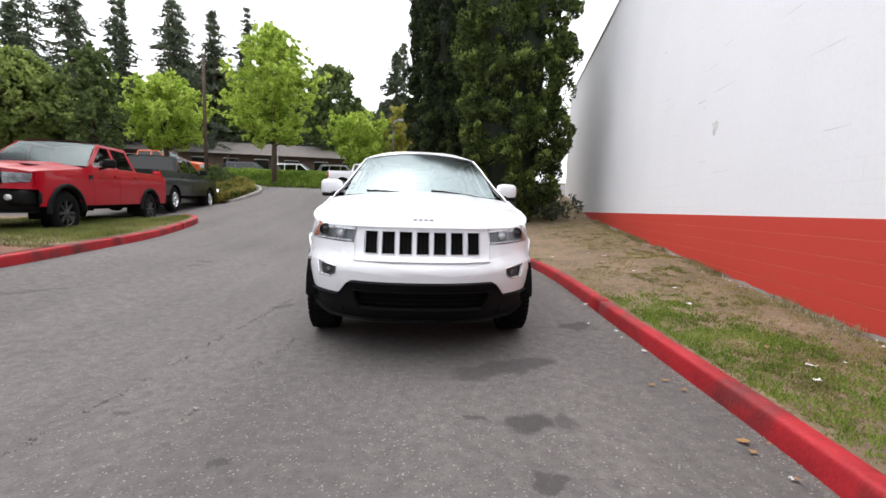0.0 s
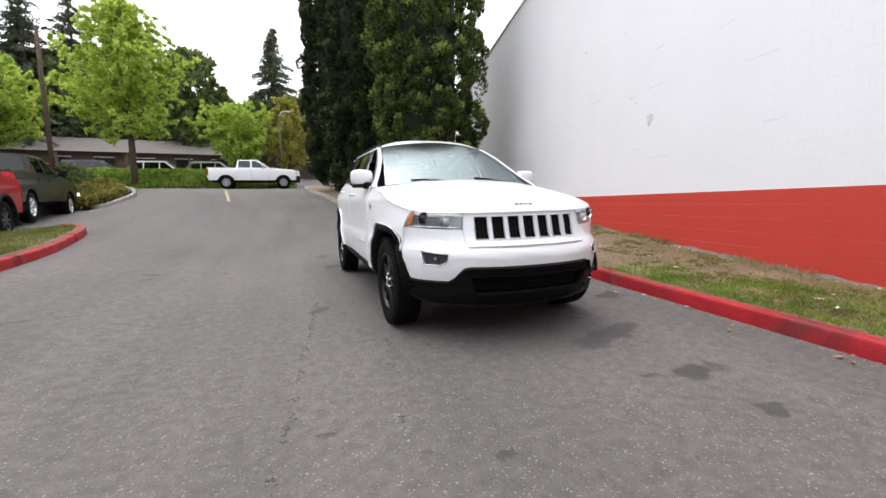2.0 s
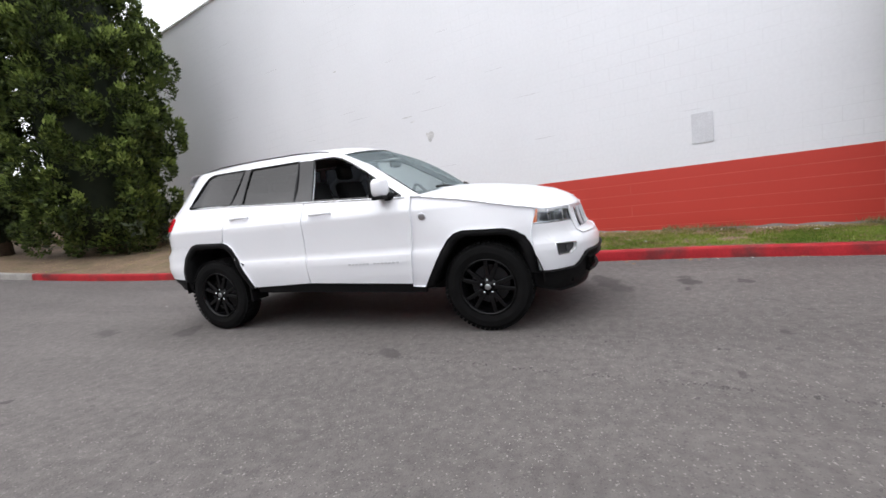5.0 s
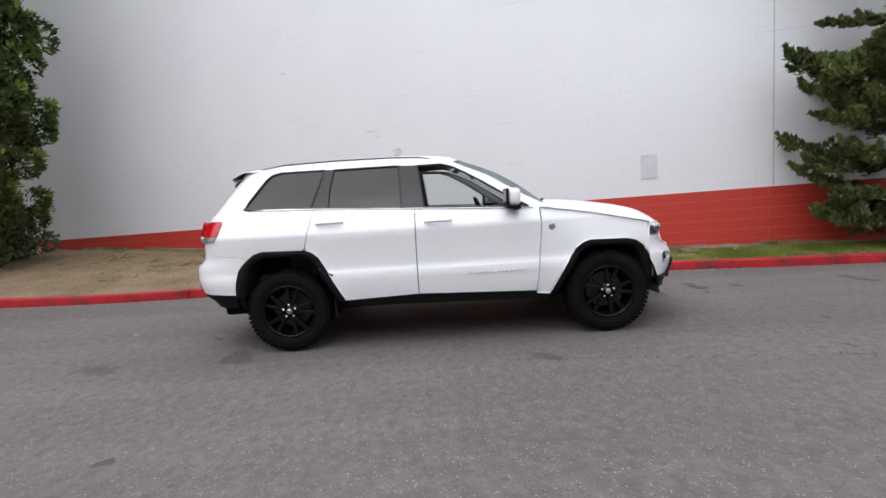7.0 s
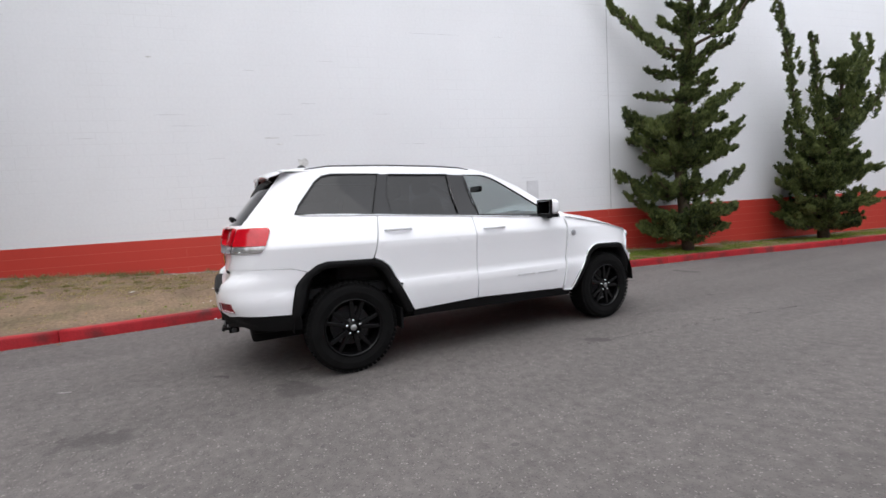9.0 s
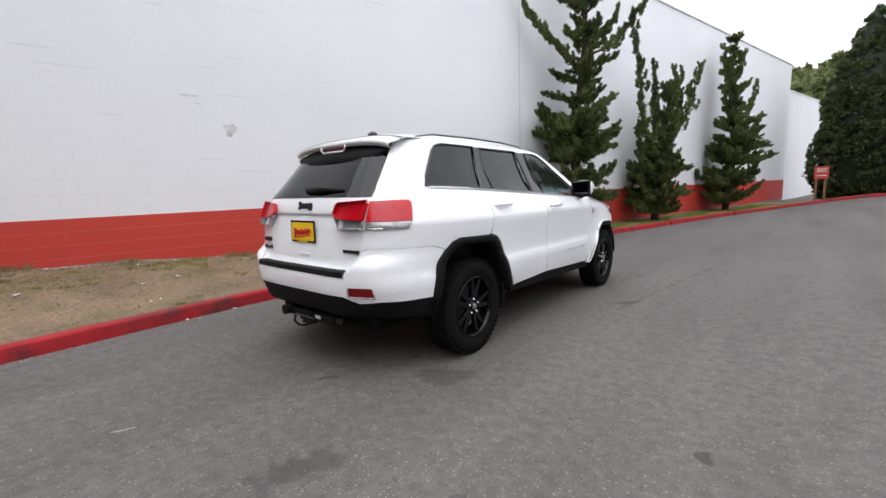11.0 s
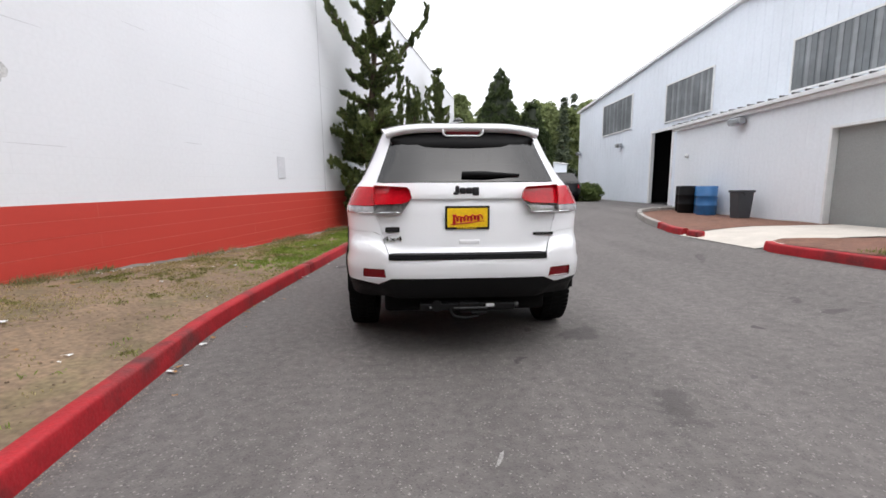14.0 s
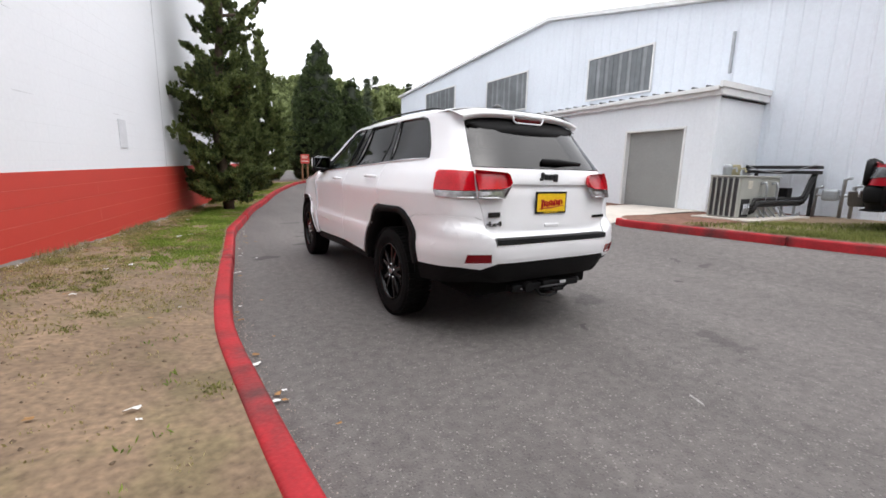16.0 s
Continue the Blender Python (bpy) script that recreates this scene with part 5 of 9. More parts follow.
def uv_sheet(place, nu, nv, u0=-1.0, u1=1.0, v0=0.0, v1=1.0):
    bm = bmesh.new()
    g = [[bm.verts.new(place(u0 + (u1 - u0) * i / nu, v0 + (v1 - v0) * j / nv)) for i in range(nu + 1)] for j in range(nv + 1)]
    for r0, r1 in zip(g, g[1:]):
        for k in range(nu):
            bm.faces.new((r0[k], r0[k + 1], r1[k + 1], r1[k]))
    return bm


screen = part("windscreen", uv_sheet(ws_at, 16, 10), WINDSHIELD, suv, "windscreen reflecting the pale sky", smooth=True)
for u0, u1, v0, v1 in ((-1.0, -0.975, 0, 1), (0.975, 1.0, 0, 1), (-0.975, 0.975, 0, 0.03)):
    part("screen_border", uv_sheet(lambda u, v: ws_at(u, v) + Vector((0, 0.006, -0.012)), 12, 8, u0, u1, v0, v1), GLOSS_BLACK, screen, smooth=True)
part("dealer_sticker", uv_sheet(lambda u, v: ws_at(u, v) + Vector((0, 0.004, -0.008)), 4, 2, 0.62, 0.92, 0.84, 0.91), GLOSS_BLACK, screen, "dark sticker strip")
cowl_bm = uv_sheet(lambda u, v: Vector((0.80 * u, -1.13 + 0.19 * u * u + 0.10 * v, 1.205 - 0.03 * u * u + 0.012 * v)), 16, 2)
part("cowl", cowl_bm, BLACK_PLASTIC, suv, smooth=True)
for sx in (-0.52, 0.12):
    w0 = [ws_at(u / 0.775, v) + Vector((0, -0.012, 0.018)) for u, v in ((sx - 0.02, 0.015), (sx + 0.10, 0.012), (sx + 0.45, -0.03))]
    part("wiper", tube(w0, [0.012, 0.009, 0.006], 6), BLACK_PLASTIC, suv, "black windscreen wiper")

ROOF_Z = lambda y: float(np.interp(y, [-0.16, -0.05, 0.1, 0.45, 0.9, 1.3, 1.7, 2.0], [1.722, 1.748, 1.764, 1.780, 1.782, 1.770, 1.736, 1.692]))


def roof_at(u, y):
    z = 1.668
    h = (S.w(1.671) - 0.003) * (1 - 0.045 * smooth01((y - 1.3) / 0.8)) if y > -0.04 else 0.612 + 0.022 * (y + 0.16) / 0.12
    yy = y + 0.112 * u * u * smooth01((0.4 - y) / 0.56)
    return Vector((u * h, yy, z + (ROOF_Z(y) - z) * (1 - abs(u) ** 3.4)))


bm = bmesh.new()
ysr = [-0.152 + 2.052 * k / 36 for k in range(37)]
g = [[bm.verts.new(ws_at(u, v) + Vector((0, -0.003, 0.006))) for u in us] for v in (0.935, 0.955, 0.98)] + [[bm.verts.new(roof_at(u, y)) for u in us] for y in ysr]
for r0, r1 in zip(g, g[1:]):
    for k in range(len(us) - 1):
        bm.faces.new((r0[k], r0[k + 1], r1[k + 1], r1[k]))
roof_p = part("roof", bm, WHITE_PAINT, suv, smooth=True)
for sx in (-1, 1):
    rail = [(sx * 0.565, y, roof_at(0.893, y).z + o) for y, o in ((0.10, 0.0), (0.20, 0.016), (0.5, 0.026), (1.0, 0.028), (1.5, 0.024), (1.70, 0.0))]
    part("roof_rail", tube(rail, [0.004, 0.006, 0.007, 0.007, 0.006, 0.004], 8), BLACK_PLASTIC, suv, "slim dark roof rail", smooth=True)
part("antenna", lathe([(0.045, 0), (0.04, 0.012), (0.015, 0.03), (0.0, 0.034)], "z", (0, 1.62, 1.760), 16), GLOSS_BLACK, roof_p, smooth=True)

# upper flanks: pillars in body colour, with the window openings
win_f = [(-0.765, 1.198), (0.172, 1.242), (0.219, 1.636), (0.0, 1.632), (-0.105, 1.602), (-0.22, 1.540), (-0.36, 1.455), (-0.55, 1.330)]
win_r = [(0.382, 1.250), (1.043, 1.286), (1.045, 1.45), (0.998, 1.640), (0.396, 1.642)]
win_q = [(1.205, 1.296), (ry(1.832, 1.32), 1.318), (ry(1.785, 1.39), 1.390), (ry(1.635, 1.58), 1.580), (ry(1.58, 1.62), 1.622), (1.50, 1.641), (1.088, 1.644)]
upper = [(-0.95, 1.182), (-0.86, 1.182)] + [(y, BELT(y) - 0.008) for y in (-0.75, -0.3, 0.2, 0.7, 1.2, 1.5, 1.8)] + [(S.rear(-0.76, 1.28), 1.303)] + [(S.rear(-GLASS_EDGE(z) + 0.010, z), z) for z in (1.305, 1.35, 1.40, 1.45, 1.50, 1.55, 1.60, 1.671)] + [(1.5, 1.672), (1.0, 1.672), (0.3, 1.672), (-0.02, 1.666), (-0.12, 1.646), (-0.42, 1.510), (-0.76, 1.292)]
flanks = side_pair("upper_body", upper, [win_f, win_r, win_q], step=0.06, rim=0.015)
for sgn, fl in ((1, flanks[0]), (-1, flanks[1])):
    m = sgn < 0
    part("rear_door_window", sheet(win_r, lambda a, b: S.at(a, b, -0.008), (), 0.15, 0.0, flip=True, mirror=m), TINT, rear_doors[0 if sgn > 0 else 1], "dark tinted window", smooth=True)
    part("quarter_window", sheet(win_q, lambda a, b: S.at(a, b, -0.006), (), 0.15, 0.0, flip=True, mirror=m), TINT, fl, "dark tinted quarter window", smooth=True)
    for nm, poly in (("door_pillar", [(0.175, 1.238), (0.379, 1.248), (0.393, 1.642), (0.222, 1.636)]), ("rear_pillar", [(1.046, 1.286), (1.202, 1.295), (1.085, 1.645), (1.001, 1.642), (1.048, 1.45)])):
        part(nm, sheet(poly, lambda a, b: S.at(a, b, 0.003), (), 0.15, 0.012, flip=True, mirror=m), GLOSS_BLACK, fl, "gloss black window pillar", smooth=True)
    for poly in (win_f, win_r, win_q):
        pts = [S.at(a, b, 0.001) for a, b in poly]
        if m:
            for v in pts:
                v.x *= -1
        part("window_seal", tube(pts + pts[:1], 0.009, 6), GLOSS_BLACK, fl)
    bright = [S.at(y, BELT(y) - 0.004, 0.006) for y in np.linspace(-0.80, 1.82, 14)]
    if m:
        for v in bright:
            v.x *= -1
    part("belt_trim", tube(bright, 0.006, 6), CHROME, fl, "bright belt line trim", smooth=True)
part("front_door_window", sheet(win_f, lambda a, b: S.at(a, b, -0.008), (), 0.15, 0.0, flip=True, mirror=True), glass_material("clear_side_glass", (0.72, 0.76, 0.75)), front_doors[1], "clear front door window", smooth=True)

# door furniture, sills and arch cladding
for sgn, fd, rd in ((1, front_doors[0], rear_doors[0]), (-1, front_doors[1], rear_doors[1])):
    for door_ob, y0, y1, z in ((fd, -0.065, 0.172, 1.118), (rd, 0.902, 1.145, 1.158)):
        pts = [S.at(y, z + 0.002 * math.sin(k), o) for k, (y, o) in enumerate(((y0, 0.004), (y0 + 0.03, 0.030), ((y0 + y1) / 2, 0.036), (y1 - 0.03, 0.030), (y1, 0.004)))]
        for v in pts:
            v.x *= sgn
        part("door_handle", tube(pts, [0.010, 0.014, 0.015, 0.014, 0.010], 8), WHITE_PAINT, door_ob, smooth=True)
        cup = [S.at(a, b, 0.0015) for a, b in ((y0 + 0.03, z - 0.022), (y1 - 0.03, z - 0.022), (y1 - 0.05, z + 0.03), (y0 + 0.05, z + 0.03))]
        for v in cup:
            v.x *= sgn
    for k in range(14):
        y = -0.205 - k * 0.037
        if k == 6:
            continue
        c = S.at(y, 0.634, 0.002)
        c.x *= sgn
        part("badge_block", box(c.x - 0.003, c.x + 0.003, c.y - 0.013, c.y + 0.013, c.z - 0.007, c.z + 0.006), PALE_TRIM, fd)
    c = S.at(-0.955, 1.008, 0.002)
    c.x *= sgn
    part("round_badge", lathe([(0.030, -0.002), (0.030, 0.004), (0.024, 0.005), (0.0, 0.005)] if sgn < 0 else [(0.0, -0.005), (0.024, -0.005), (0.030, -0.004), (0.030, 0.002)], "x", tuple(c), 20), SILVER, suv, "small round trail badge", smooth=True)
sill = [(-0.91, 0.40), (-0.91, 0.345), (0.92, 0.395), (0.92, 0.447), (0.266, 0.466), (-0.80, 0.424)]
side_pair("side_sill", sill, (), BLACK_PLASTIC, "black side sill", 0.1, -0.006, 0.03)


def arch_ring(outer, inner, lift):
    """Arch cladding as a strip between two outlines, its inner edge turned into the wheel well."""
    def build(mir):
        bm = bmesh.new()
        rows = []
        n = 30

        def run(line):
            d = [0]
            for a, b in zip(line, line[1:]):
                d.append(d[-1] + math.hypot(b[0] - a[0], b[1] - a[1]))
            return [v / d[-1] for v in d]

        stops = sorted({round(v, 5) for v in run(outer) + run(inner) + [k / n for k in range(n + 1)]})

        def walk_line(line):
            return [(float(np.interp(k, run(line), [p[0] for p in line])), float(np.interp(k, run(line), [p[1] for p in line]))) for k in stops]
        for o, i in zip(walk_line(outer), walk_line(inner)):
            rows.append([bm.verts.new(v) for v in (S.at(*o, -0.004), S.at(*o, lift), S.at((o[0] + i[0]) / 2, (o[1] + i[1]) / 2, lift + 0.004), S.at(*i, lift - 0.002), S.at(*i, -0.05), S.at(*i, -0.22))])
        for r0, r1 in zip(rows, rows[1:]):
            for k in range(5):
                f = (r0[k], r0[k + 1], r1[k + 1], r1[k])
                bm.faces.new(f)
        if mir:
            for v in bm.verts:
                v.co.x *= -1
        bmesh.ops.recalc_face_normals(bm, faces=bm.faces)
        return bm
    for mir in (False, True):
        part("arch_cladding", build(mir), BLACK_PLASTIC, suv, "black wheel arch cladding", smooth=True)


arch_ring(arch_f, [(fy(y, z), z) for y, z in ARCH_F_IN], 0.009)
arch_ring(arch_r, [(ry(y, z), z) for y, z in ARCH_R_IN], 0.014)

# mirrors
for sgn in (-1, 1):
    mb = bmesh.new()
    bmesh.ops.create_uvsphere(mb, u_segments=20, v_segments=12, radius=1.0)
    for v in mb.verts:
        x, y, z = v.co
        sq = lambda q, n: math.copysign(abs(q) ** n, q)
        v.co = Vector((sgn * (0.952 + 0.114 * sq(x, 0.6)), -0.615 + 0.062 * sq(y, 0.70) + (0.03 if sgn * x > 0 else 0) * abs(x), 1.285 + 0.082 * sq(z, 0.55)))
    mirror = part("wing_mirror", mb, WHITE_PAINT, suv, "white door mirror on a black foot", smooth=True)
    part("mirror_base", box(sgn * 0.945 - 0.104, sgn * 0.945 + 0.104, -0.672, -0.556, 1.186, 1.222, 0.014), BLACK_PLASTIC, mirror)
    part("mirror_foot", tube([(sgn * 0.815, -0.72, 1.196), (sgn * 0.86, -0.69, 1.200), (sgn * 0.93, -0.64, 1.208)], [0.026, 0.032, 0.040], 10), BLACK_PLASTIC, mirror, smooth=True)
    part("mirror_rim", box(sgn * 0.952 - 0.108, sgn * 0.952 + 0.108, -0.566, -0.546, 1.208, 1.362, 0.006), BLACK_PLASTIC, mirror)
    part("mirror_glass", box(sgn * 0.952 - 0.090, sgn * 0.952 + 0.090, -0.554, -0.543, 1.222, 1.348, 0.004), material("mirror_silver", (0.22, 0.23, 0.24), 0.03, 1.0) if sgn < 0 else bpy.data.materials["mirror_silver"], mirror)

# spoiler over the rear window
spo = bmesh.new()
top_row, tip_row, low_row = [], [], []
for k in range(25):
    u = -1 + k / 12
    top_row.append(spo.verts.new((0.622 * u, 1.86, 1.713 - 0.048 * abs(u) ** 4)))
    tip_row.append(spo.verts.new((0.582 * u, 2.045 - 0.055 * u * u, 1.660 - 0.044 * abs(u) ** 5)))
    low_row.append(spo.verts.new((0.580 * u, 2.042 - 0.055 * u * u, 1.645 - 0.044 * abs(u) ** 5)))
for a, b in ((top_row, tip_row), (tip_row, low_row)):
    for k in range(24):
        spo.faces.new((a[k], a[k + 1], b[k + 1], b[k]))
spoiler = part("roof_spoiler", spo, WHITE_PAINT, suv, smooth=True)
und = bmesh.new()
lip = [[(0.580 * u, 2.041 - 0.055 * u * u, 1.646 - 0.044 * abs(u) ** 5), (0.576 * u, 2.034 - 0.055 * u * u, 1.632 - 0.044 * abs(u) ** 5), (0.568 * u, 2.004 - 0.050 * u * u, 1.624 - 0.044 * abs(u) ** 5)] for u in [-1 + k / 12 for k in range(25)]]
rows = [[und.verts.new(p) for p in col] for col in lip]
for a, b in zip(rows, rows[1:]):
    for k in range(2):
        und.faces.new((a[k], b[k], b[k + 1], a[k + 1]))
part("spoiler_lip", und, WHITE_PAINT, spoiler, smooth=True)
fair = bmesh.new()
rows = []
for k in range(25):
    u = -1 + k / 12
    low = 1.482 + 0.016 * (1 - u * u) + 0.075 * abs(u) ** 7
    top_z = 1.628 - 0.044 * abs(u) ** 5
    zs = [top_z, top_z - 0.03, 0.5 * (top_z + low), low + 0.012, low]
    rows.append([fair.verts.new((0.545 * u, S.tail(z) - 0.060 * u * u + o, z)) for z, o in zip(zs, (0.015, 0.030, 0.026, 0.014, -0.006))])
for a, b in zip(rows, rows[1:]):
    for k in range(4):
        fair.faces.new((a[k], b[k], b[k + 1], a[k + 1]))
part("spoiler_fairing", fair, BLACK_PLASTIC, spoiler, "black rounded fairing under the spoiler", smooth=True)
lamp_h = bmesh.new()
add_box(lamp_h, -0.135, 0.135, 2.000, 2.038, 1.600, 1.630, 0.008)
for v in lamp_h.verts:
    v.co.x *= 0.82 + 0.18 * (v.co.z - 1.600) / 0.030
part("high_stop_lamp", lamp_h, material("unlit_stop_lamp", (0.075, 0.003, 0.006), 0.25, vary=0.1, spec=0.3), spoiler, "dark red high stop lamp")
lamp_rim = [(0.15 * a, 2.034, 1.615 + 0.021 * b) for a, b in ((-1, 1.2), (-0.98, -0.2), (-0.82, -1), (0.82, -1), (0.98, -0.2), (1, 1.2))]
part("lamp_surround", tube(lamp_rim, 0.007, 8), WHITE_PAINT, spoiler, smooth=True)

# wheels
def wheel_at(x, y, face):
    m = Matrix.Translation((x, y, 0.378)) @ (Matrix.Rotation(math.pi, 4, "Z") if face > 0 else Matrix.Identity(4))
    wheel = group_empty("wheel", m)
    wheel.parent = suv
    wheel["label"] = "all-terrain tyre on a black alloy rim"
    R, W = 0.376, 0.111
    prof = [(0.235, W - 0.03), (0.245, W - 0.012), (0.29, W), (0.335, W - 0.006), (0.360, W - 0.028), (R - 0.010, W - 0.055), (R - 0.010, -W + 0.055), (0.360, -W + 0.028), (0.335, -W + 0.006), (0.29, -W), (0.245, -W + 0.012), (0.235, -W + 0.03)]
    tb = lathe(prof, "x", (0, 0, 0), 56, False)
    for k in range(56):
        a = 2 * math.pi * k / 56
        for x0, x1, da in ((-W + 0.012, -0.045, 0.0), (-0.038, 0.038, 0.05), (0.045, W - 0.012, 0.0)):
            mm = Matrix.Rotation(a + da, 4, "X") @ Matrix.Translation((0, 0, R - 0.006))
            add_box(tb, x0, x1, -0.014, 0.014, -0.010, 0.004 if abs(x0) < 0.05 else 0.0015, m=mm)
    part("tyre", tb, RUBBER, wheel, smooth=False)
    rb_ = lathe([(0.238, -W + 0.02), (0.240, -W + 0.012), (0.232, -W + 0.006), (0.224, -W + 0.014), (0.216, -W + 0.05), (0.205, 0.03), (0.12, 0.035), (0.0, 0.035)], "x", (0, 0, 0), 48, False)
    part("rim", rb_, RIM_BLACK, wheel, smooth=True)
    face_x = -W + 0.028
    for k in range(5):
        a = 2 * math.pi * k / 5 + 0.2
        for d in (-0.16, 0.16):
            sp = bmesh.new()
            add_box(sp, face_x, face_x + 0.035, -0.018, 0.018, 0.05, 0.222, 0.006)
            for v in sp.verts:
                t = (v.co.z - 0.05) / 0.172
                v.co.y = v.co.y * (1.25 - 0.35 * t) + d * (0.05 + 0.27 * t)
                v.co.x += 0.012 * (1 - t) * -0.2 + 0.010 * math.sin(t * 3.1)
            bmesh.ops.transform(sp, matrix=Matrix.Rotation(a, 4, "X"), verts=sp.verts)
            part("spoke", sp, RIM_BLACK, wheel)
    part("hub", lathe([(0.0, face_x - 0.010), (0.028, face_x - 0.010), (0.032, face_x - 0.004), (0.034, face_x + 0.004), (0.075, face_x + 0.010), (0.080, face_x + 0.03)], "x", (0, 0, 0), 24), RIM_BLACK, wheel, smooth=True)
    part("hub_cap", lathe([(0.0, face_x - 0.014), (0.022, face_x - 0.014), (0.026, face_x - 0.008)], "x", (0, 0, 0), 20), SILVER, wheel, "bright hub cap", smooth=True)
    for k in range(5):
        a = 2 * math.pi * k / 5 + 0.3
        part("lug_nut", lathe([(0.0, face_x - 0.010), (0.009, face_x - 0.009), (0.012, face_x + 0.010)], "x", (0, 0.057 * math.cos(a), 0.057 * math.sin(a)), 8), CHROME, wheel, smooth=True)
    part("brake_disc", lathe([(0.0, 0.02), (0.165, 0.02), (0.165, 0.032), (0.0, 0.032)], "x", (0, 0, 0), 32), METAL_DARK, wheel, "dark brake disc")
    return wheel


for y in (-1.4575, 1.4575):
    wheel_at(-0.825, y, -1)
    wheel_at(0.825, y, 1)

# underside, wheel wells, tow hitch
ub = bmesh.new()
add_box(ub, -0.60, 0.60, -2.05, 2.20, 0.30, 0.80, 0.03)
part("underbody", ub, WELL, suv)
for y in (-1.4575, 1.4575):
    for sx in (-1, 1):
        wl_ = bmesh.new()
        rings = []
        for k in range(17):
            a = math.pi * k / 16
            rings.append([wl_.verts.new((sx * x, y + 0.46 * math.cos(a), 0.40 + (0.47 if y < 0 else 0.53) * math.sin(a))) for x in (0.60, 0.915)])
        for r0, r1 in zip(rings, rings[1:]):
            wl_.faces.new((r0[0], r1[0], r1[1], r0[1]))
        part("wheel_liner", wl_, WELL, suv)
part("floor_pan", box(-0.88, 0.88, -0.98, 0.98, 0.40, 0.46, 0.02), WELL, suv)
part("inner_panel", box(-0.62, 0.62, 2.0, 2.1, 0.46, 1.15), WELL, suv)
part("radiator", box(-0.47, 0.47, -2.09, -2.02, 0.34, 0.93), WELL, suv)
part("engine_bay", box(-0.60, 0.60, -1.98, -1.05, 0.82, 0.93), WELL, suv)
hitch = part("tow_hitch", box(-0.34, 0.34, 2.28, 2.36, 0.345, 0.40, 0.012), BLACK_PLASTIC, suv, "black tow hitch receiver under the bumper")
part("receiver", box(-0.08, 0.06, 2.30, 2.38, 0.335, 0.41, 0.01), BLACK_PLASTIC, hitch)
part("ball_mount", box(-0.13, -0.02, 2.34, 2.41, 0.330, 0.352, 0.008), BLACK_PLASTIC, hitch)
part("hitch_pin", tube([(-0.14, 2.385, 0.372), (0.10, 2.385, 0.372)], 0.008, 8), METAL_DARK, hitch)
part("hitch_tag", box(-0.19, -0.13, 2.362, 2.368, 0.372, 0.396, 0.002), PALE_TRIM, hitch, "small pale sticker")
part("hitch_tag", box(0.20, 0.27, 2.362, 2.368, 0.366, 0.380, 0.002), PALE_TRIM, hitch, "small pale sticker")
part("chain_loop", tube([(-0.10, 2.37, 0.36), (-0.06, 2.40, 0.315), (0.02, 2.41, 0.305), (0.10, 2.40, 0.32), (0.13, 2.37, 0.36)], 0.010, 6), BLACK_PLASTIC, hitch, smooth=True)
part("hitch_end", lathe([(0.0, 0.03), (0.018, 0.03), (0.020, 0.0), (0.0, 0.0)], "x", (-0.37, 2.32, 0.375), 14), METAL_DARK, hitch)
part("socket", lathe([(0.0, 0.04), (0.038, 0.04), (0.04, 0.0), (0.0, 0.0)], "y", (0.22, 2.37, 0.39), 14), BLACK_PLASTIC, hitch)
part("tail_pipe", tube([(-0.62, 2.0, 0.40), (-0.62, 2.18, 0.41)], 0.03, 12), WELL, suv, "dull exhaust pipe")
part("mud_flap", box(-0.92, -0.70, 1.02, 1.04, 0.30, 0.48), BLACK_PLASTIC, suv)

# cabin
part("cabin_floor", box(-0.74, 0.74, -0.9, 1.9, 0.62, 0.70), CABIN, suv)
part("dashboard", sheet([(-0.70, 0.0), (0.70, 0.0), (0.70, 1.0), (-0.70, 1.0)], lambda a, b: Vector((a, -0.98 + 0.46 * b + 0.14 * a * a, 1.19 + 0.05 * math.sin(b * 3.0) - 0.12 * b * b)), (), 0.12, 0.2), CABIN, suv, smooth=True)
for sx in (-1, 1):
    seat = part("front_seat", box(sx * 0.37 - 0.26, sx * 0.37 + 0.26, -0.22, 0.32, 0.70, 0.90, 0.06), SEAT, suv, "black cloth front seat")
    bk = bmesh.new()
    add_box(bk, -0.25, 0.25, -0.07, 0.07, 0.0, 0.62, 0.06)
    part("seat_back", bk, SEAT, seat, m=Matrix.Translation((sx * 0.37, 0.36, 0.84)) @ Matrix.Rotation(radians(-14), 4, "X"))
    part("head_rest", box(-0.13, 0.13, -0.05, 0.05, 0.0, 0.17, 0.04), SEAT, seat, m=Matrix.Translation((sx * 0.37, 0.53, 1.47)) @ Matrix.Rotation(radians(-10), 4, "X"))
    part("door_card", box(sx * 0.80 - 0.02, sx * 0.80 + 0.02, -0.80, 1.1, 0.6, 1.17, 0.01), CABIN, suv)
bench = part("rear_seat", box(-0.66, 0.66, 1.0, 1.5, 0.70, 0.92, 0.05), SEAT, suv, "black rear bench seat")
part("bench_back", box(-0.66, 0.66, 1.44, 1.58, 0.9, 1.42, 0.05), SEAT, bench)
for sx in (-0.38, 0, 0.38):
    part("head_rest", box(sx - 0.12, sx + 0.12, 1.50, 1.60, 1.42, 1.55, 0.03), SEAT, bench)
wheel_ring = bmesh.new()
ringp = [(0.19 * math.cos(a), 0, 0.19 * math.sin(a)) for a in np.linspace(0, 2 * math.pi, 25)]
add_tube(wheel_ring, ringp, 0.016, 8, caps=False)
add_box(wheel_ring, -0.18, 0.18, -0.01, 0.01, -0.03, 0.03)
add_box(wheel_ring, -0.06, 0.06, -0.025, 0.015, -0.16, 0.05, 0.01)
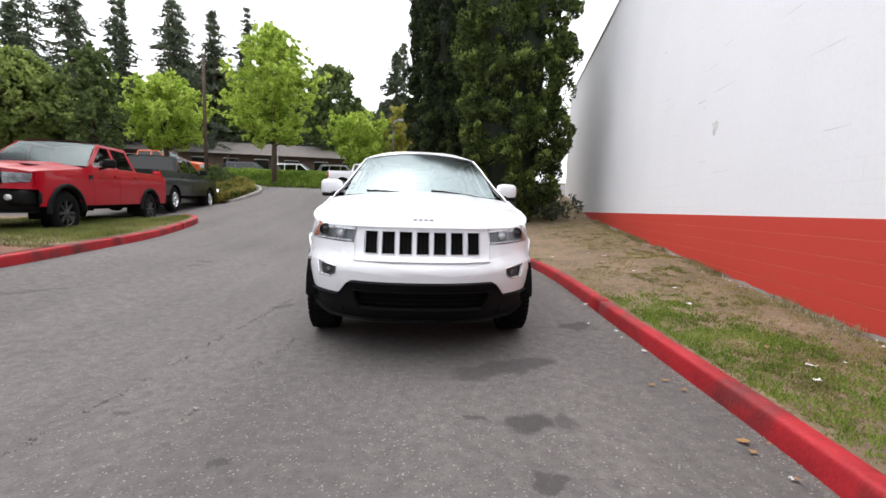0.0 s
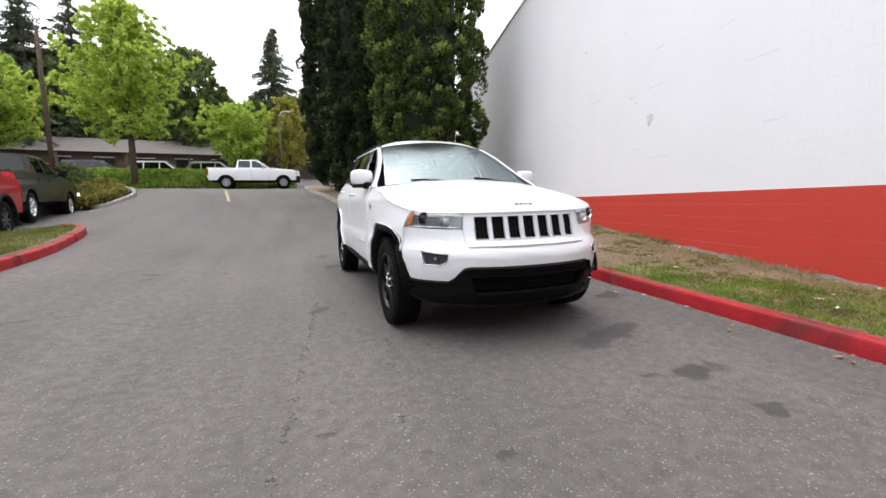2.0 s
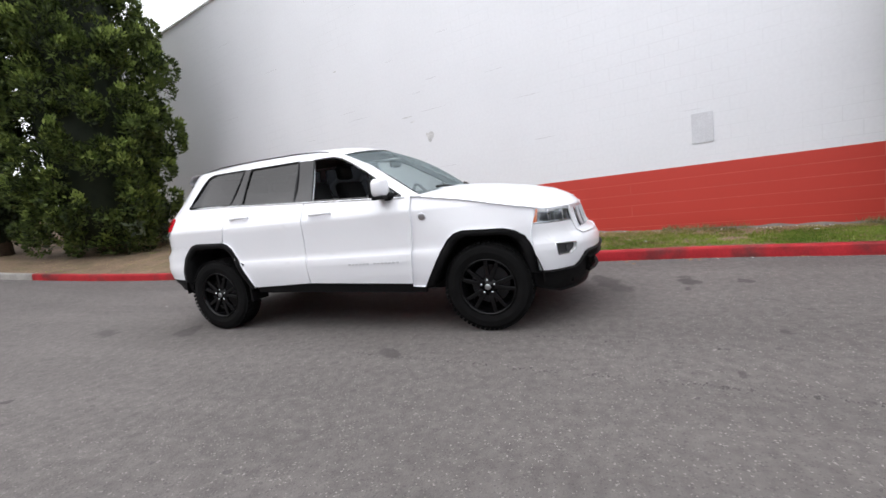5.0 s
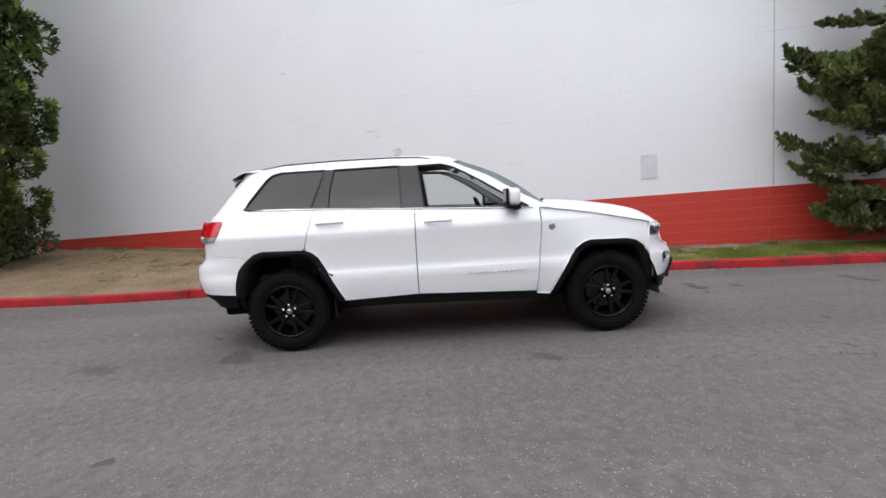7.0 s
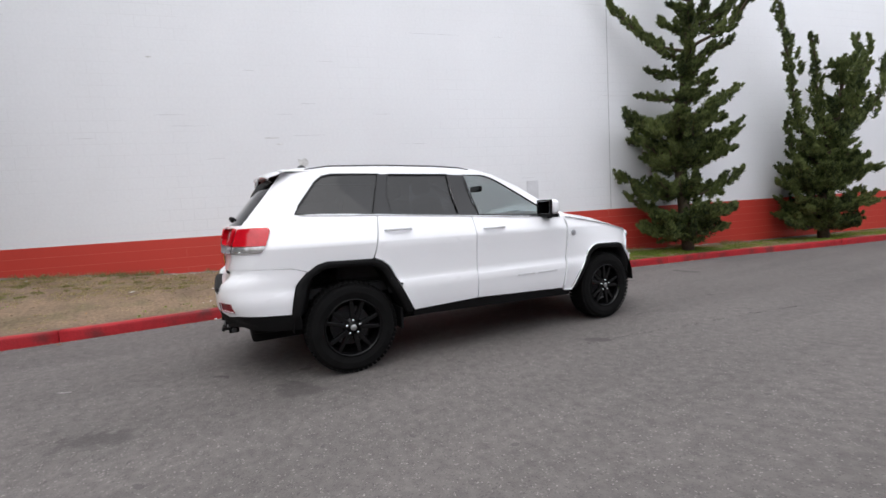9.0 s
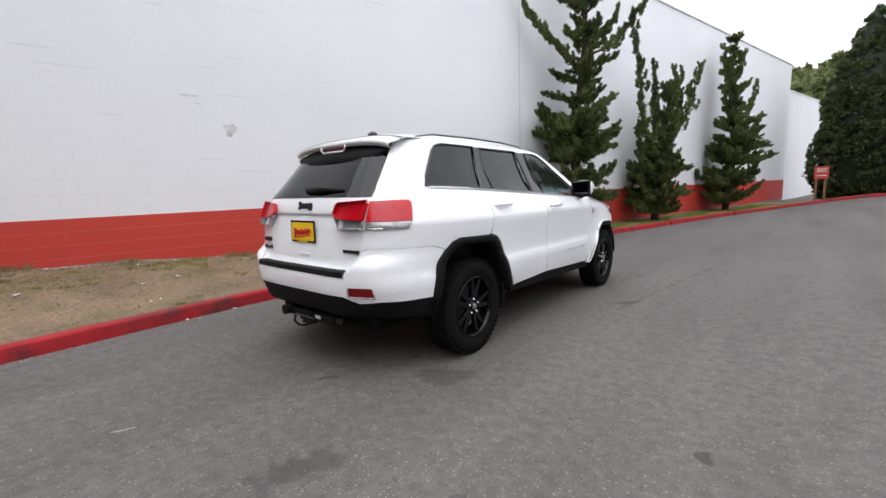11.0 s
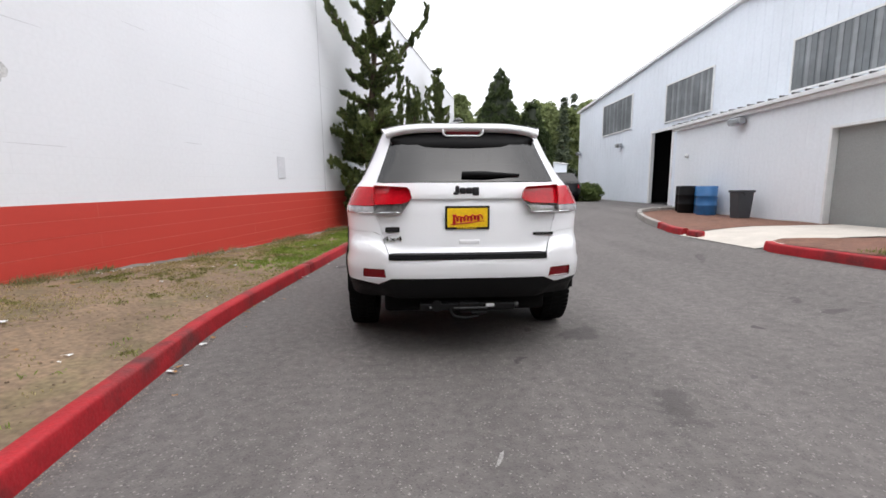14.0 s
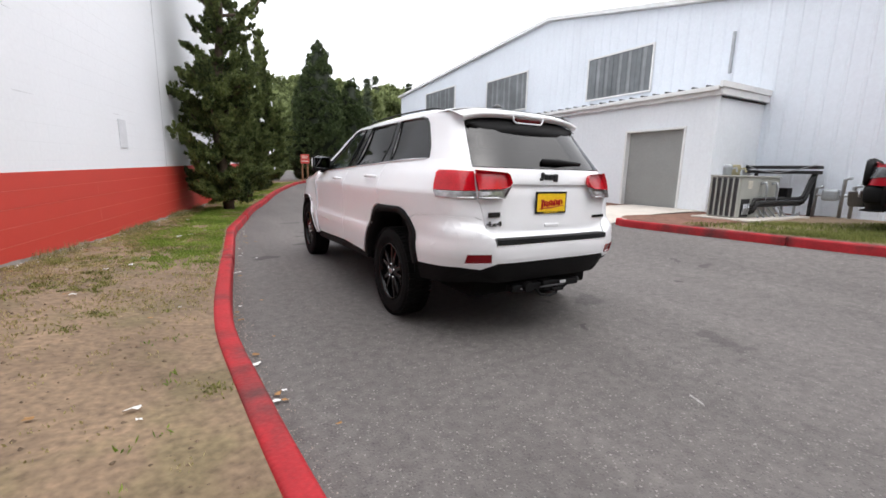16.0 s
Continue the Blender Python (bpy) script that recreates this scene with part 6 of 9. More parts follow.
part("steering_wheel", wheel_ring, CABIN, suv, smooth=True, m=Matrix.Translation((0.37, -0.47, 1.13)) @ Matrix.Rotation(radians(-24), 4, "X"))
part("headliner", uv_sheet(lambda u, v: Vector((0.60 * u, -0.08 + 1.95 * v, 1.665 + 0.02 * (1 - u * u))), 6, 6), material("pale_headliner", (0.28, 0.27, 0.26), 0.9), suv)
part("rear_view_mirror", box(-0.13, 0.10, -0.36, -0.32, 1.50, 1.57, 0.02), GLOSS_BLACK, suv)

# ---- the other vehicles ----
RED_PAINT = material("red_truck_paint", (0.37, 0.004, 0.014), 0.3, vary=0.02, coat=0.3, spec=0.12)
DARK_PAINT = material("dark_grey_truck_paint", (0.014, 0.017, 0.016), 0.3, vary=0.02, coat=0.4, spec=0.2)
BLACK_PAINT = material("black_car_paint", (0.006, 0.006, 0.007), 0.3, vary=0.02, coat=0.4, spec=0.2)
ORANGE_PAINT = car_paint("orange_truck_paint", (0.70, 0.115, 0.025))
GREY_PAINT = car_paint("silver_car_paint", (0.36, 0.37, 0.38), 0.3)
BLUE_PAINT = car_paint("dark_blue_car_paint", (0.03, 0.04, 0.06))


def road_wheel(parent, x, y, r, w, rim_mat, spokes=8):
    wheel = group_empty("wheel", Matrix.Translation((x, y, r)) @ (Matrix.Rotation(math.pi, 4, "Z") if x > 0 else Matrix.Identity(4)))
    wheel.parent = parent
    h = w / 2
    tb = lathe([(r * 0.60, h - 0.03), (r * 0.64, h - 0.006), (r * 0.82, h), (r * 0.95, h - 0.02), (r, h - 0.05), (r, -h + 0.05), (r * 0.95, -h + 0.02), (r * 0.82, -h), (r * 0.64, -h + 0.006), (r * 0.60, -h + 0.03)], "x", (0, 0, 0), 72, False)
    for vert in tb.verts:
        rad = math.hypot(vert.co.y, vert.co.z)
        if rad > 0.94 * r:
            k = round(math.atan2(vert.co.z, vert.co.y) / (2 * math.pi) * 72)
            lift = 1.012 if (k + (1 if vert.co.x > 0 else 0)) % 3 else 0.985
            vert.co.y, vert.co.z = vert.co.y * lift, vert.co.z * lift
    part("tyre", tb, RUBBER, wheel)
    part("rim", lathe([(r * 0.62, -h + 0.02), (r * 0.60, -h + 0.008), (r * 0.56, -h + 0.02), (r * 0.53, 0.02), (0.0, 0.03)], "x", (0, 0, 0), 32, False), RIM_BLACK if rim_mat is METAL_DARK else rim_mat, wheel, smooth=True)
    for k in range(spokes):
        sp = box(-h + 0.02, -h + 0.06, -0.022, 0.022, 0.04, r * 0.57, 0.006, m=Matrix.Rotation(2 * math.pi * k / spokes, 4, "X"))
        part("spoke", sp, rim_mat, wheel)
    part("hub", lathe([(0.0, -h + 0.012), (0.055, -h + 0.012), (0.075, -h + 0.03), (0.075, 0.0)], "x", (0, 0, 0), 16), rim_mat, wheel, smooth=True)


def vehicle(name, label, m, paint, v, trim=BLACK_PLASTIC, rim=SILVER, group="", category="pickup"):
    """A car or pickup; v holds its lengths: nose, tail, half width, axles, wheel radius, sill, belt, roof, bonnet, bed and the window line. Nose towards -y."""
    top = group_empty(name, m)
    tagged(top, label, category, group)
    W, yn, yt, ax, R = v["half"], v["nose"], v["tail"], v["axles"], v["radius"]
    sill, belt, roof, hood_z, bed = v["sill"], v["belt"], v["roof"], v["hood"], v.get("bed")
    cowl, screen_top, cab_end, back_base = v["cowl"], v["screen_top"], v["roof_end"], v["back_base"]
    sh = Shell(width=[(sill - 0.2, W - 0.06), (sill, W - 0.02), (sill + 0.25, W), (belt - 0.15, W - 0.01), (belt, W - 0.05), (roof - 0.06, W * 0.76), (roof, W * 0.70)],
               nose=[(sill - 0.2, yn + 0.12), (sill + 0.15, yn), (hood_z - 0.2, yn + 0.05), (hood_z, yn + 0.10)],
               tail=[(sill - 0.2, yt - 0.10), (sill + 0.1, yt), (belt, yt - (0.02 if bed else 0.12)), (roof, (yt - 0.02) if bed else back_base - 0.30)], y0=yn + 0.75, y1=yt - (0.25 if bed else 0.6), nf=4.0, nr=6.0 if bed else 4.0, lf=1.3, lr=1.2)

    def top_line(y):
        if y < cowl:
            return float(np.interp(y, [yn, yn + 0.3, cowl], [hood_z - 0.12, hood_z - 0.06, belt - 0.02]))
        if bed and y > back_base:
            return bed
        return belt

    def low_line(y):
        z = sill
        for a in ax:
            ra = R + v.get("arch", 0.09)
            if abs(y - a) < ra:
                z = max(z, R + math.sqrt(max(0, ra * ra - (y - a) ** 2)) * 0.98)
        return z

    cuts = [sh.y0 - 0.0] + list(v["seams"]) + [sh.y1]
    cuts[0] = yn + 0.30
    cuts[-1] = yt - 0.05
    names = v["panels"]
    for nm, a, b in zip(names, cuts, cuts[1:]):
        ys = list(np.linspace(a + 0.006, b - 0.006, 26))
        sv = lambda y, z: sh.front_y(max(y, yn + 0.02), z) if y < sh.y0 else (sh.rear_y(min(y, yt - 0.02), z) if y > sh.y1 else y)
        poly = [(sv(y, 0.9), low_line(y)) for y in ys] + [(sv(y, 0.9), top_line(y)) for y in ys[::-1]]
        for mir in (False, True):
            part(nm, sheet(poly, lambda p, q: sh.at(p, q), (), 0.14, 0.025, flip=True, mirror=mir), paint, top, smooth=True)
    # nose: bumper, grille, lamps
    sA, sB = sh.front_y(yn + 0.32, 0.7), 2 * (sh.y0 - sh.lf) - sh.front_y(yn + 0.32, 0.7)
    bz = sill + 0.30
    part("front_bumper", sheet([(sA, sill - 0.08), (sB, sill - 0.08), (sB, bz), (sA, bz)], lambda p, q: sh.at(p, q, 0.03), (), 0.15, 0.08, flip=True), v.get("bumper_mat", trim), top, smooth=True)
    nosep = part("nose_panel", sheet([(sA, bz), (sB, bz), (sB, hood_z - 0.08), (sh.front(W * 0.5, 0.9), hood_z - 0.01), (sh.front(-W * 0.5, 0.9), hood_z - 0.01), (sA, hood_z - 0.08)], lambda p, q: sh.at(p, q), (), 0.15, 0.02, flip=True), paint, top, smooth=True)
    gw = W * 0.60
    part("grille", sheet([(sh.front(-gw, 0.9), bz + 0.03), (sh.front(gw, 0.9), bz + 0.03), (sh.front(gw, 0.9), hood_z - 0.07), (sh.front(-gw, 0.9), hood_z - 0.07)], lambda p, q: sh.at(p, q, 0.014), (), 0.15, 0.02, flip=True), v.get("grille_mat", GLOSS_BLACK), nosep, smooth=True)
    for mir in (False, True):
        lp = [(sh.front(-gw - 0.03, 0.9), bz + 0.10), (sh.front(-gw - 0.03, 0.9), hood_z - 0.09), (sh.front_y(yn + 0.30, 0.9), hood_z - 0.10), (sh.front_y(yn + 0.26, 0.9), bz + 0.13)]
        part("headlamp", sheet(lp, lambda p, q: sh.at(p, q, 0.012), (), 0.08, 0.02, flip=False, mirror=mir), v.get("lamp_mat", REFLECTOR), nosep, "clear headlamp", smooth=True)
    # bonnet, screen, roof, back glass
    hw = W - 0.07
    part("bonnet", uv_sheet(lambda a, b: Vector((hw * a * (0.93 + 0.07 * b), yn + 0.12 + (cowl - yn - 0.12) * b + 0.10 * a * a * (1 - b), float(np.interp(b, [0, 0.06, 0.2, 1], [hood_z - 0.06, hood_z, hood_z + 0.04, belt + 0.05])) - 0.08 * a ** 4 + 0.035 * smooth01((0.55 - abs(a)) / 0.12) * smooth01(b / 0.25))), 24, 14), paint, top, smooth=True)
    rw = W * 0.72
    part("windscreen", uv_sheet(lambda a, b: Vector(((hw - 0.04) * a, cowl + 0.16 * a * a, belt + 0.03)).lerp(Vector((rw * a, screen_top + 0.08 * a * a, roof - 0.02 - 0.03 * a * a)), b) + Vector((0, -0.02, 0.03)) * math.sin(math.pi * b), 12, 6), TRUCK_SCREEN, top, "windscreen", smooth=True)
    part("roof", uv_sheet(lambda a, b: Vector((rw * 1.02 * a, screen_top + (cab_end - screen_top) * b + 0.08 * a * a * (1 - b), roof + 0.02 * math.sin(math.pi * min(1, b + 0.2)) - 0.05 * abs(a) ** 3)), 12, 8), paint, top, smooth=True)
    glass_b = lambda a, b: Vector(((rw + 0.02) * a, cab_end, roof - 0.02 - 0.04 * abs(a) ** 3)).lerp(Vector(((W - 0.12) * a, back_base, belt + 0.02)), b)
    part("back_panel", uv_sheet(glass_b, 10, 6), paint, top, smooth=True)
    part("rear_window", uv_sheet(lambda a, b: glass_b(a * 0.86, 0.10 + 0.78 * b) + Vector((0, 0.012, 0.006)), 8, 4), TINT, top, "dark rear window", smooth=True)
    # cab sides with window openings
    sides = [(cowl + 0.05, belt), (back_base, belt), (cab_end, roof - 0.05), (screen_top + 0.05, roof - 0.05)]
    wins = v["windows"]
    for mir in (False, True):
        cab = part("cab_side", sheet(sides, lambda p, q: sh.at(min(p, sh.y1), q), wins, 0.15, 0.02, flip=True, mirror=mir), paint, top, smooth=True)
        for wdw in wins:
            part("side_window", sheet(list(wdw), lambda p, q: sh.at(min(p, sh.y1), q, -0.012), (), 0.2, 0.0, flip=True, mirror=mir), TINT, cab, "dark side window", smooth=True)
    # tail
    ta, tb_ = sh.rear_y(yt - 0.10, 0.8), 2 * (sh.y1 + sh.lr) - sh.rear_y(yt - 0.10, 0.8)
    tz = bed if bed else belt
    gate = part("tailgate", sheet([(ta, sill + 0.18), (tb_, sill + 0.18), (tb_, tz), (ta, tz)], lambda p, q: sh.at(p, q), (), 0.15, 0.02, flip=True), paint, top, smooth=True)
    for mir in (False, True):
        lamp = [(sh.rear(-W * 0.80, 0.9), tz - (0.50 if bed else 0.28)), (sh.rear_y(yt - 0.14, 0.9), tz - (0.50 if bed else 0.26)), (sh.rear_y(yt - 0.14, 0.9), tz - 0.06), (sh.rear(-W * 0.80, 0.9), tz - 0.06)]
        part("tail_lamp", sheet(lamp, lambda p, q: sh.at(p, q, 0.012), (), 0.1, 0.02, flip=False, mirror=mir), LAMP_RED, gate, "red tail lamp", smooth=True)
    part("rear_bumper", sheet([(ta, sill - 0.05), (tb_, sill - 0.05), (tb_, sill + 0.17), (ta, sill + 0.17)], lambda p, q: sh.at(p, q, 0.05), (), 0.15, 0.08, flip=True), v.get("rear_bumper_mat", trim), top, smooth=True)
    part("plate", box(-0.15, 0.15, yt + 0.012, yt + 0.02, sill + 0.32, sill + 0.47), material("pale_plate", (0.6, 0.6, 0.58), 0.5) if "pale_plate" not in bpy.data.materials else bpy.data.materials["pale_plate"], gate)
    if bed:
        part("bed_cover", box(-W + 0.10, W - 0.10, back_base + 0.06, yt - 0.10, bed - 0.03, bed + 0.015, 0.02), BLACK_PLASTIC, top, "black bed cover")
    part("underbody", box(-W + 0.28, W - 0.28, yn + 0.3, yt - 0.3, sill - 0.10, sill + 0.35), WELL, top)
    part("cabin", box(-W + 0.2, W - 0.2, cowl + 0.3, back_base - 0.15, sill, belt - 0.02), CABIN, top)
    for a in ax:
        for sx in (-1, 1):
            road_wheel(top, sx * (W - 0.14), a, R, 0.27 if bed else 0.22, rim)
            wl2 = bmesh.new()
            rr = R + v.get("arch", 0.09)
            rows = [[wl2.verts.new((sx * x, a + rr * math.cos(q), R + rr * 0.98 * math.sin(q))) for x in (W - 0.36, W - 0.03)] for q in np.linspace(-0.2, math.pi + 0.2, 16)]
            for r0, r1 in zip(rows, rows[1:]):
                wl2.faces.new((r0[0], r1[0], r1[1], r0[1]))
            part("wheel_liner", wl2, WELL, top)
            if v.get("flare"):
                fl = bmesh.new()
                rows = []
                for q in np.linspace(0.02, math.pi - 0.02, 22):
                    c, s_ = math.cos(q), math.sin(q)
                    rows.append([fl.verts.new((sx * x, a + (rr + o) * c, R + (rr + o) * 0.98 * s_)) for x, o in ((W - 0.02, 0.075), (W + 0.025, 0.06), (W + 0.03, 0.0), (W - 0.06, -0.004))])
                for r0, r1 in zip(rows, rows[1:]):
                    for k in range(3):
                        fl.faces.new((r0[k], r0[k + 1], r1[k + 1], r1[k]))
                part("arch_flare", fl, BLACK_PLASTIC, top, "black arch flare", smooth=True)
    for sx in (-1, 1):
        mr = part("wing_mirror", box(sx * (W + 0.16) - 0.12, sx * (W + 0.16) + 0.12, cowl + 0.42, cowl + 0.56, belt + 0.02, belt + 0.22, 0.05), v.get("mirror_mat", trim), top)
        part("mirror_arm", tube([(sx * (W - 0.08), cowl + 0.5, belt - 0.01), (sx * (W + 0.08), cowl + 0.5, belt + 0.04)], 0.03, 6), trim, mr)
        for hy in v.get("handles", ()):
            part("door_handle", box(sx * (W + 0.012) - 0.02, sx * (W + 0.012) + 0.02, hy - 0.11, hy + 0.11, belt - 0.16, belt - 0.12, 0.012), v.get("handle_mat", paint), top)
    return top


PICKUP = dict(nose=-2.95, tail=2.95, half=1.0, axles=(-1.785, 1.785), radius=0.42, sill=0.56, belt=1.36, roof=1.97, hood=1.24, bed=1.38, cowl=-1.02, screen_top=-0.25, roof_end=1.02, back_base=1.18,
              seams=(-0.86, 0.22, 1.19), panels=("front_fender", "front_door", "rear_door", "bed_side"), arch=0.10,
              windows=[[(-0.78, 1.40), (0.17, 1.40), (0.17, 1.86), (-0.12, 1.86)], [(0.27, 1.40), (1.03, 1.40), (0.95, 1.85), (0.27, 1.86)]], handles=(0.08, 1.02))


def stand(x, y, turn, z, size=1.0):
    return Matrix.Translation((x, y, z)) @ Matrix.Rotation(radians(turn), 4, "Z") @ Matrix.Scale(size, 4)


red_truck = vehicle("pickup_truck", "glossy red crew-cab pickup truck with black bumpers and arch flares", stand(-7.92, 4.94, 8.6, 0.32, 0.98), RED_PAINT, dict(PICKUP, flare=True, lamp_mat=HEADLAMP, grille_mat=BLACK_PLASTIC), rim=METAL_DARK, group="parked pickups")
for sx in (-0.42, 0.42):
    part("bonnet_vent", box(sx - 0.13, sx + 0.13, -2.05, -1.62, 1.305, 1.345, 0.02), BLACK_PLASTIC, red_truck)
bull = bmesh.new()
add_box(bull, -1.0, 1.0, -3.06, -2.62, 0.58, 0.86, 0.07)
for v in bull.verts:
    v.co.y += 0.20 * (abs(v.co.x) / 1.0) ** 3
part("steel_bumper", bull, BLACK_PLASTIC, red_truck, "heavy black steel front bumper", smooth=True)
hoop = [(x, -2.95 + 0.10 * x * x, z) for x, z in ((-0.50, 0.90), (-0.62, 1.00), (-0.60, 1.16), (-0.48, 1.23), (0.0, 1.255), (0.48, 1.23), (0.60, 1.16), (0.62, 1.00), (0.50, 0.90), (0.0, 0.88), (-0.50, 0.90))]
part("grille_surround", tube(hoop, 0.058, 10), BLACK_PLASTIC, red_truck, "thick black grille surround", smooth=True)
part("grille_bar", tube([(-0.58, -2.93, 1.06), (0.0, -2.98, 1.08), (0.58, -2.93, 1.06)], 0.05, 8), BLACK_PLASTIC, red_truck, smooth=True)
skid = bmesh.new()
add_box(skid, -0.62, 0.62, -3.12, -2.90, 0.50, 0.76, 0.03)
for v in skid.verts:
    v.co.x *= 0.72 + 0.28 * (v.co.z - 0.5) / 0.26
part("skid_plate", skid, material("cast_grey_skid", (0.17, 0.17, 0.175), 0.45, 0.4, vary=0.15, scale=6), red_truck, "grey bumper skid plate")
part("skid_slot", box(-0.32, 0.32, -3.128, -3.10, 0.57, 0.66, 0.01), WELL, red_truck)
part("front_plate", box(-0.15, 0.15, -3.14, -3.128, 0.64, 0.74), YELLOW, red_truck)
for sx in (-0.78, 0.78):
    part("fog_lamp", lathe([(0.0, -0.03), (0.05, -0.028), (0.058, 0.0)], "y", (sx, -2.94, 0.72), 16), REFLECTOR, red_truck, smooth=True)
    part("side_badge", box(sx * 1.285 - 0.01, sx * 1.285 + 0.01, -1.02, -0.90, 1.12, 1.20), GLOSS_BLACK, red_truck)
vehicle("pickup_truck", "dark grey crew-cab pickup truck with bright wheels and bed cover", stand(-8.60, 10.06, 187.5, 0.60, 0.90), DARK_PAINT, dict(PICKUP, bumper_mat=CHROME, rear_bumper_mat=CHROME), rim=CHROME, group="parked pickups")
vehicle("pickup_truck", "orange pickup truck parked on the upper lot", stand(-14.15, 20.04, 85, G(-14.1, 20.0), 0.95), ORANGE_PAINT, dict(PICKUP), group="parked pickups")
vehicle("pickup_truck", "white crew-cab pickup truck on the cross road", stand(-3.05, 23.1, 90, G(-3.0, 23.1), 0.86), WHITE_PAINT, dict(PICKUP, mirror_mat=CHROME), group="parked pickups")

WAGON = dict(nose=-2.3, tail=2.3, half=0.92, axles=(-1.38, 1.38), radius=0.36, sill=0.42, belt=1.02, roof=1.68, hood=0.98, cowl=-1.0, screen_top=-0.25, roof_end=1.75, back_base=2.12,
             seams=(-0.92, 0.12, 1.08), panels=("front_fender", "front_door", "rear_door", "rear_quarter"), arch=0.07,
             windows=[[(-0.72, 1.06), (0.10, 1.06), (0.12, 1.56), (-0.15, 1.56)], [(0.18, 1.06), (1.02, 1.06), (1.02, 1.55), (0.18, 1.57)], [(1.10, 1.06), (1.85, 1.10), (1.62, 1.50), (1.10, 1.55)]], handles=(0.0, 0.95))
vehicle("crossover_car", "black crossover car with chrome trim parked beside the shed", stand(-6.92, -17.3, -4, G(-6.9, -17.3) - 0.04, 0.90), BLACK_PAINT, dict(WAGON, mirror_mat=CHROME, roof=1.64, roof_end=1.42, back_base=2.16), group="parked cars", category="car", rim=SILVER)
for x, y, turn, pt, lb in ((-12.6, 29.0, 95, BLUE_PAINT, "dark estate car parked in front of the long low building"), (-5.9, 31.0, 88, GREY_PAINT, "silver estate car parked in front of the long low building"),
                           (-9.2, 30.0, 92, WHITE_PAINT, "white estate car parked beyond the ivy bank"), (-17.8, 20.5, 60, GREY_PAINT, "silver estate car parked on the upper lot"), (-19.5, 25.0, 80, BLUE_PAINT, "dark estate car parked on the upper lot"),
                           (-23.5, 22.0, 70, WHITE_PAINT, "white estate car parked on the upper lot")):
    vehicle("estate_car", lb, stand(x, y, turn, G(x, y)), pt, dict(WAGON), group="parked cars", category="car")

# ---- foliage ----
def leaf_material(name, base, light, amount=0.5, grain=1.6):
    mt = bpy.data.materials.new(name)
    mt.use_nodes = True
    n, l = mt.node_tree.nodes, mt.node_tree.links
    bs = n["Principled BSDF"]
    bs.inputs["Roughness"].default_value = 0.65
    bs.inputs["Specular IOR Level"].default_value = 0.25
    rnd_ = n.new("ShaderNodeNewGeometry").outputs["Random Per Island"]
    at = n.new("ShaderNodeTexCoord").outputs["Object"]
    ns = n.new("ShaderNodeTexNoise")
    ns.inputs["Scale"].default_value, ns.inputs["Detail"].default_value = grain, 3.0
    l.new(at, ns.inputs["Vector"])
    add = n.new("ShaderNodeMath")
    add.operation = "MULTIPLY_ADD"
    l.new(rnd_, add.inputs[0])
    add.inputs[1].default_value = 0.45
    l.new(ns.outputs["Fac"], add.inputs[2])
    mr = n.new("ShaderNodeMapRange")
    for k, x in zip(("From Min", "From Max", "To Min", "To Max"), (0.50, 0.92, 0.0, 1.0)):
        mr.inputs[k].default_value = x
    l.new(add.outputs[0], mr.inputs["Value"])
    mix = n.new("ShaderNodeMix")
    mix.data_type = "RGBA"
    mix.inputs[6].default_value, mix.inputs[7].default_value = hexcol(base), hexcol(light)
    l.new(mr.outputs[0], mix.inputs[0])
    l.new(mix.outputs[2], bs.inputs["Base Color"])
    tr = n.new("ShaderNodeBsdfTranslucent")
    l.new(mix.outputs[2], tr.inputs["Color"])
    ms = n.new("ShaderNodeMixShader")
    ms.inputs[0].default_value = 0.22 * amount * 2
    l.new(bs.outputs[0], ms.inputs[1])
    l.new(tr.outputs[0], ms.inputs[2])
    l.new(ms.outputs[0], n["Material Output"].inputs["Surface"])
    return mt


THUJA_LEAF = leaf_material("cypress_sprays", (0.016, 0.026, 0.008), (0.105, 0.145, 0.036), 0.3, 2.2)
# yellow-green tip colour that carries the daylight on the clump tops
THUJA_TIP = leaf_material("lit_cypress_tips", (0.10, 0.15, 0.030), (0.27, 0.34, 0.085), 0.6, 2.2)
# copies of the cypress leaves with the rear trees' shade put into the colour
SHADED_TIP = leaf_material("shaded_cypress_tips", (0.026, 0.042, 0.010), (0.090, 0.120, 0.032), 0.4, 2.2)
SHADED_THUJA = leaf_material("shaded_cypress_sprays", (0.008, 0.013, 0.006), (0.040, 0.058, 0.020), 0.3, 2.2)
# needle colour lightened and greyed to put the hillside's distance haze into it
FIR_LEAF = leaf_material("hazy_fir_needles", (0.040, 0.056, 0.038), (0.125, 0.150, 0.090), 0.6)
JUNIPER_LEAF = leaf_material("juniper_sprays", (0.024, 0.040, 0.015), (0.185, 0.225, 0.075), 0.35)
# near-black colour that holds the shade deep inside the crowns
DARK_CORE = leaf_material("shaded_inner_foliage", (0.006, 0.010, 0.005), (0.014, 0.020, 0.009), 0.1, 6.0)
CONE_LEAF = leaf_material("dense_conifer_sprays", (0.032, 0.050, 0.019), (0.085, 0.115, 0.044), 0.3)
WOOD_LEAF = leaf_material("hillside_leaves", (0.13, 0.165, 0.070), (0.30, 0.345, 0.155), 1.2)
LIME_LEAF = leaf_material("bright_green_leaves", (0.27, 0.39, 0.055), (0.60, 0.72, 0.17), 1.4)
GREEN_LEAF = leaf_material("mid_green_leaves", (0.065, 0.095, 0.034), (0.19, 0.25, 0.085), 0.8)
OAK_LEAF = leaf_material("deep_green_leaves", (0.11, 0.155, 0.040), (0.33, 0.40, 0.12), 1.2)
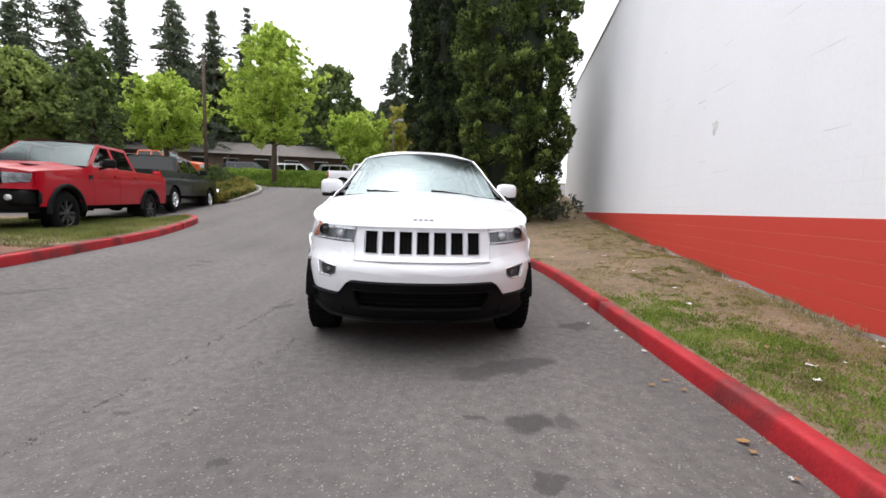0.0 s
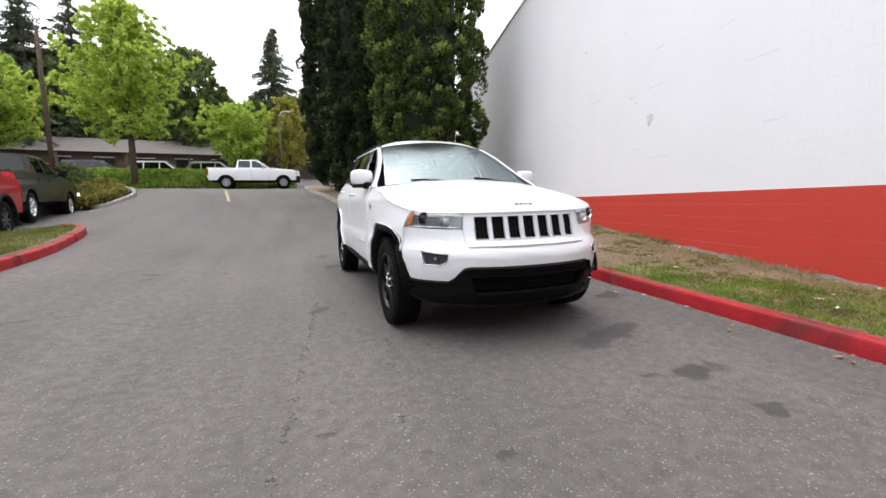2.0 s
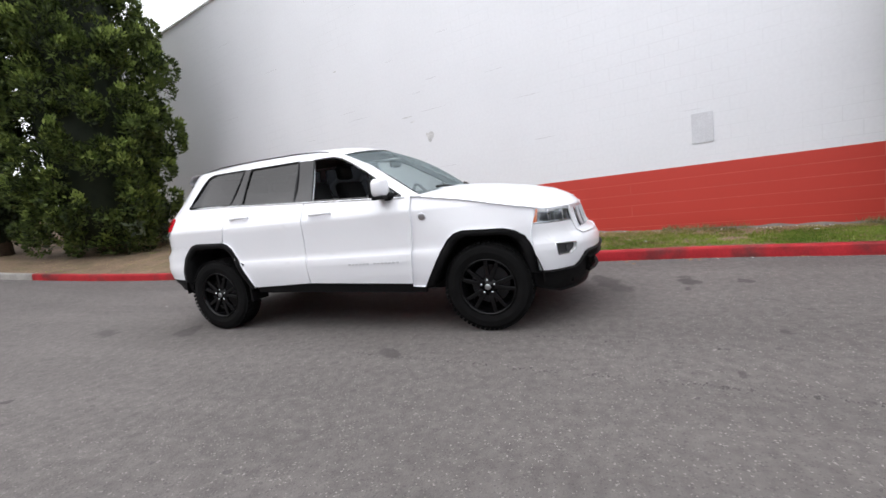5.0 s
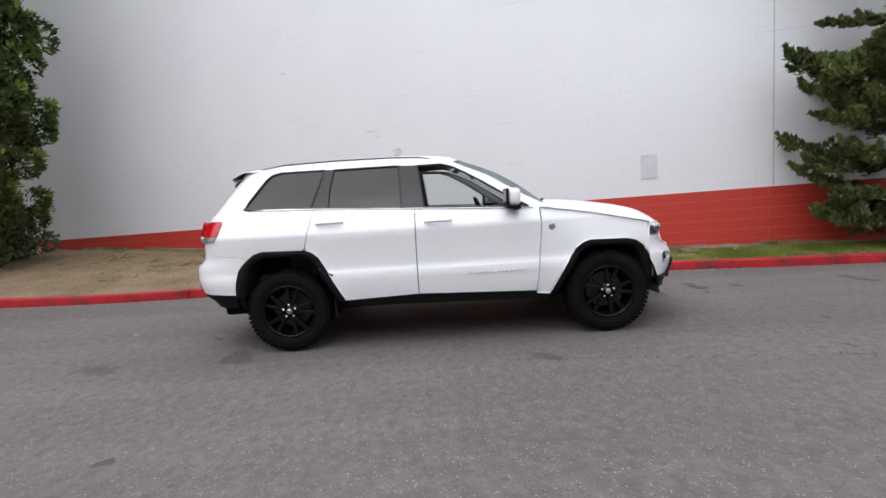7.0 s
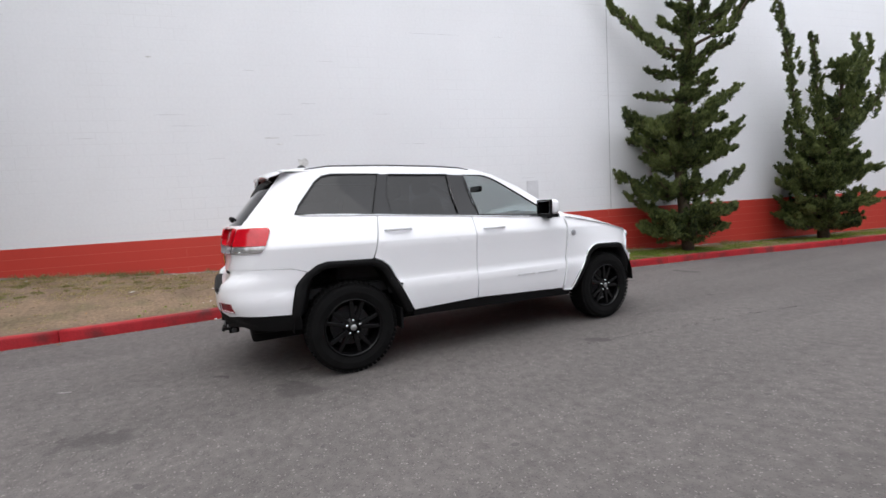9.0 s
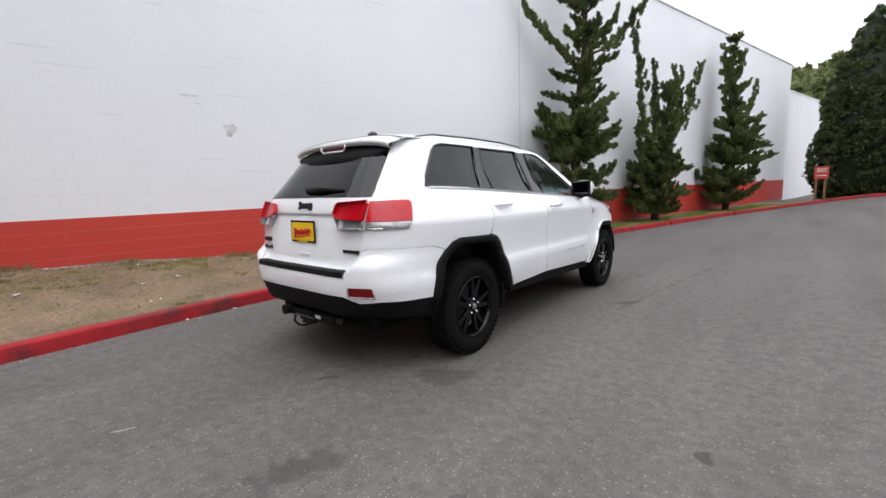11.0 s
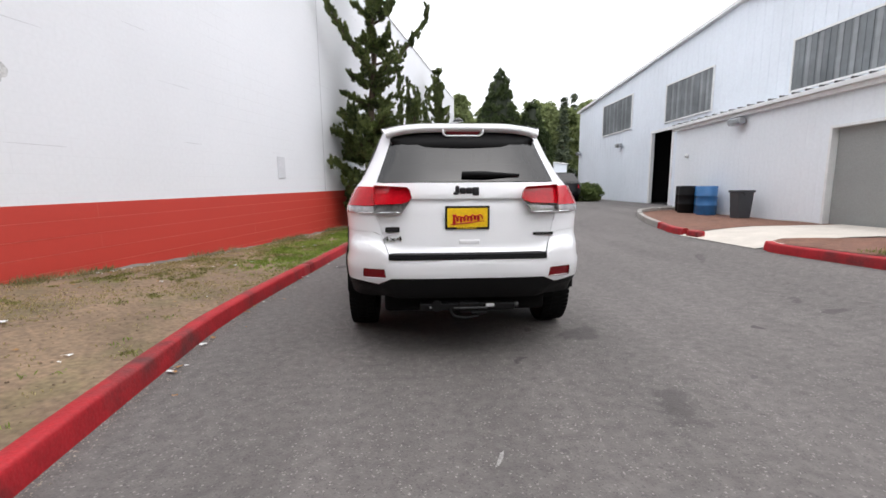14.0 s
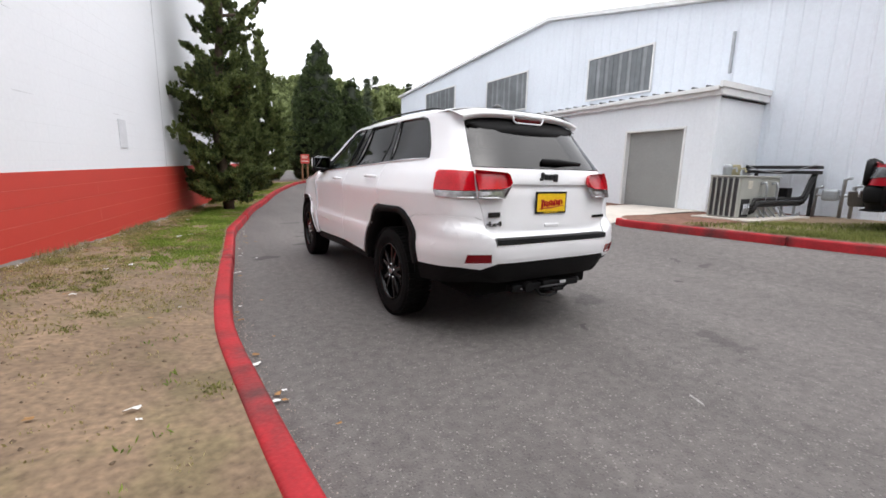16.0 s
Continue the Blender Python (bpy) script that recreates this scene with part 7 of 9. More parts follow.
GOLD_LEAF = leaf_material("yellowing_leaves", (0.22, 0.27, 0.05), (0.50, 0.42, 0.10), 1.0)
IVY_LEAF = leaf_material("ivy_leaves", (0.14, 0.24, 0.04), (0.34, 0.46, 0.09), 1.0)
GRASS_LEAF = leaf_material("green_grass_blades", (0.12, 0.20, 0.03), (0.30, 0.40, 0.08), 1.0)
STRAW_LEAF = leaf_material("dry_grass_blades", (0.26, 0.23, 0.09), (0.48, 0.41, 0.21), 1.0)


def quads(name, centre, along, across, parent, mt, label="", m=None, kind=""):
    """Many small rhombic leaves in one mesh, from arrays of centres and half axes."""
    n = len(centre)
    co = np.empty((n, 4, 3), np.float32)
    co[:, 0], co[:, 1], co[:, 2], co[:, 3] = centre - along, centre + across, centre + along, centre - across
    me = bpy.data.meshes.new(name)
    me.vertices.add(4 * n)
    me.vertices.foreach_set("co", co.ravel())
    me.loops.add(4 * n)
    me.loops.foreach_set("vertex_index", np.arange(4 * n, dtype=np.int32))
    me.polygons.add(n)
    me.polygons.foreach_set("loop_start", np.arange(0, 4 * n, 4, dtype=np.int32))
    me.update(calc_edges=True)
    me.materials.append(mt)
    ob = new(name, me)
    if parent is not None:
        ob.parent = parent
    if label:
        ob["label"] = label
    if kind:
        ob["kind"] = kind
    return ob


def unit(v):
    return v / np.maximum(1e-9, np.linalg.norm(v, axis=-1, keepdims=True))


def spray(rng, centres, radii, outward, count, length, width, lift=0.3, hollow=0.5, loose=0.7):
    """Leaves round clump centres, held mostly to each clump's outer side and turned outwards and up."""
    n = len(centres)
    d = unit(rng.normal(size=(n, count, 3)) + 0.8 * outward[:, None, :])
    r = radii[:, None, None] * (hollow + (1 - hollow) * rng.random((n, count, 1)))
    c = centres[:, None, :] + d * r
    a = unit(d + outward[:, None, :] * 0.6 + np.array([0, 0, lift]) + loose * rng.normal(size=(n, count, 3)))
    b = unit(np.cross(a, rng.normal(size=(n, count, 3))))
    s = 0.6 + 0.8 * rng.random((n, count, 1))
    return c.reshape(-1, 3), (a * s * length).reshape(-1, 3), (b * s * width).reshape(-1, 3)


def trunk_mesh(parent, pts, radii, name="trunk", sides=9):
    return part(name, tube(pts, radii, sides), TRUNK, parent, smooth=True)


def column_tree(name, label, x, y, z, height, profile, leaf, seed, clump=0.36, count=42, length=0.085, width=0.034, group="", trunk_r=0.2, clear=0.7, per_m2=6.5, squash=1.0, rough=0.0, core_share=0.68, tips=None):
    """A dense upright evergreen with a lumpy outline; profile: (share of height, radius)."""
    rng = np.random.default_rng(seed)
    top = group_empty(name, Matrix.Translation((x, y, z)))
    tagged(top, label, "tree", group)
    trunk_mesh(top, [(0, 0, -0.3), (0.03, 0, height * 0.3), (0, 0.02, height * 0.9)], [trunk_r * 1.25, trunk_r * 0.8, 0.03])
    hs, rs = [p[0] * height for p in profile], [p[1] for p in profile]
    mean_r = sum((b - a) * (p + q) / 2 for a, b, p, q in zip(hs, hs[1:], rs, rs[1:])) / (hs[-1] - hs[0])
    n = int(2 * math.pi * mean_r * (hs[-1] - hs[0]) * per_m2)
    h = rng.uniform(hs[0], hs[-1], n * 2)
    keep = rng.random(n * 2) < np.interp(h, hs, rs) / max(rs)
    h = h[keep][:n]
    a = rng.uniform(0, 2 * math.pi, len(h))
    lump = np.array([noise.noise((math.cos(q) * 1.6 + seed, math.sin(q) * 1.6, v * 0.75)) + rough * noise.noise((math.cos(q) * 3.4, math.sin(q) * 3.4 + seed, v * 2.0)) for q, v in zip(a, h)])
    r = np.interp(h, hs, rs) * (0.90 + 0.26 * lump) + rng.normal(0, 0.06 + 0.05 * rough, len(h))
    r = np.maximum(r, 0.04)
    c = np.stack([np.cos(a) * r, np.sin(a) * r * squash, h], 1)
    out = np.stack([np.cos(a), np.sin(a), np.full(len(a), 0.35)], 1)
    q = spray(rng, c, clump * rng.uniform(0.55, 1.15, len(h)), unit(out), count, length, width, hollow=0.5 + 0.25 * rough)
    quads("crown", *q, top, leaf)
    # pale tips kept to each clump's upper outer side, painting its lit top
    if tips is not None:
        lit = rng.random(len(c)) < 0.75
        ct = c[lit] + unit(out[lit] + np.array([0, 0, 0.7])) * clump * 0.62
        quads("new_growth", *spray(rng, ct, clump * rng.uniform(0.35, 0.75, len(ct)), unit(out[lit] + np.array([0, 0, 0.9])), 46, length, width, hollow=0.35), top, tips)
    # solid core coloured near black, so gaps between sprays read as shade
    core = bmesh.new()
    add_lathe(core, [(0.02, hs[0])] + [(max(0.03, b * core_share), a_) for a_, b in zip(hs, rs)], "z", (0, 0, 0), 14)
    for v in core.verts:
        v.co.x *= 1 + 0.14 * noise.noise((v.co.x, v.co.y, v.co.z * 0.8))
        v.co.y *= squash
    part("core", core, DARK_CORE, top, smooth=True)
    return top


def fir_tree(name, label, x, y, z, height, radius, seed, leaf=None, group="", clear=0.15, rows=26, size=1.0):
    """A fir: whorls of drooping boughs set with needles, shorter towards the top."""
    rng = np.random.default_rng(seed)
    top = group_empty(name, Matrix.Translation((x, y, z)))
    tagged(top, label, "tree", group)
    trunk_mesh(top, [(0, 0, -0.5), (0, 0, height * 0.5), (0, 0, height)], [height * 0.016, height * 0.010, 0.02], sides=6)
    C, A, B = [], [], []
    for k in range(rows):
        t = (k + rng.uniform(-0.4, 0.4)) / rows
        h = height * (clear + (1 - clear) * max(0, t))
        reach = radius * (1 - max(0, t)) ** 0.9 * rng.uniform(0.30, 1.15) + 0.1
        for j in range(rng.integers(3, 7)):
            az = rng.uniform(0, 2 * math.pi)
            ln = reach * rng.uniform(0.6, 1.1)
            m_ = max(5, int(ln * 9))
            u = np.linspace(0.12, 1, m_)[:, None]
            d = np.array([math.cos(az), math.sin(az), 0])
            base = np.array([0, 0, h]) + d * ln * u + np.array([0, 0, -0.28]) * ln * u ** 1.5 + rng.normal(0, 0.07 * size, (m_, 3))
            for rep_ in range(3):
                c = base + rng.normal(0, 0.13 * size, (m_, 3)) * np.array([1, 1, 0.5])
                a = unit(d + rng.normal(0, 0.7, (m_, 3)) + np.array([0, 0, -0.35])) * (0.20 + 0.12 * rng.random((m_, 1))) * size
                C.append(c)
                A.append(a)
                B.append(unit(np.cross(a, rng.normal(size=(m_, 3)))) * 0.06 * size)
    quads("crown", np.concatenate(C), np.concatenate(A), np.concatenate(B), top, leaf or FIR_LEAF)
    return top


def broad_tree(name, label, x, y, z, height, base, radius, leaf, seed, clumps=240, count=46, length=0.13, width=0.075, group="", pointed=0.6, trunk_r=0.16):
    """A leafy tree: trunk, rising limbs and leaf clumps in an uneven crown with gaps."""
    rng = np.random.default_rng(seed)
    top = group_empty(name, Matrix.Translation((x, y, z)))
    tagged(top, label, "tree", group)
    trunk_mesh(top, [(0, 0, -0.9), (0.04, 0.02, base), (0, 0.05, base + (height - base) * 0.55), (0.03, 0, height * 0.95)], [trunk_r * 1.2, trunk_r, trunk_r * 0.5, 0.02])
    for k in range(14):
        h0 = base * 0.85 + (height - base) * 0.6 * rng.random()
        az, ln = rng.uniform(0, 2 * math.pi), radius * rng.uniform(0.5, 0.95)
        d = Vector((math.cos(az), math.sin(az), 0))
        trunk_mesh(top, [(0, 0, h0), tuple(d * ln * 0.5 + Vector((0, 0, h0 + ln * 0.45))), tuple(d * ln + Vector((0, 0, h0 + ln * 1.1)))], [trunk_r * 0.4, trunk_r * 0.22, 0.012], "limb", 5)
    clumps, count = int(clumps * 2.6), int(count * 0.36)
    t = rng.random(clumps)
    prof = np.sin(np.pi * np.clip(t, 0, 1) ** pointed) ** 0.8
    a = rng.uniform(0, 2 * math.pi, clumps)
    lump = np.array([noise.noise((math.cos(q) * 1.2 + seed, math.sin(q) * 1.2, v * 3)) for q, v in zip(a, t)])
    r = radius * (prof * (0.92 + 0.46 * lump)) * np.sqrt(rng.uniform(0.20, 1.0, clumps)) * np.where(rng.random(clumps) < 0.10, 1.22, 1.0)
    c = np.stack([np.cos(a) * r, np.sin(a) * r, base + (height - base) * t], 1)
    out = unit(np.stack([np.cos(a), np.sin(a), np.full(clumps, 0.5)], 1))
    q = spray(rng, c, radius * 0.135 * rng.uniform(0.6, 1.35, clumps), out, count, length, width, 0.0, 0.2, 1.0)
    quads("crown", *q, top, leaf)
    return top


def airy_tree(name, label, x, y, z, height, base, radius, leaf, seed, limbs=70, group="", fullest=0.28, trunk_r=0.12, leaf_size=0.085):
    """An open, pointed young tree: many rising limbs, each with leaf sprays along its outer part and a loose tip."""
    rng = np.random.default_rng(seed)
    top = group_empty(name, Matrix.Translation((x, y, z)))
    tagged(top, label, "tree", group)
    trunk_mesh(top, [(0, 0, -0.9), (0.04, 0.02, base), (0, 0.05, base + (height - base) * 0.55), (0.03, 0, height * 0.97)], [trunk_r * 1.25, trunk_r, trunk_r * 0.5, 0.012])
    C, R, O = [], [], []
    for k in range(limbs):
        t = ((k + rng.random()) / limbs) ** 0.85
        h0 = base + (height - base) * t * 0.93
        reach = radius * (t / fullest * 0.35 + 0.65 if t < fullest else ((1 - t) / (1 - fullest)) ** 0.85) * rng.uniform(0.62, 1.18) + 0.12
        az = k * 2.39996 + rng.normal(0, 0.3)
        lift = rng.uniform(0.25, 0.55) + 0.75 * t
        d = np.array([math.cos(az), math.sin(az), 0.0])
        p = lambda u: np.array([0, 0, h0]) + d * reach * u + np.array([0, 0, 1.0]) * reach * lift * u ** 1.3
        if k % 2 == 0:
            trunk_mesh(top, [tuple(p(0)), tuple(p(0.5)), tuple(p(1.0))], [trunk_r * 0.30 * (1 - t) + 0.012, trunk_r * 0.16 * (1 - t) + 0.008, 0.005], "limb", 5)
        n = max(4, int(reach * 7))
        for j in range(n):
            u = 0.28 + 0.80 * (j + rng.random()) / n
            C.append(p(u) + rng.normal(0, 0.10 + 0.05 * radius, 3) * np.array([1, 1, 0.55]))
            R.append((0.09 + 0.085 * radius) * rng.uniform(0.5, 1.2) * (1.15 - 0.45 * u))
            O.append(d * 0.8 + np.array([0, 0, 0.45]))
    for k in range(14):
        u = k / 13
        C.append(np.array([0.03, 0, height * (0.86 + 0.15 * u)]) + rng.normal(0, 0.10 * (1.2 - u), 3))
        R.append(0.22 * (1.1 - 0.8 * u))
        O.append(np.array([0, 0, 1.0]))
    q = spray(rng, np.array(C), np.array(R), unit(np.array(O)), 40, leaf_size, leaf_size * 0.55, 0.0, 0.1, 1.2)
    quads("crown", *q, top, leaf)
    return top


# three tall cypresses beside the block wall
TH = [(0.02, 0.95), (0.07, 1.35), (0.25, 1.62), (0.6, 1.60), (0.85, 1.35), (0.95, 0.8), (1.0, 0.05)]
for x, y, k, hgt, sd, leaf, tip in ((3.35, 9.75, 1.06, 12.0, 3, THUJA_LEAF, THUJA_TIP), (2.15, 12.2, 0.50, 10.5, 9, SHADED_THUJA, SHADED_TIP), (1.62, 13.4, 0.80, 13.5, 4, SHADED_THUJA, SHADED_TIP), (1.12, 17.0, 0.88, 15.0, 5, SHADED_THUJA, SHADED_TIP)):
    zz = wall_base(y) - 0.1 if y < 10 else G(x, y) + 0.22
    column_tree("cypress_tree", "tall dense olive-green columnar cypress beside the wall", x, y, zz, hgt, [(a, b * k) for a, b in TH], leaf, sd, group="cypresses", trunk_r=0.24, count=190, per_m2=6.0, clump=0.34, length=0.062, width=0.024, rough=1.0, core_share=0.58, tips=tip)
under = np.random.default_rng(8)
bush = group_empty("shrub", Matrix.Translation((4.7, 10.6, wall_base(9.9))))
tagged(bush, "low dark shrub at the foot of the cypresses", "shrub")
cb = under.normal(0, 1, (90, 3)) * np.array([0.7, 0.9, 0.22]) + np.array([0, 0, 0.35])
quads("crown", *spray(under, cb, np.full(90, 0.25), unit(cb), 40, 0.07, 0.03), bush, FIR_LEAF)

# two clipped columnar conifers at the far end
CN = [(0.0, 1.25), (0.1, 1.75), (0.35, 1.72), (0.6, 1.35), (0.8, 0.72), (0.93, 0.3), (1.0, 0.03)]
column_tree("conifer_tree", "broad dark conical conifer by the far kerb", -5.25, -25.2, G(-5, -25), 8.9, [(a, b * 1.08) for a, b in CN], CONE_LEAF, 21, group="far conifers", clump=0.24, count=44, per_m2=15, core_share=0.86)
column_tree("conifer_tree", "broad dark conical conifer by the far kerb", -7.9, -26.3, G(-8, -26), 6.9, [(a, b * 0.86) for a, b in CN], CONE_LEAF, 22, group="far conifers", clump=0.24, count=44, per_m2=15, core_share=0.86)


def juniper(label, x, y, z, height, limbs, seed, tiers, profile):
    """A wind-shaped juniper: tiers of limbs that reach out and turn up, set with tapering tufts and gaps between; profile: (share of height, reach)."""
    rng = np.random.default_rng(seed)
    top = group_empty("juniper_tree", Matrix.Translation((x, y, z)) @ Matrix.Rotation(-WALL_TURN, 4, "Z"))
    tagged(top, label, "tree", "junipers along the wall")
    sway = lambda h: Vector((0.10 * math.sin(h * 1.1 + seed), 0.12 * math.sin(h * 0.8 + seed * 2), h))
    trunk_mesh(top, [sway(h) - Vector((0, 0, 0.3 if h == 0 else 0)) for h in np.linspace(0, height * 0.96, 9)], [0.13, 0.12, 0.11, 0.10, 0.085, 0.07, 0.05, 0.035, 0.015])
    C, R, O = [], [], []

    def tuft(p, dr, w):
        """A pointed spray: clumps that shrink along its own axis."""
        ax = (dr + Vector((0, 0, 0.55)) + Vector(rng.normal(0, 0.35, 3))).normalized()
        for k in range(4):
            C.append(p + ax * w * (0.55 * k) + Vector(rng.normal(0, 0.10, 3)) * w)
            R.append(w * (0.62 - 0.13 * k))
            O.append(ax)

    def limb(h0, az, ln, up, fat, start=0.25):
        d = Vector((math.cos(az) * 0.70, math.sin(az), 0))
        pts = []
        for k in range(9):
            t = k / 8
            bend = Vector((0, 0, up * ln * t ** 1.9 + 0.04 * ln * t))
            wob = Vector((rng.normal(0, 0.03), rng.normal(0, 0.03), rng.normal(0, 0.03))) * (ln * 0.6)
            pts.append(sway(h0) + d * ln * (t ** 0.85) + bend + (wob if 0 < k < 8 else Vector()))
        trunk_mesh(top, pts, [0.035 * (1 - 0.8 * k / 8) + 0.004 for k in range(9)], "limb", 5)
        n = max(5, int(ln * math.hypot(1, up) * 8.5))
        for k in range(n):
            t = start + (1 - start) * k / (n - 1)
            i = min(7, int(t * 8))
            p = pts[i].lerp(pts[i + 1], t * 8 - i)
            dr = (pts[i + 1] - pts[i]).normalized()
            w = fat * (1.0 - 0.55 * t) * rng.uniform(0.7, 1.25)
            for _ in range(2):
                tuft(p + Vector((rng.normal(0, 0.5), rng.normal(0, 0.5), rng.normal(0, 0.22))) * w, dr, w)

    for a in limbs:
        limb(*a)
    hs, rs = [p[0] for p in profile], [p[1] for p in profile]
    for k in range(tiers):
        t = (k + rng.uniform(0.2, 0.8)) / tiers
        reach = float(np.interp(t, hs, rs))
        az0 = rng.uniform(0, 2 * math.pi)
        low = t < 0.42
        m_ = 9 if low else 5 if reach > 0.9 else 4
        for j in range(m_):
            limb(0.05 + t * height * 0.96 + rng.normal(0, 0.06), az0 + 2 * math.pi * j / m_ + rng.normal(0, 0.25), reach * rng.uniform(0.6, 1.15), rng.uniform(0.05, 0.40), 0.20 if low else 0.14, 0.15)
    for k in range(int(height * 5)):
        h = height * (0.1 + 0.88 * k / (height * 5))
        tuft(sway(h) + Vector(rng.normal(0, 0.07, 3)), Vector((0, 0, 1)), 0.16 * (1.25 - h / height))
    C, R, O = np.array([tuple(v) for v in C]), np.array(R), np.array([tuple(v) for v in O])
    quads("crown", *spray(rng, C, R, O, 34, 0.050, 0.012, 0.45, 0.3, 0.5), top, JUNIPER_LEAF)
    return top


N, W_, S_ = math.pi / 2, math.pi, -math.pi / 2
juniper("dark green wind-shaped juniper against the white wall", 1.62, -6.95, 0.16, 7.6,
        [(4.35, N - 0.55, 1.9, 0.75, 0.13), (4.4, W_ + 0.5, 2.1, 0.80, 0.13), (4.9, S_, 1.5, 0.7, 0.13), (5.4, N + 0.3, 1.0, 0.8, 0.13), (5.5, W_ - 0.2, 1.2, 0.8, 0.13), (3.0, S_ - 0.2, 1.3, 0.40, 0.22), (2.6, N + 0.1, 1.4, 0.22, 0.22), (6.2, W_, 0.5, 0.9, 0.14)], 31, 15,
        [(0.0, 0.9), (0.08, 1.2), (0.3, 1.25), (0.42, 1.0), (0.55, 0.95), (0.7, 0.85), (0.85, 0.55), (1.0, 0.18)])
juniper("dark green forked juniper against the white wall", 0.62, -11.3, 0.36, 4.3,
        [(1.7, N, 1.7, 2.2, 0.21), (2.3, N + 0.2, 1.0, 2.3, 0.19), (2.2, S_, 1.2, 2.1, 0.21), (2.4, S_ - 0.2, 1.9, 1.3, 0.20), (3.0, S_ + 0.2, 0.8, 2.2, 0.17), (0.8, N, 1.3, 1.5, 0.17), (2.0, W_, 0.9, 2.0, 0.18)], 32, 11,
        [(0.0, 1.1), (0.2, 1.3), (0.42, 0.9), (0.55, 0.45), (1.0, 0.15)])
juniper("dark green upright juniper against the white wall", -0.72, -17.0, 0.45, 7.0,
        [(3.4, S_, 2.1, 0.80, 0.20), (2.6, S_ - 0.1, 2.3, 0.50, 0.20), (4.4, N, 1.2, 1.3, 0.19), (5.0, S_, 1.0, 1.2, 0.17), (4.0, N + 0.2, 1.3, 1.1, 0.18), (3.2, N, 1.4, 0.9, 0.19)], 33, 15,
        [(0.0, 1.3), (0.2, 1.7), (0.4, 1.3), (0.6, 0.8), (0.8, 0.5), (1.0, 0.15)])

# trees along the upper lot and on the hill
airy_tree("maple_tree", "bright green pointed maple behind the ivy bank", -9.6, 24.6, 2.1, 10.3, 2.3, 2.75, LIME_LEAF, 41, 120, "street trees", 0.30, 0.16)
airy_tree("maple_tree", "bright yellow-green maple on the upper lot", -11.9, 16.1, 1.6, 4.9, 1.5, 1.95, LIME_LEAF, 42, 76, "street trees", 0.25, 0.12, 0.075)
airy_tree("maple_tree", "bright yellow-green young maple beyond the road", -4.2, 26.6, 2.2, 4.9, 1.0, 2.3, LIME_LEAF, 43, 64, "street trees", 0.35, 0.08)
airy_tree("maple_tree", "young maple with yellowing leaves beyond the road", -1.0, 27.6, 2.2, 6.0, 1.0, 1.7, GOLD_LEAF, 44, 70, "street trees", 0.35, 0.08)
broad_tree("oak_tree", "full dark green tree on the upper lot", -14.6, 11.9, 0.9, 5.2, 1.5, 1.9, OAK_LEAF, 45, 260, 110, 0.085, 0.05, "upper lot trees", 0.75)
broad_tree("oak_tree", "full dark green tree on the upper lot", -17.4, 12.5, 0.9, 6.4, 1.7, 2.4, OAK_LEAF, 46, 260, 110, 0.085, 0.05, "upper lot trees", 0.75)
airy_tree("hornbeam_tree", "dark green upright tree on the upper lot", -12.3, 12.2, 1.0, 5.6, 0.7, 1.0, GREEN_LEAF, 47, 80, "upper lot trees", 0.40, 0.11, 0.075)
firs = [(-30, 35, 3.6, 14.5, 3.4), (-27.8, 38.7, 4, 14.5, 1.3), (-23.4, 39, 4, 15.8, 2.9), (-22.3, 45, 5, 15.2, 3.2), (-26.4, 44, 5, 14.5, 3.6), (-32.6, 32.7, 3.4, 11.6, 2.5), (-36, 30, 3.4, 12.0, 2.8), (-13.3, 53, 5, 9.0, 2.6), (-10.3, 46, 4.5, 6.5, 2.6),
        (-1.5, 46, 4.5, 13.8, 2.9), (1.4, 40, 4.2, 8.4, 1.9), (-3.6, 42, 4.2, 6.5, 2.4), (-1.9, 35.5, 4.0, 10.0, 2.2), (-16.5, 50, 5, 10.0, 3.0), (-19.5, 52, 5, 12.0, 3.2), (-7.0, 52, 5, 7.6, 2.6)]
fir_rng = random.Random(19)
firs += [(-42 + 3.2 * k + fir_rng.uniform(-1, 1), 36 + 1.6 * k + fir_rng.uniform(-2, 3), 4.8, fir_rng.uniform(13.5, 16.5), fir_rng.uniform(2.2, 3.1)) for k in range(9)]
for k, (x, y, z, h, r) in enumerate(firs):
    fir_tree("fir_tree", "tall dark fir on the hillside", x, y, z, h * 1.08, r * 1.75, 60 + k, group="hillside firs", size=1.05, rows=30)


def woods(name, label, spots, leaf, seed, size=0.5, count=26, clump=1.0):
    """A far wood: many leaf clumps heaped into uneven crowns."""
    rng = np.random.default_rng(seed)
    C, R, O = [], [], []
    for x, y, z, h, r in spots:
        n = int(18 * h)
        t = rng.random(n)
        a = rng.uniform(0, 2 * math.pi, n)
        rr = r * np.sqrt(rng.random(n)) * np.sin(np.pi * (0.12 + 0.80 * t)) ** 0.7
        c = np.stack([x + np.cos(a) * rr, y + np.sin(a) * rr, z + h * t], 1)
        C.append(c)
        R.append(np.full(n, clump) * rng.uniform(0.5, 1.1, n))
        O.append(unit(np.stack([np.cos(a), np.sin(a), np.full(n, 0.8)], 1)))
    return tagged(quads(name, *spray(rng, np.concatenate(C), np.concatenate(R), np.concatenate(O), count, size, size * 0.5, 0.1, 0.3, 1.0), None, leaf), label, "woods", kind="stuff")


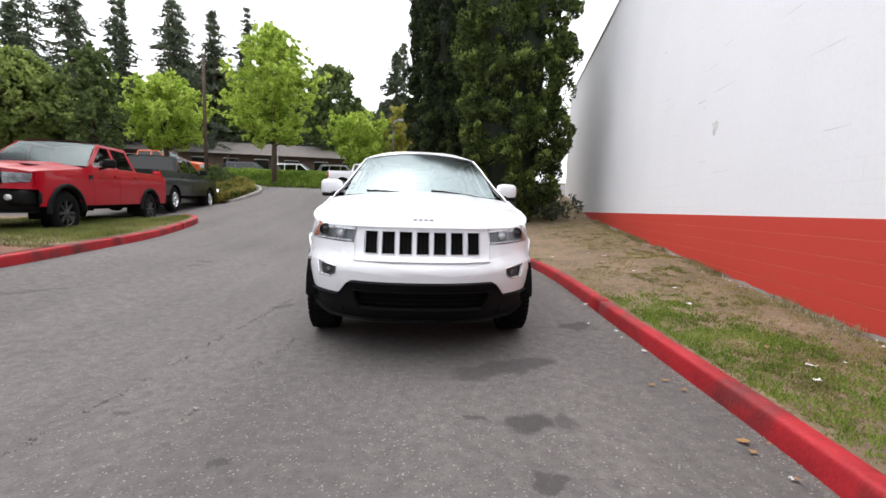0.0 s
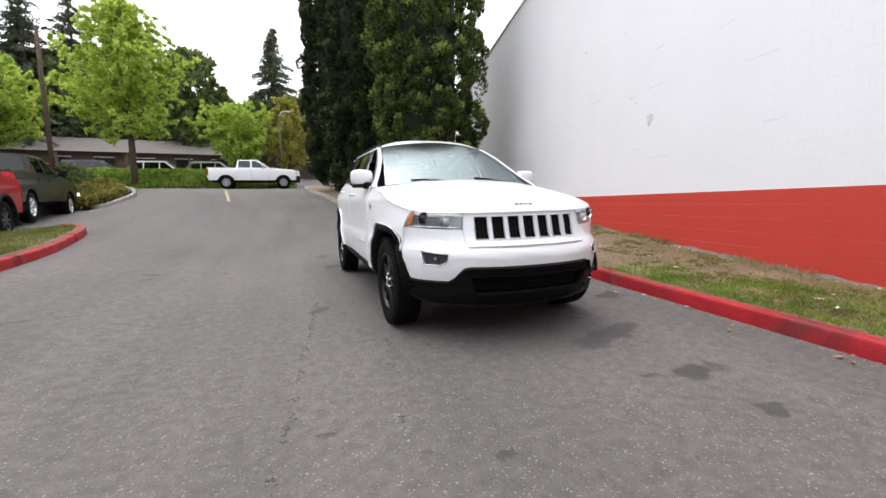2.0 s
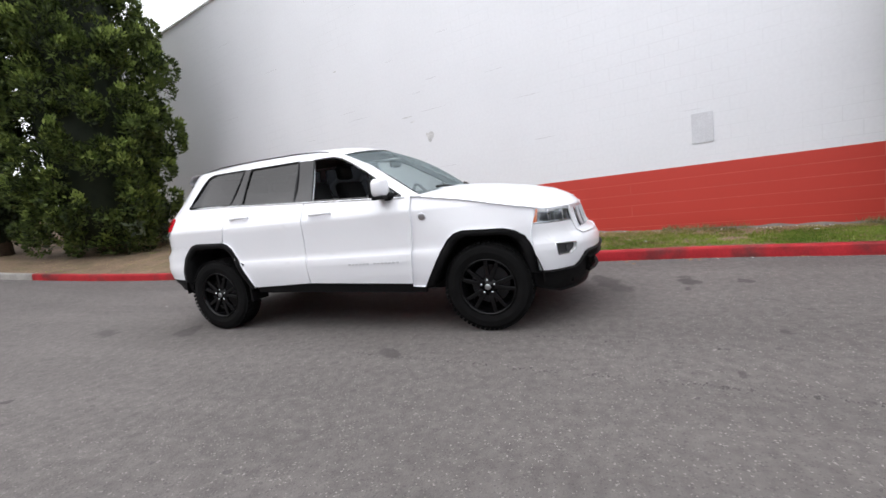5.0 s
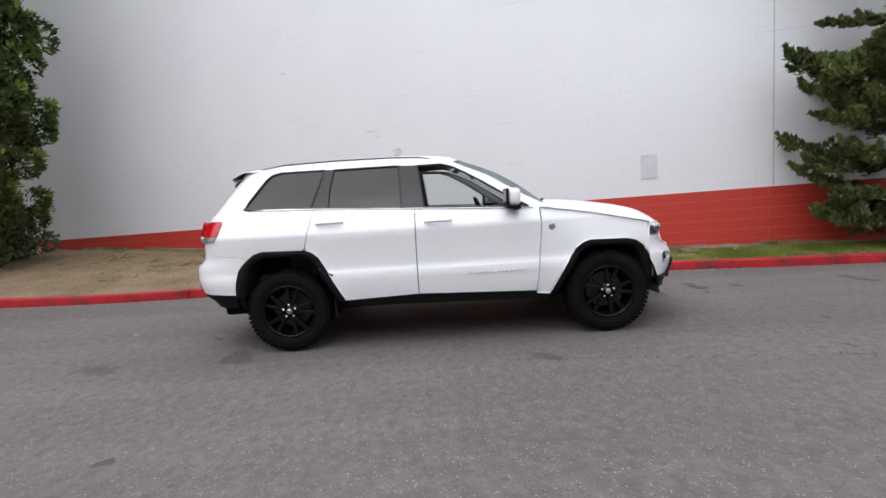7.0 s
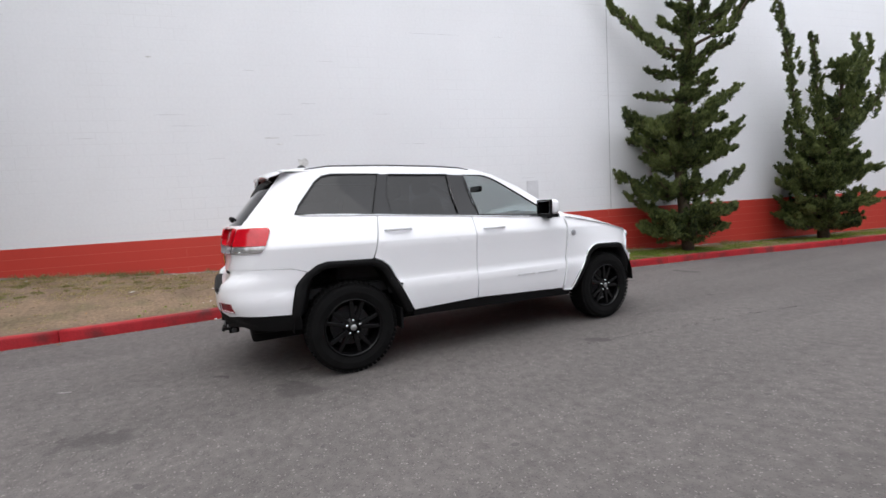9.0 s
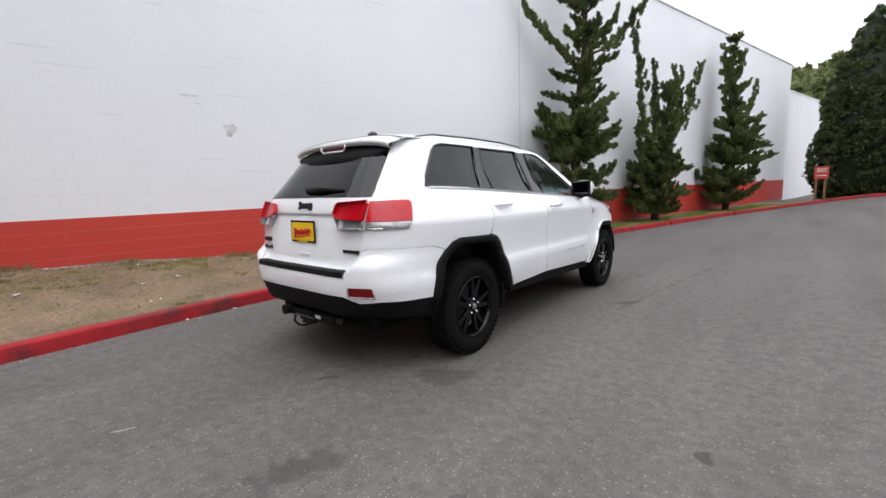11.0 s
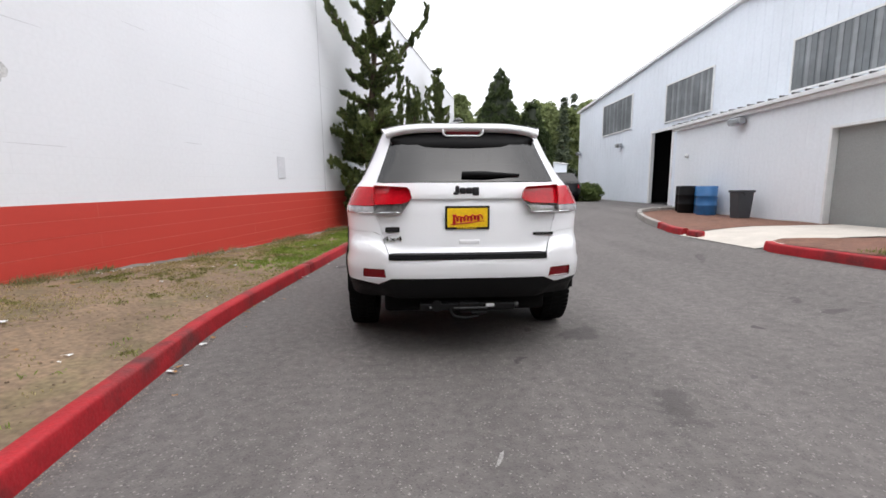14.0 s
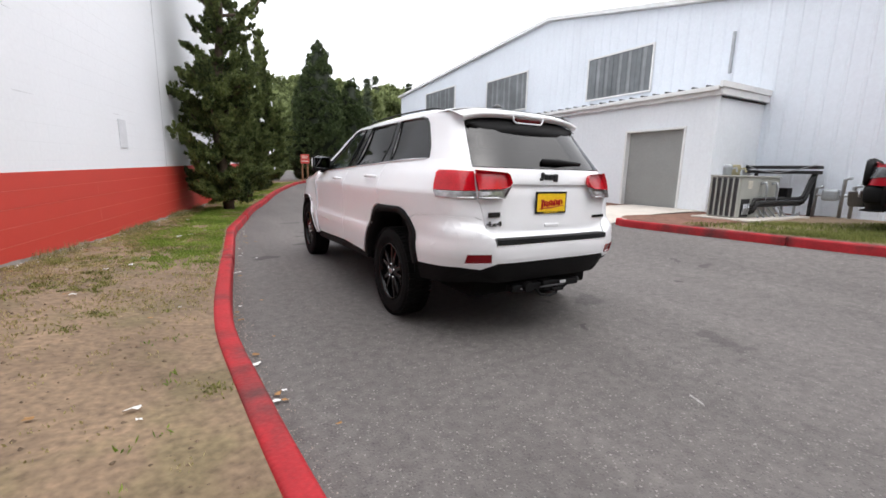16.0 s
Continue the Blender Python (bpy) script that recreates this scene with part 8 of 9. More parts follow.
rw_ = np.random.default_rng(77)
hill = [(-46 + 1.5 * k + rw_.normal(0, 1), -62 - rw_.uniform(0, 18), 0.5, rw_.uniform(9, 15), rw_.uniform(2.6, 4.2)) for k in range(46)]
hill += [(-52 + 2.2 * k + rw_.normal(0, 1), -88 - rw_.uniform(0, 10), 1.0, rw_.uniform(15, 20), rw_.uniform(3.0, 4.6)) for k in range(32)]
woods("far_woods", "green wooded hillside beyond the yard", hill, WOOD_LEAF, 78, 0.42, 26)
for k, (x, y, h) in enumerate(((-22.3, -62, 15), (-26, -68, 17), (-16, -70, 14), (-30.5, -64, 15.5))):
    fir_tree("fir_tree", "tall fir on the wooded hillside", x, y, 0.5, h, 2.2, 90 + k, group="hillside firs", size=1.5)
back = [(-46 + 2.4 * k + rw_.normal(0, 1), 44 + rw_.uniform(0, 12), 4.5, rw_.uniform(5.0, 8.0) + (3.0 if k < 16 else 0), rw_.uniform(2.2, 3.4)) for k in range(24)]
woods("far_woods", "mid-green woods behind the long low building", back, GREEN_LEAF, 79, 0.34, 30)
backl = [(-24 - 1.2 * k + rw_.normal(0, 0.6), 24 - 1.6 * k + rw_.normal(0, 1), 1.2, rw_.uniform(5.0, 7.5), rw_.uniform(1.8, 2.6)) for k in range(14)]
woods("far_woods", "dark green trees along the upper lot", backl, GREEN_LEAF, 80, 0.28, 34, 0.8)

# ---- yard things ----
BLUE_DRUM = material("blue_drum_plastic", (0.025, 0.13, 0.32), 0.4, vary=0.1, scale=5)
GREY_BIN = material("dark_grey_bin_plastic", (0.045, 0.048, 0.055), 0.55, vary=0.1, scale=5)
UNIT_METAL = material("beige_grey_unit_casing", (0.36, 0.37, 0.34), 0.5, vary=0.08, scale=3)
PIPE_BLACK = material("black_pipe_foam", (0.012, 0.012, 0.013), 0.7, vary=0.15, scale=9)
GALV = material("galvanised_steel", (0.38, 0.40, 0.42), 0.4, 0.6, vary=0.15, scale=10)
SIGN_RED = material("red_sign_face", (0.45, 0.05, 0.04), 0.5, vary=0.08, scale=8)
WOOD_POST = material("brown_timber_post", (0.20, 0.10, 0.05), 0.85, vary=0.2, scale=8, fine=40, fine_amount=0.2)


def drum(x, y, z, mt, label):
    top = group_empty("drum", Matrix.Translation((x, y, z)) @ Matrix.Scale(0.9, 4))
    tagged(top, label, "drum", "drums by the annex")
    part("barrel", lathe([(0.0, 0.0), (0.27, 0.0), (0.285, 0.02), (0.285, 0.28), (0.297, 0.295), (0.285, 0.31), (0.285, 0.57), (0.297, 0.585), (0.285, 0.60), (0.285, 0.86), (0.272, 0.88), (0.262, 0.86), (0.0, 0.85)], "z", (0, 0, 0), 28), mt, top, smooth=True)
    part("bung", lathe([(0.0, 0.885), (0.04, 0.885), (0.04, 0.85)], "z", (0.14, 0.05, 0), 12), mt, top)
    return top


bz_ = lambda x, y: G(x, y) + 0.03
drum(-7.62, -6.15, bz_(-7.6, -6.2), BLUE_DRUM, "blue plastic drum on the mulch bed")
drum(-7.91, -6.66, bz_(-7.9, -6.7), BLUE_DRUM, "blue plastic drum behind the others by the annex")
drum(-7.64, -7.02, bz_(-7.6, -7.0), BLACK_PLASTIC, "black plastic drum on the mulch bed")
drum(-7.93, -7.62, bz_(-7.9, -7.6), BLACK_PLASTIC, "black plastic drum on the mulch bed")
bin_top = group_empty("waste_bin", Matrix.Translation((-7.66, -4.92, bz_(-7.7, -4.9))))
tagged(bin_top, "dark grey plastic waste bin beside the drums", "bin")
bb = box(-0.20, 0.20, -0.17, 0.17, 0.0, 0.66, 0.03)
for v in bb.verts:
    k = 0.82 + 0.18 * v.co.z / 0.66
    v.co.x *= k
    v.co.y *= k
part("tub", bb, GREY_BIN, bin_top)
part("rim", box(-0.22, 0.22, -0.19, 0.19, 0.64, 0.70, 0.02), GREY_BIN, bin_top)
for sy_ in (-0.195, 0.195):
    part("grip", box(-0.08, 0.08, sy_ - 0.02, sy_ + 0.02, 0.58, 0.64, 0.01), GREY_BIN, bin_top)

# flood light and small lamp on the annex, lamps on the shed
def flood(name, m, label):
    top = group_empty(name, m)
    tagged(top, label, "lamp", "wall lamps")
    part("housing", box(0.06, 0.26, -0.22, 0.22, -0.05, 0.10, 0.03), GALV, top)
    part("lens", box(0.08, 0.24, -0.19, 0.19, -0.075, -0.052, 0.008), REFLECTOR, top)
    part("bracket", box(-0.01, 0.08, -0.06, 0.06, -0.03, 0.06, 0.01), METAL_DARK, top)


flood("wall_lamp", Matrix.Translation((-8.15, -5.75, 2.90)), "grey box flood lamp under the annex eave")
flood("wall_lamp", Matrix.Translation((SHED_X + 0.03, -16.1, 3.35)), "grey box flood lamp on the shed wall")
flood("wall_lamp", Matrix.Translation((SHED_X + 0.03, -21.6, 3.4)), "grey box flood lamp at the shed corner")
dome_l = group_empty("bulkhead_lamp", Matrix.Translation((-8.22, -8.05, 2.22)))
tagged(dome_l, "small white round bulkhead lamp on the annex", "lamp")
part("globe", lathe([(0.07, 0.0), (0.07, 0.04), (0.045, 0.09), (0.0, 0.105)], "x", (0, 0, 0), 16), METAL_TRIM, dome_l, smooth=True)

# cooling unit with its pipework
UX, UY, UZ = -6.76, -0.08, 0.43
slab = part("equipment_slab", box(-9.0, -6.52, -0.27, 0.86, UZ - 0.14, UZ + 0.03, 0.015), CONCRETE)
tagged(slab, "pale concrete slab under the cooling unit", "slab", kind="structure")
unit_top = group_empty("cooling_unit", Matrix.Translation((UX, UY, UZ)))
tagged(unit_top, "beige-grey packaged cooling unit with louvred end", "cooling unit")
part("casing", box(-0.86, -0.02, 0.0, 0.55, 0.03, 0.82, 0.015), UNIT_METAL, unit_top)
part("casing", box(-1.62, -0.88, 0.01, 0.54, 0.03, 0.82, 0.015), UNIT_METAL, unit_top)
part("lid", box(-1.64, 0.02, -0.02, 0.57, 0.82, 0.855, 0.01), UNIT_METAL, unit_top)
part("coil", box(-0.02, -0.004, 0.03, 0.52, 0.06, 0.80), METAL_DARK, unit_top, "dark finned coil")
for k in range(6):
    y = 0.0 + k * 0.103
    part("louvre", box(-0.012, 0.022, y, y + 0.030, 0.04, 0.82, 0.006), UNIT_METAL, unit_top)
# the recess is a near-black plate, its shade put into the colour
part("service_recess", box(-0.42, -0.10, 0.54, 0.556, 0.05, 0.40), BLACK_HOLE, unit_top)
for k in range(3):
    part("recess_valve", tube([(-0.16 - 0.09 * k, 0.57, 0.10), (-0.14 - 0.09 * k, 0.60, 0.22), (-0.20 - 0.09 * k, 0.57, 0.30)], 0.016, 6), GALV, unit_top)
part("data_plate", box(-0.46, -0.28, 0.551, 0.554, 0.60, 0.76), WHITE_LINE, unit_top)
for x in (-0.80, -1.26):
    part("conduit", tube([(x, 0.55, 0.70), (x - 0.02, 0.62, 0.72), (x - 0.05, 0.64, 0.62), (x - 0.05, 0.63, 0.34), (x - 0.02, 0.60, 0.24)], 0.026, 8), GALV, unit_top, smooth=True)
part("control_box", box(-1.95, -1.72, 0.45, 0.66, 0.42, 0.62, 0.01), BLACK_PLASTIC, unit_top)
for k, (z, y) in enumerate(((0.40, 0.62), (0.335, 0.66), (0.27, 0.62))):
    part("pipe", tube([(-0.36 - 0.03 * k, 0.56, z - 0.16), (-0.40 - 0.03 * k, y, z - 0.12), (-0.46 - 0.03 * k, y, z - 0.01), (-0.60, y, z), (-1.5, y, z), (-2.44, y + 0.02, z)], 0.033, 8), PIPE_BLACK, unit_top, "black insulated pipe", smooth=True)
    part("pipe", tube([(-2.40, y + 0.02, z), (-2.50 - 0.03 * k, y + 0.04, z + 0.04), (-2.64 - 0.03 * k, y + 0.08, 0.80), (-2.74, y + 0.10, 0.97)], 0.036, 8), PIPE_BLACK, unit_top, "black insulated pipe", smooth=True)
for x in (-0.95, -1.7, -2.3):
    part("pipe_stand", box(x - 0.02, x + 0.02, 0.59, 0.63, 0.02, 0.24), GALV, unit_top)
for z in (0.96, 1.07):
    part("pipe_tray", box(-2.92, -2.62, -0.62, 0.80, z - 0.03, z + 0.04, 0.012), PIPE_BLACK, unit_top, "black pipe tray along the shed wall")
for y in (-0.45, 0.70):
    part("tray_leg", box(-2.86, -2.80, y - 0.03, y + 0.03, -0.1, 0.95), PIPE_BLACK, unit_top)
part("tray_chain", tube([(-2.60, -0.60, 1.13), (-2.58, -0.30, 1.00), (-2.58, 0.10, 0.95), (-2.58, 0.45, 1.02), (-2.60, 0.78, 1.13)], 0.010, 6), GALV, unit_top, smooth=True)
for k in range(6):
    part("hose", tube([(-0.5 - 0.22 * k, 0.58, 0.22), (-0.55 - 0.24 * k, 0.70, 0.02), (-0.9 - 0.26 * k, 0.74, 0.0), (-2.3, 0.72, 0.06 + 0.01 * k)], 0.016, 6), GALV, unit_top)
for x, mt_ in ((-0.28, GALV), (-0.62, material("olive_valve_paint", (0.30, 0.27, 0.16), 0.6, vary=0.1))):
    part("valve", lathe([(0.0, 0.85), (0.075, 0.85), (0.08, 1.04), (0.065, 1.07), (0.0, 1.07)], "z", (x, 0.14, 0), 14), mt_, unit_top, smooth=True)
    part("valve_arm", tube([(x, 0.20, 0.98), (x, 0.30, 1.0), (x, 0.32, 0.92)], 0.02, 6), mt_, unit_top)
meter = group_empty("gas_meter", Matrix.Translation((-9.5, 0.72, 0.50)))
tagged(meter, "grey pipes and gas meter standing by the shed wall", "meter")
for y, h in ((0.0, 0.55), (0.45, 0.75), (0.62, 0.6)):
    part("standpipe", tube([(0, y, -0.05), (0, y, h), (0.05, y + 0.12, h + 0.04)], 0.035, 8), GALV, meter, smooth=True)
part("meter_body", box(-0.12, 0.12, 0.12, 0.40, 0.30, 0.55, 0.05), GALV, meter)
part("cross_pipe", tube([(0, 0.0, 0.42), (0, 0.62, 0.42)], 0.03, 8), GALV, meter)
stake = group_empty("vent_pipe", Matrix.Translation((SHED_X + 0.04, -1.62, 3.9)))
tagged(stake, "slim grey vent pipe on the shed wall", "pipe")
part("pipe", tube([(0, 0, 0), (0, 0, 1.0)], 0.04, 8), GALV, stake)

# small red sign on two posts, far shed, shrub by the shed
sign = group_empty("notice_sign", Matrix.Translation((-3.75, -22.9, G(-3.7, -22.9) + 0.08)))
tagged(sign, "small red and white notice on two timber posts", "sign")
for x in (-0.16, 0.16):
    part("post", box(x - 0.045, x + 0.045, -0.045, 0.045, -0.1, 1.15, 0.006), WOOD_POST, sign)
sf = part("board", box(-0.26, 0.26, 0.046, 0.066, 1.05, 1.62, 0.008), SIGN_RED, sign)
for z in (1.48, 1.38, 1.18):
    part("print_bar", box(-0.18, 0.18, 0.066, 0.069, z, z + 0.045), WHITE_LINE, sf)
far_shed = group_empty("far_shed", Matrix.Translation((-11.3, -38.0, 0.4)))
tagged(far_shed, "low white metal shed with an open bay beyond the yard", "building")
fs = bmesh.new()
pr = [(-3.4, 0.0), (3.4, 0.0), (3.4, 4.35), (-1.6, 3.55), (-3.4, 3.3)]
f0, f1 = [fs.verts.new((x, 0, z)) for x, z in pr], [fs.verts.new((x, -5, z)) for x, z in pr]
fs.faces.new(f0[::-1])
fs.faces.new(f1)
for k in range(5):
    fs.faces.new((f0[k], f0[(k + 1) % 5], f1[(k + 1) % 5], f1[k]))
part("shell", fs, METAL_WALL, far_shed)
# a near-black sheet on the front paints the shade of the open bay
part("bay_opening", box(-2.6, 0.6, 0.0, 0.03, 0.0, 1.9), BLACK_HOLE, far_shed)
part("roof_edge", tube([(-3.5, 0.04, 3.32), (-1.6, 0.04, 3.57), (3.5, 0.04, 4.40)], 0.07, 6), METAL_TRIM, far_shed)
sr = np.random.default_rng(5)
for nm, lb, px, py, sx_, sz, mt_ in (("shrub", "green shrub by the shed corner", -8.2, -16.2, 0.75, 0.45, GREEN_LEAF), ("shrub", "round green shrub beside the planted island", -9.2, 15.2, 0.7, 0.5, GREEN_LEAF), ("shrub", "round green shrub on the ivy bank", -2.2, 25.4, 0.9, 0.55, IVY_LEAF)):
    sb = group_empty(nm, Matrix.Translation((px, py, G(px, py))))
    tagged(sb, lb, "shrub", "shrubs")
    cc = unit(sr.normal(size=(120, 3))) * np.array([sx_, sx_, sz]) * (0.6 + 0.4 * sr.random((120, 1))) + np.array([0, 0, sz * 0.9])
    quads("crown", *spray(sr, cc, np.full(120, 0.18), unit(cc), 40, 0.06, 0.035), sb, mt_)

# ivy bank beyond the cross road, planted island and the far pavement edge
def heap(name, label, poly_fn, n, leaf, seed, length, width, category):
    rng = np.random.default_rng(seed)
    c, out = poly_fn(rng, n)
    return tagged(quads(name, *spray(rng, c, np.full(len(c), 0.16), unit(out), 14, length, width), None, leaf), label, category, kind="stuff")


def bank(rng, n):
    x = rng.uniform(-15.0, -0.8, n)
    t = rng.random(n)
    y = 24.4 + 2.6 * t
    z = np.array([G(a, b) for a, b in zip(x, y)]) + 0.10 + 0.95 * np.sin(np.pi * np.clip(t, 0, 0.5)) + 0.14 * np.array([noise.noise((a * 0.9, b * 0.9, 1)) for a, b in zip(x, y)])
    return np.stack([x, y, z], 1), np.stack([np.zeros(n), np.full(n, -0.6), np.full(n, 1.0)], 1)


heap("ivy_bank", "bright green ivy bank beyond the cross road", bank, 3600, IVY_LEAF, 11, 0.085, 0.06, "ivy")
soil = [(x, y, G(x, y) + 0.9 * math.sin(math.pi * min(0.5, t)) + 0.02) for x in np.linspace(-15.2, -0.7, 16) for y, t in ((24.3, 0.0), (25.0, 0.25), (25.8, 0.5), (27.2, 0.5))]
tagged(raw("bank_ground", soil, [(i * 4 + j, i * 4 + 4 + j, i * 4 + 5 + j, i * 4 + 1 + j) for i in range(15) for j in range(3)], EARTH), "earth bank under the ivy", "bank", kind="structure")
PLANTER = resample([(-13.5, 13.9, 0), (-8.6, 13.5, 0), (-7.6, 12.4, 0), (-7.05, 12.1, 0), (-6.75, 12.8, 0), (-6.72, 13.8, 0), (-7.3, 15.4, 0), (-8.6, 16.8, 0), (-10.5, 17.6, 0), (-13.5, 18.0, 0)], 0.25)
kerb_run("kerb_planter", PLANTER, lambda p: GREY_KERB, "grey concrete kerb round the planted island", cut=12, side=-1)


def planted(rng, n):
    y = rng.uniform(12.4, 17.2, n)
    edge = np.interp(y, [12.3, 12.6, 13.0, 13.8, 15.4, 16.8, 17.6], [-7.6, -7.2, -7.0, -6.95, -7.6, -8.9, -10.8]) - 0.15
    x = edge - rng.random(n) ** 1.4 * np.clip((y - 12.3) * 3.5, 0.3, 4.5)
    z = np.array([G(a, b) for a, b in zip(x, y)]) + 0.22 + 0.25 * np.array([abs(noise.noise((a * 0.8, b * 0.8, 3))) for a, b in zip(x, y)])
    return np.stack([x, y, z], 1), np.tile([0.2, -0.3, 1.0], (n, 1))


heap("island_planting", "green and straw-coloured ground cover on the planted island", planted, 1700, leaf_material("mixed_ground_cover", (0.09, 0.12, 0.025), (0.34, 0.27, 0.07), 0.4), 12, 0.09, 0.045, "planting")
pv = [(x, y, G(x, y) + 0.10) for x in np.linspace(-7.1, -13.5, 8) for y in np.linspace(13.2, 17.4, 8)]
tagged(raw("planter_ground", pv, [(i * 8 + j, i * 8 + 8 + j, i * 8 + 9 + j, i * 8 + 1 + j) for i in range(7) for j in range(7) if not (i < 2 and j > 3)], EARTH, smooth=True), "soil of the planted island", "ground", kind="structure")

# road paint on the cross road
for pts, w_ in (([(-3.62, 13.4), (-4.15, 17.5)], 0.106), ([(-14, 24.0), (-0.9, 24.1)], 0.10)):
    bm = bmesh.new()
    (x0, y0), (x1, y1) = pts
    d = Vector((x1 - x0, y1 - y0, 0)).normalized()
    sd = Vector((d.y, -d.x, 0)) * w_ / 2
    rows = []
    for k in range(13):
        p = Vector((x0, y0, 0)).lerp(Vector((x1, y1, 0)), k / 12)
        rows.append([bm.verts.new((q.x, q.y, G(q.x, q.y) + 0.02)) for q in (p - sd, p + sd)])
    for a, b in zip(rows, rows[1:]):
        bm.faces.new((a[0], a[1], b[1], b[0]))
    tagged(part("road_line", bm, WHITE_LINE if w_ < 0.105 else material("worn_yellow_paint", (0.42, 0.36, 0.22), 0.8, vary=0.25, scale=6)), "worn painted line on the cross road", "road marking", kind="structure")

# long low building behind the lot
lodge = group_empty("long_low_building", Matrix.Translation((-16.0, 39.5, 3.5)) @ Matrix.Rotation(radians(8), 4, "Z"))
tagged(lodge, "long single-storey building with a grey-brown shingle roof", "building")
LROOF = material("grey_brown_shingles", (0.15, 0.135, 0.125), 0.9, vary=0.15, scale=2, fine=20, fine_amount=0.2)
LWALL = material("dark_timber_wall", (0.11, 0.075, 0.055), 0.85, vary=0.2, scale=2)
part("wall", box(-22, 22, 0, 8, -1.6, 1.75), LWALL, lodge)
rf = bmesh.new()
vs = [rf.verts.new(c) for c in ((-22.6, -1.0, 1.7), (22.6, -1.0, 1.7), (22.6, 3.6, 3.3), (-22.6, 3.6, 3.3), (-22.6, 9, 1.7), (22.6, 9, 1.7))]
rf.faces.new((vs[0], vs[1], vs[2], vs[3]))
rf.faces.new((vs[3], vs[2], vs[5], vs[4]))
part("roof", rf, LROOF, lodge)
for k in range(15):
    x = -20.5 + k * 2.9
    wdw = part("window", box(x, x + 1.3, -0.04, 0.0, 0.2, 1.3), GLOSS_BLACK, lodge)
    part("frame", box(x - 0.06, x + 1.36, -0.03, -0.002, 1.3, 1.38), METAL_TRIM, wdw)
for k in range(10):
    part("post", box(-21 + k * 4.6, -20.85 + k * 4.6, -0.85, -0.7, -1.6, 1.72), LWALL, lodge)
cottage = group_empty("hill_house", Matrix.Translation((-23.6, 47.0, 13.2)))
tagged(cottage, "brown house with a low roof up on the hillside", "building")
part("wall", box(-3.2, 3.2, 0, 5, -9.0, 1.6), LWALL, cottage)
part("roof", box(-3.9, 3.9, -0.8, 5.6, 1.6, 2.0, 0.05), material("maroon_roof", (0.10, 0.06, 0.055), 0.9), cottage)

# utility pole and street lamps
pole = group_empty("utility_pole", Matrix.Translation((-9.55, 15.0, G(-9.55, 15.0))))
tagged(pole, "grey-brown timber utility pole beside the planted island", "pole")
part("shaft", tube([(0, 0, -0.2), (0.02, 0, 4), (0.04, 0, 5.9)], [0.085, 0.07, 0.06], 10), TRUNK, pole, smooth=True)
lamp_p = group_empty("street_lamp", Matrix.Translation((-1.55, 24.2, G(-1.5, 24.2))))
tagged(lamp_p, "slim grey street lamp beside the ivy bank", "street lamp", "street lamps")
part("post", tube([(0, 0, -0.1), (0, 0, 4.6)], [0.055, 0.035], 10), METAL_DARK, lamp_p, smooth=True)
part("arm", tube([(0, 0, 4.5), (0.2, 0, 4.75), (0.5, 0, 4.8)], 0.03, 8), GALV, lamp_p)
part("head", box(0.35, 0.75, -0.09, 0.09, 4.72, 4.84, 0.03), GALV, lamp_p)
lamp_q = group_empty("street_lamp", Matrix.Translation((-11.0, 30.0, G(-11, 30))))
tagged(lamp_q, "slim grey street lamp on the far lot", "street lamp", "street lamps")
part("post", tube([(0, 0, -0.1), (0, 0, 4.0)], [0.07, 0.05], 8), GALV, lamp_q)
part("head", box(-0.15, 0.35, -0.09, 0.09, 3.95, 4.08, 0.03), GALV, lamp_q)

# ---- worn marks, litter and grass ----
# pale scrape of old paint
bm = bmesh.new()
bm.faces.new([bm.verts.new((x, y, G(x, y) + 0.004)) for x, y in ((-0.045, 3.48), (-0.022, 3.50), (0.006, 3.570), (0.018, 3.60), (-0.004, 3.585), (-0.030, 3.535))])
tagged(part("paint_scrape", bm, material("faded_scrape", (0.28, 0.27, 0.26), 0.9, vary=0.3, scale=30, fine=90, fine_amount=0.4)), "short faded scrape of pale paint on the asphalt", "stain", kind="structure")

# grass on the verge, in patches
def verge_point(rng, y0, y1, u0, u1):
    y = rng.uniform(y0, y1)
    k = np.interp(y, [p.y for p in KERB_WALL], [p.x for p in KERB_WALL]) + KERB_W + 0.02
    u = rng.uniform(u0, u1)
    x = k + (wall_x(y) - k) * u
    return x, y, u


def blades(name, label, n, leaf, seed, wanted, height, width, tuft=7, far=9.0):
    rng = np.random.default_rng(seed)
    C = []
    tries = 0
    while len(C) < n and tries < n * 12:
        tries += 1
        x, y, u = verge_point(rng, -22.0, far, 0.0, 0.98)
        if rng.random() < wanted(x, y, u):
            C.append((x, y, bank_height(x, y, u)))
    C = np.repeat(np.array(C), tuft, 0)
    m_ = len(C)
    C = C + rng.normal(0, 0.022, (m_, 3)) * np.array([1, 1, 0])
    h = height * rng.uniform(0.4, 1.3, (m_, 1))
    up = unit(np.concatenate([rng.normal(0, 0.45, (m_, 2)), np.ones((m_, 1))], 1))
    side = unit(np.cross(up, rng.normal(size=(m_, 3)))) * width
    return tagged(quads(name, C + up * h * 0.5, up * h * 0.55, side, None, leaf), label, "grass", kind="stuff")


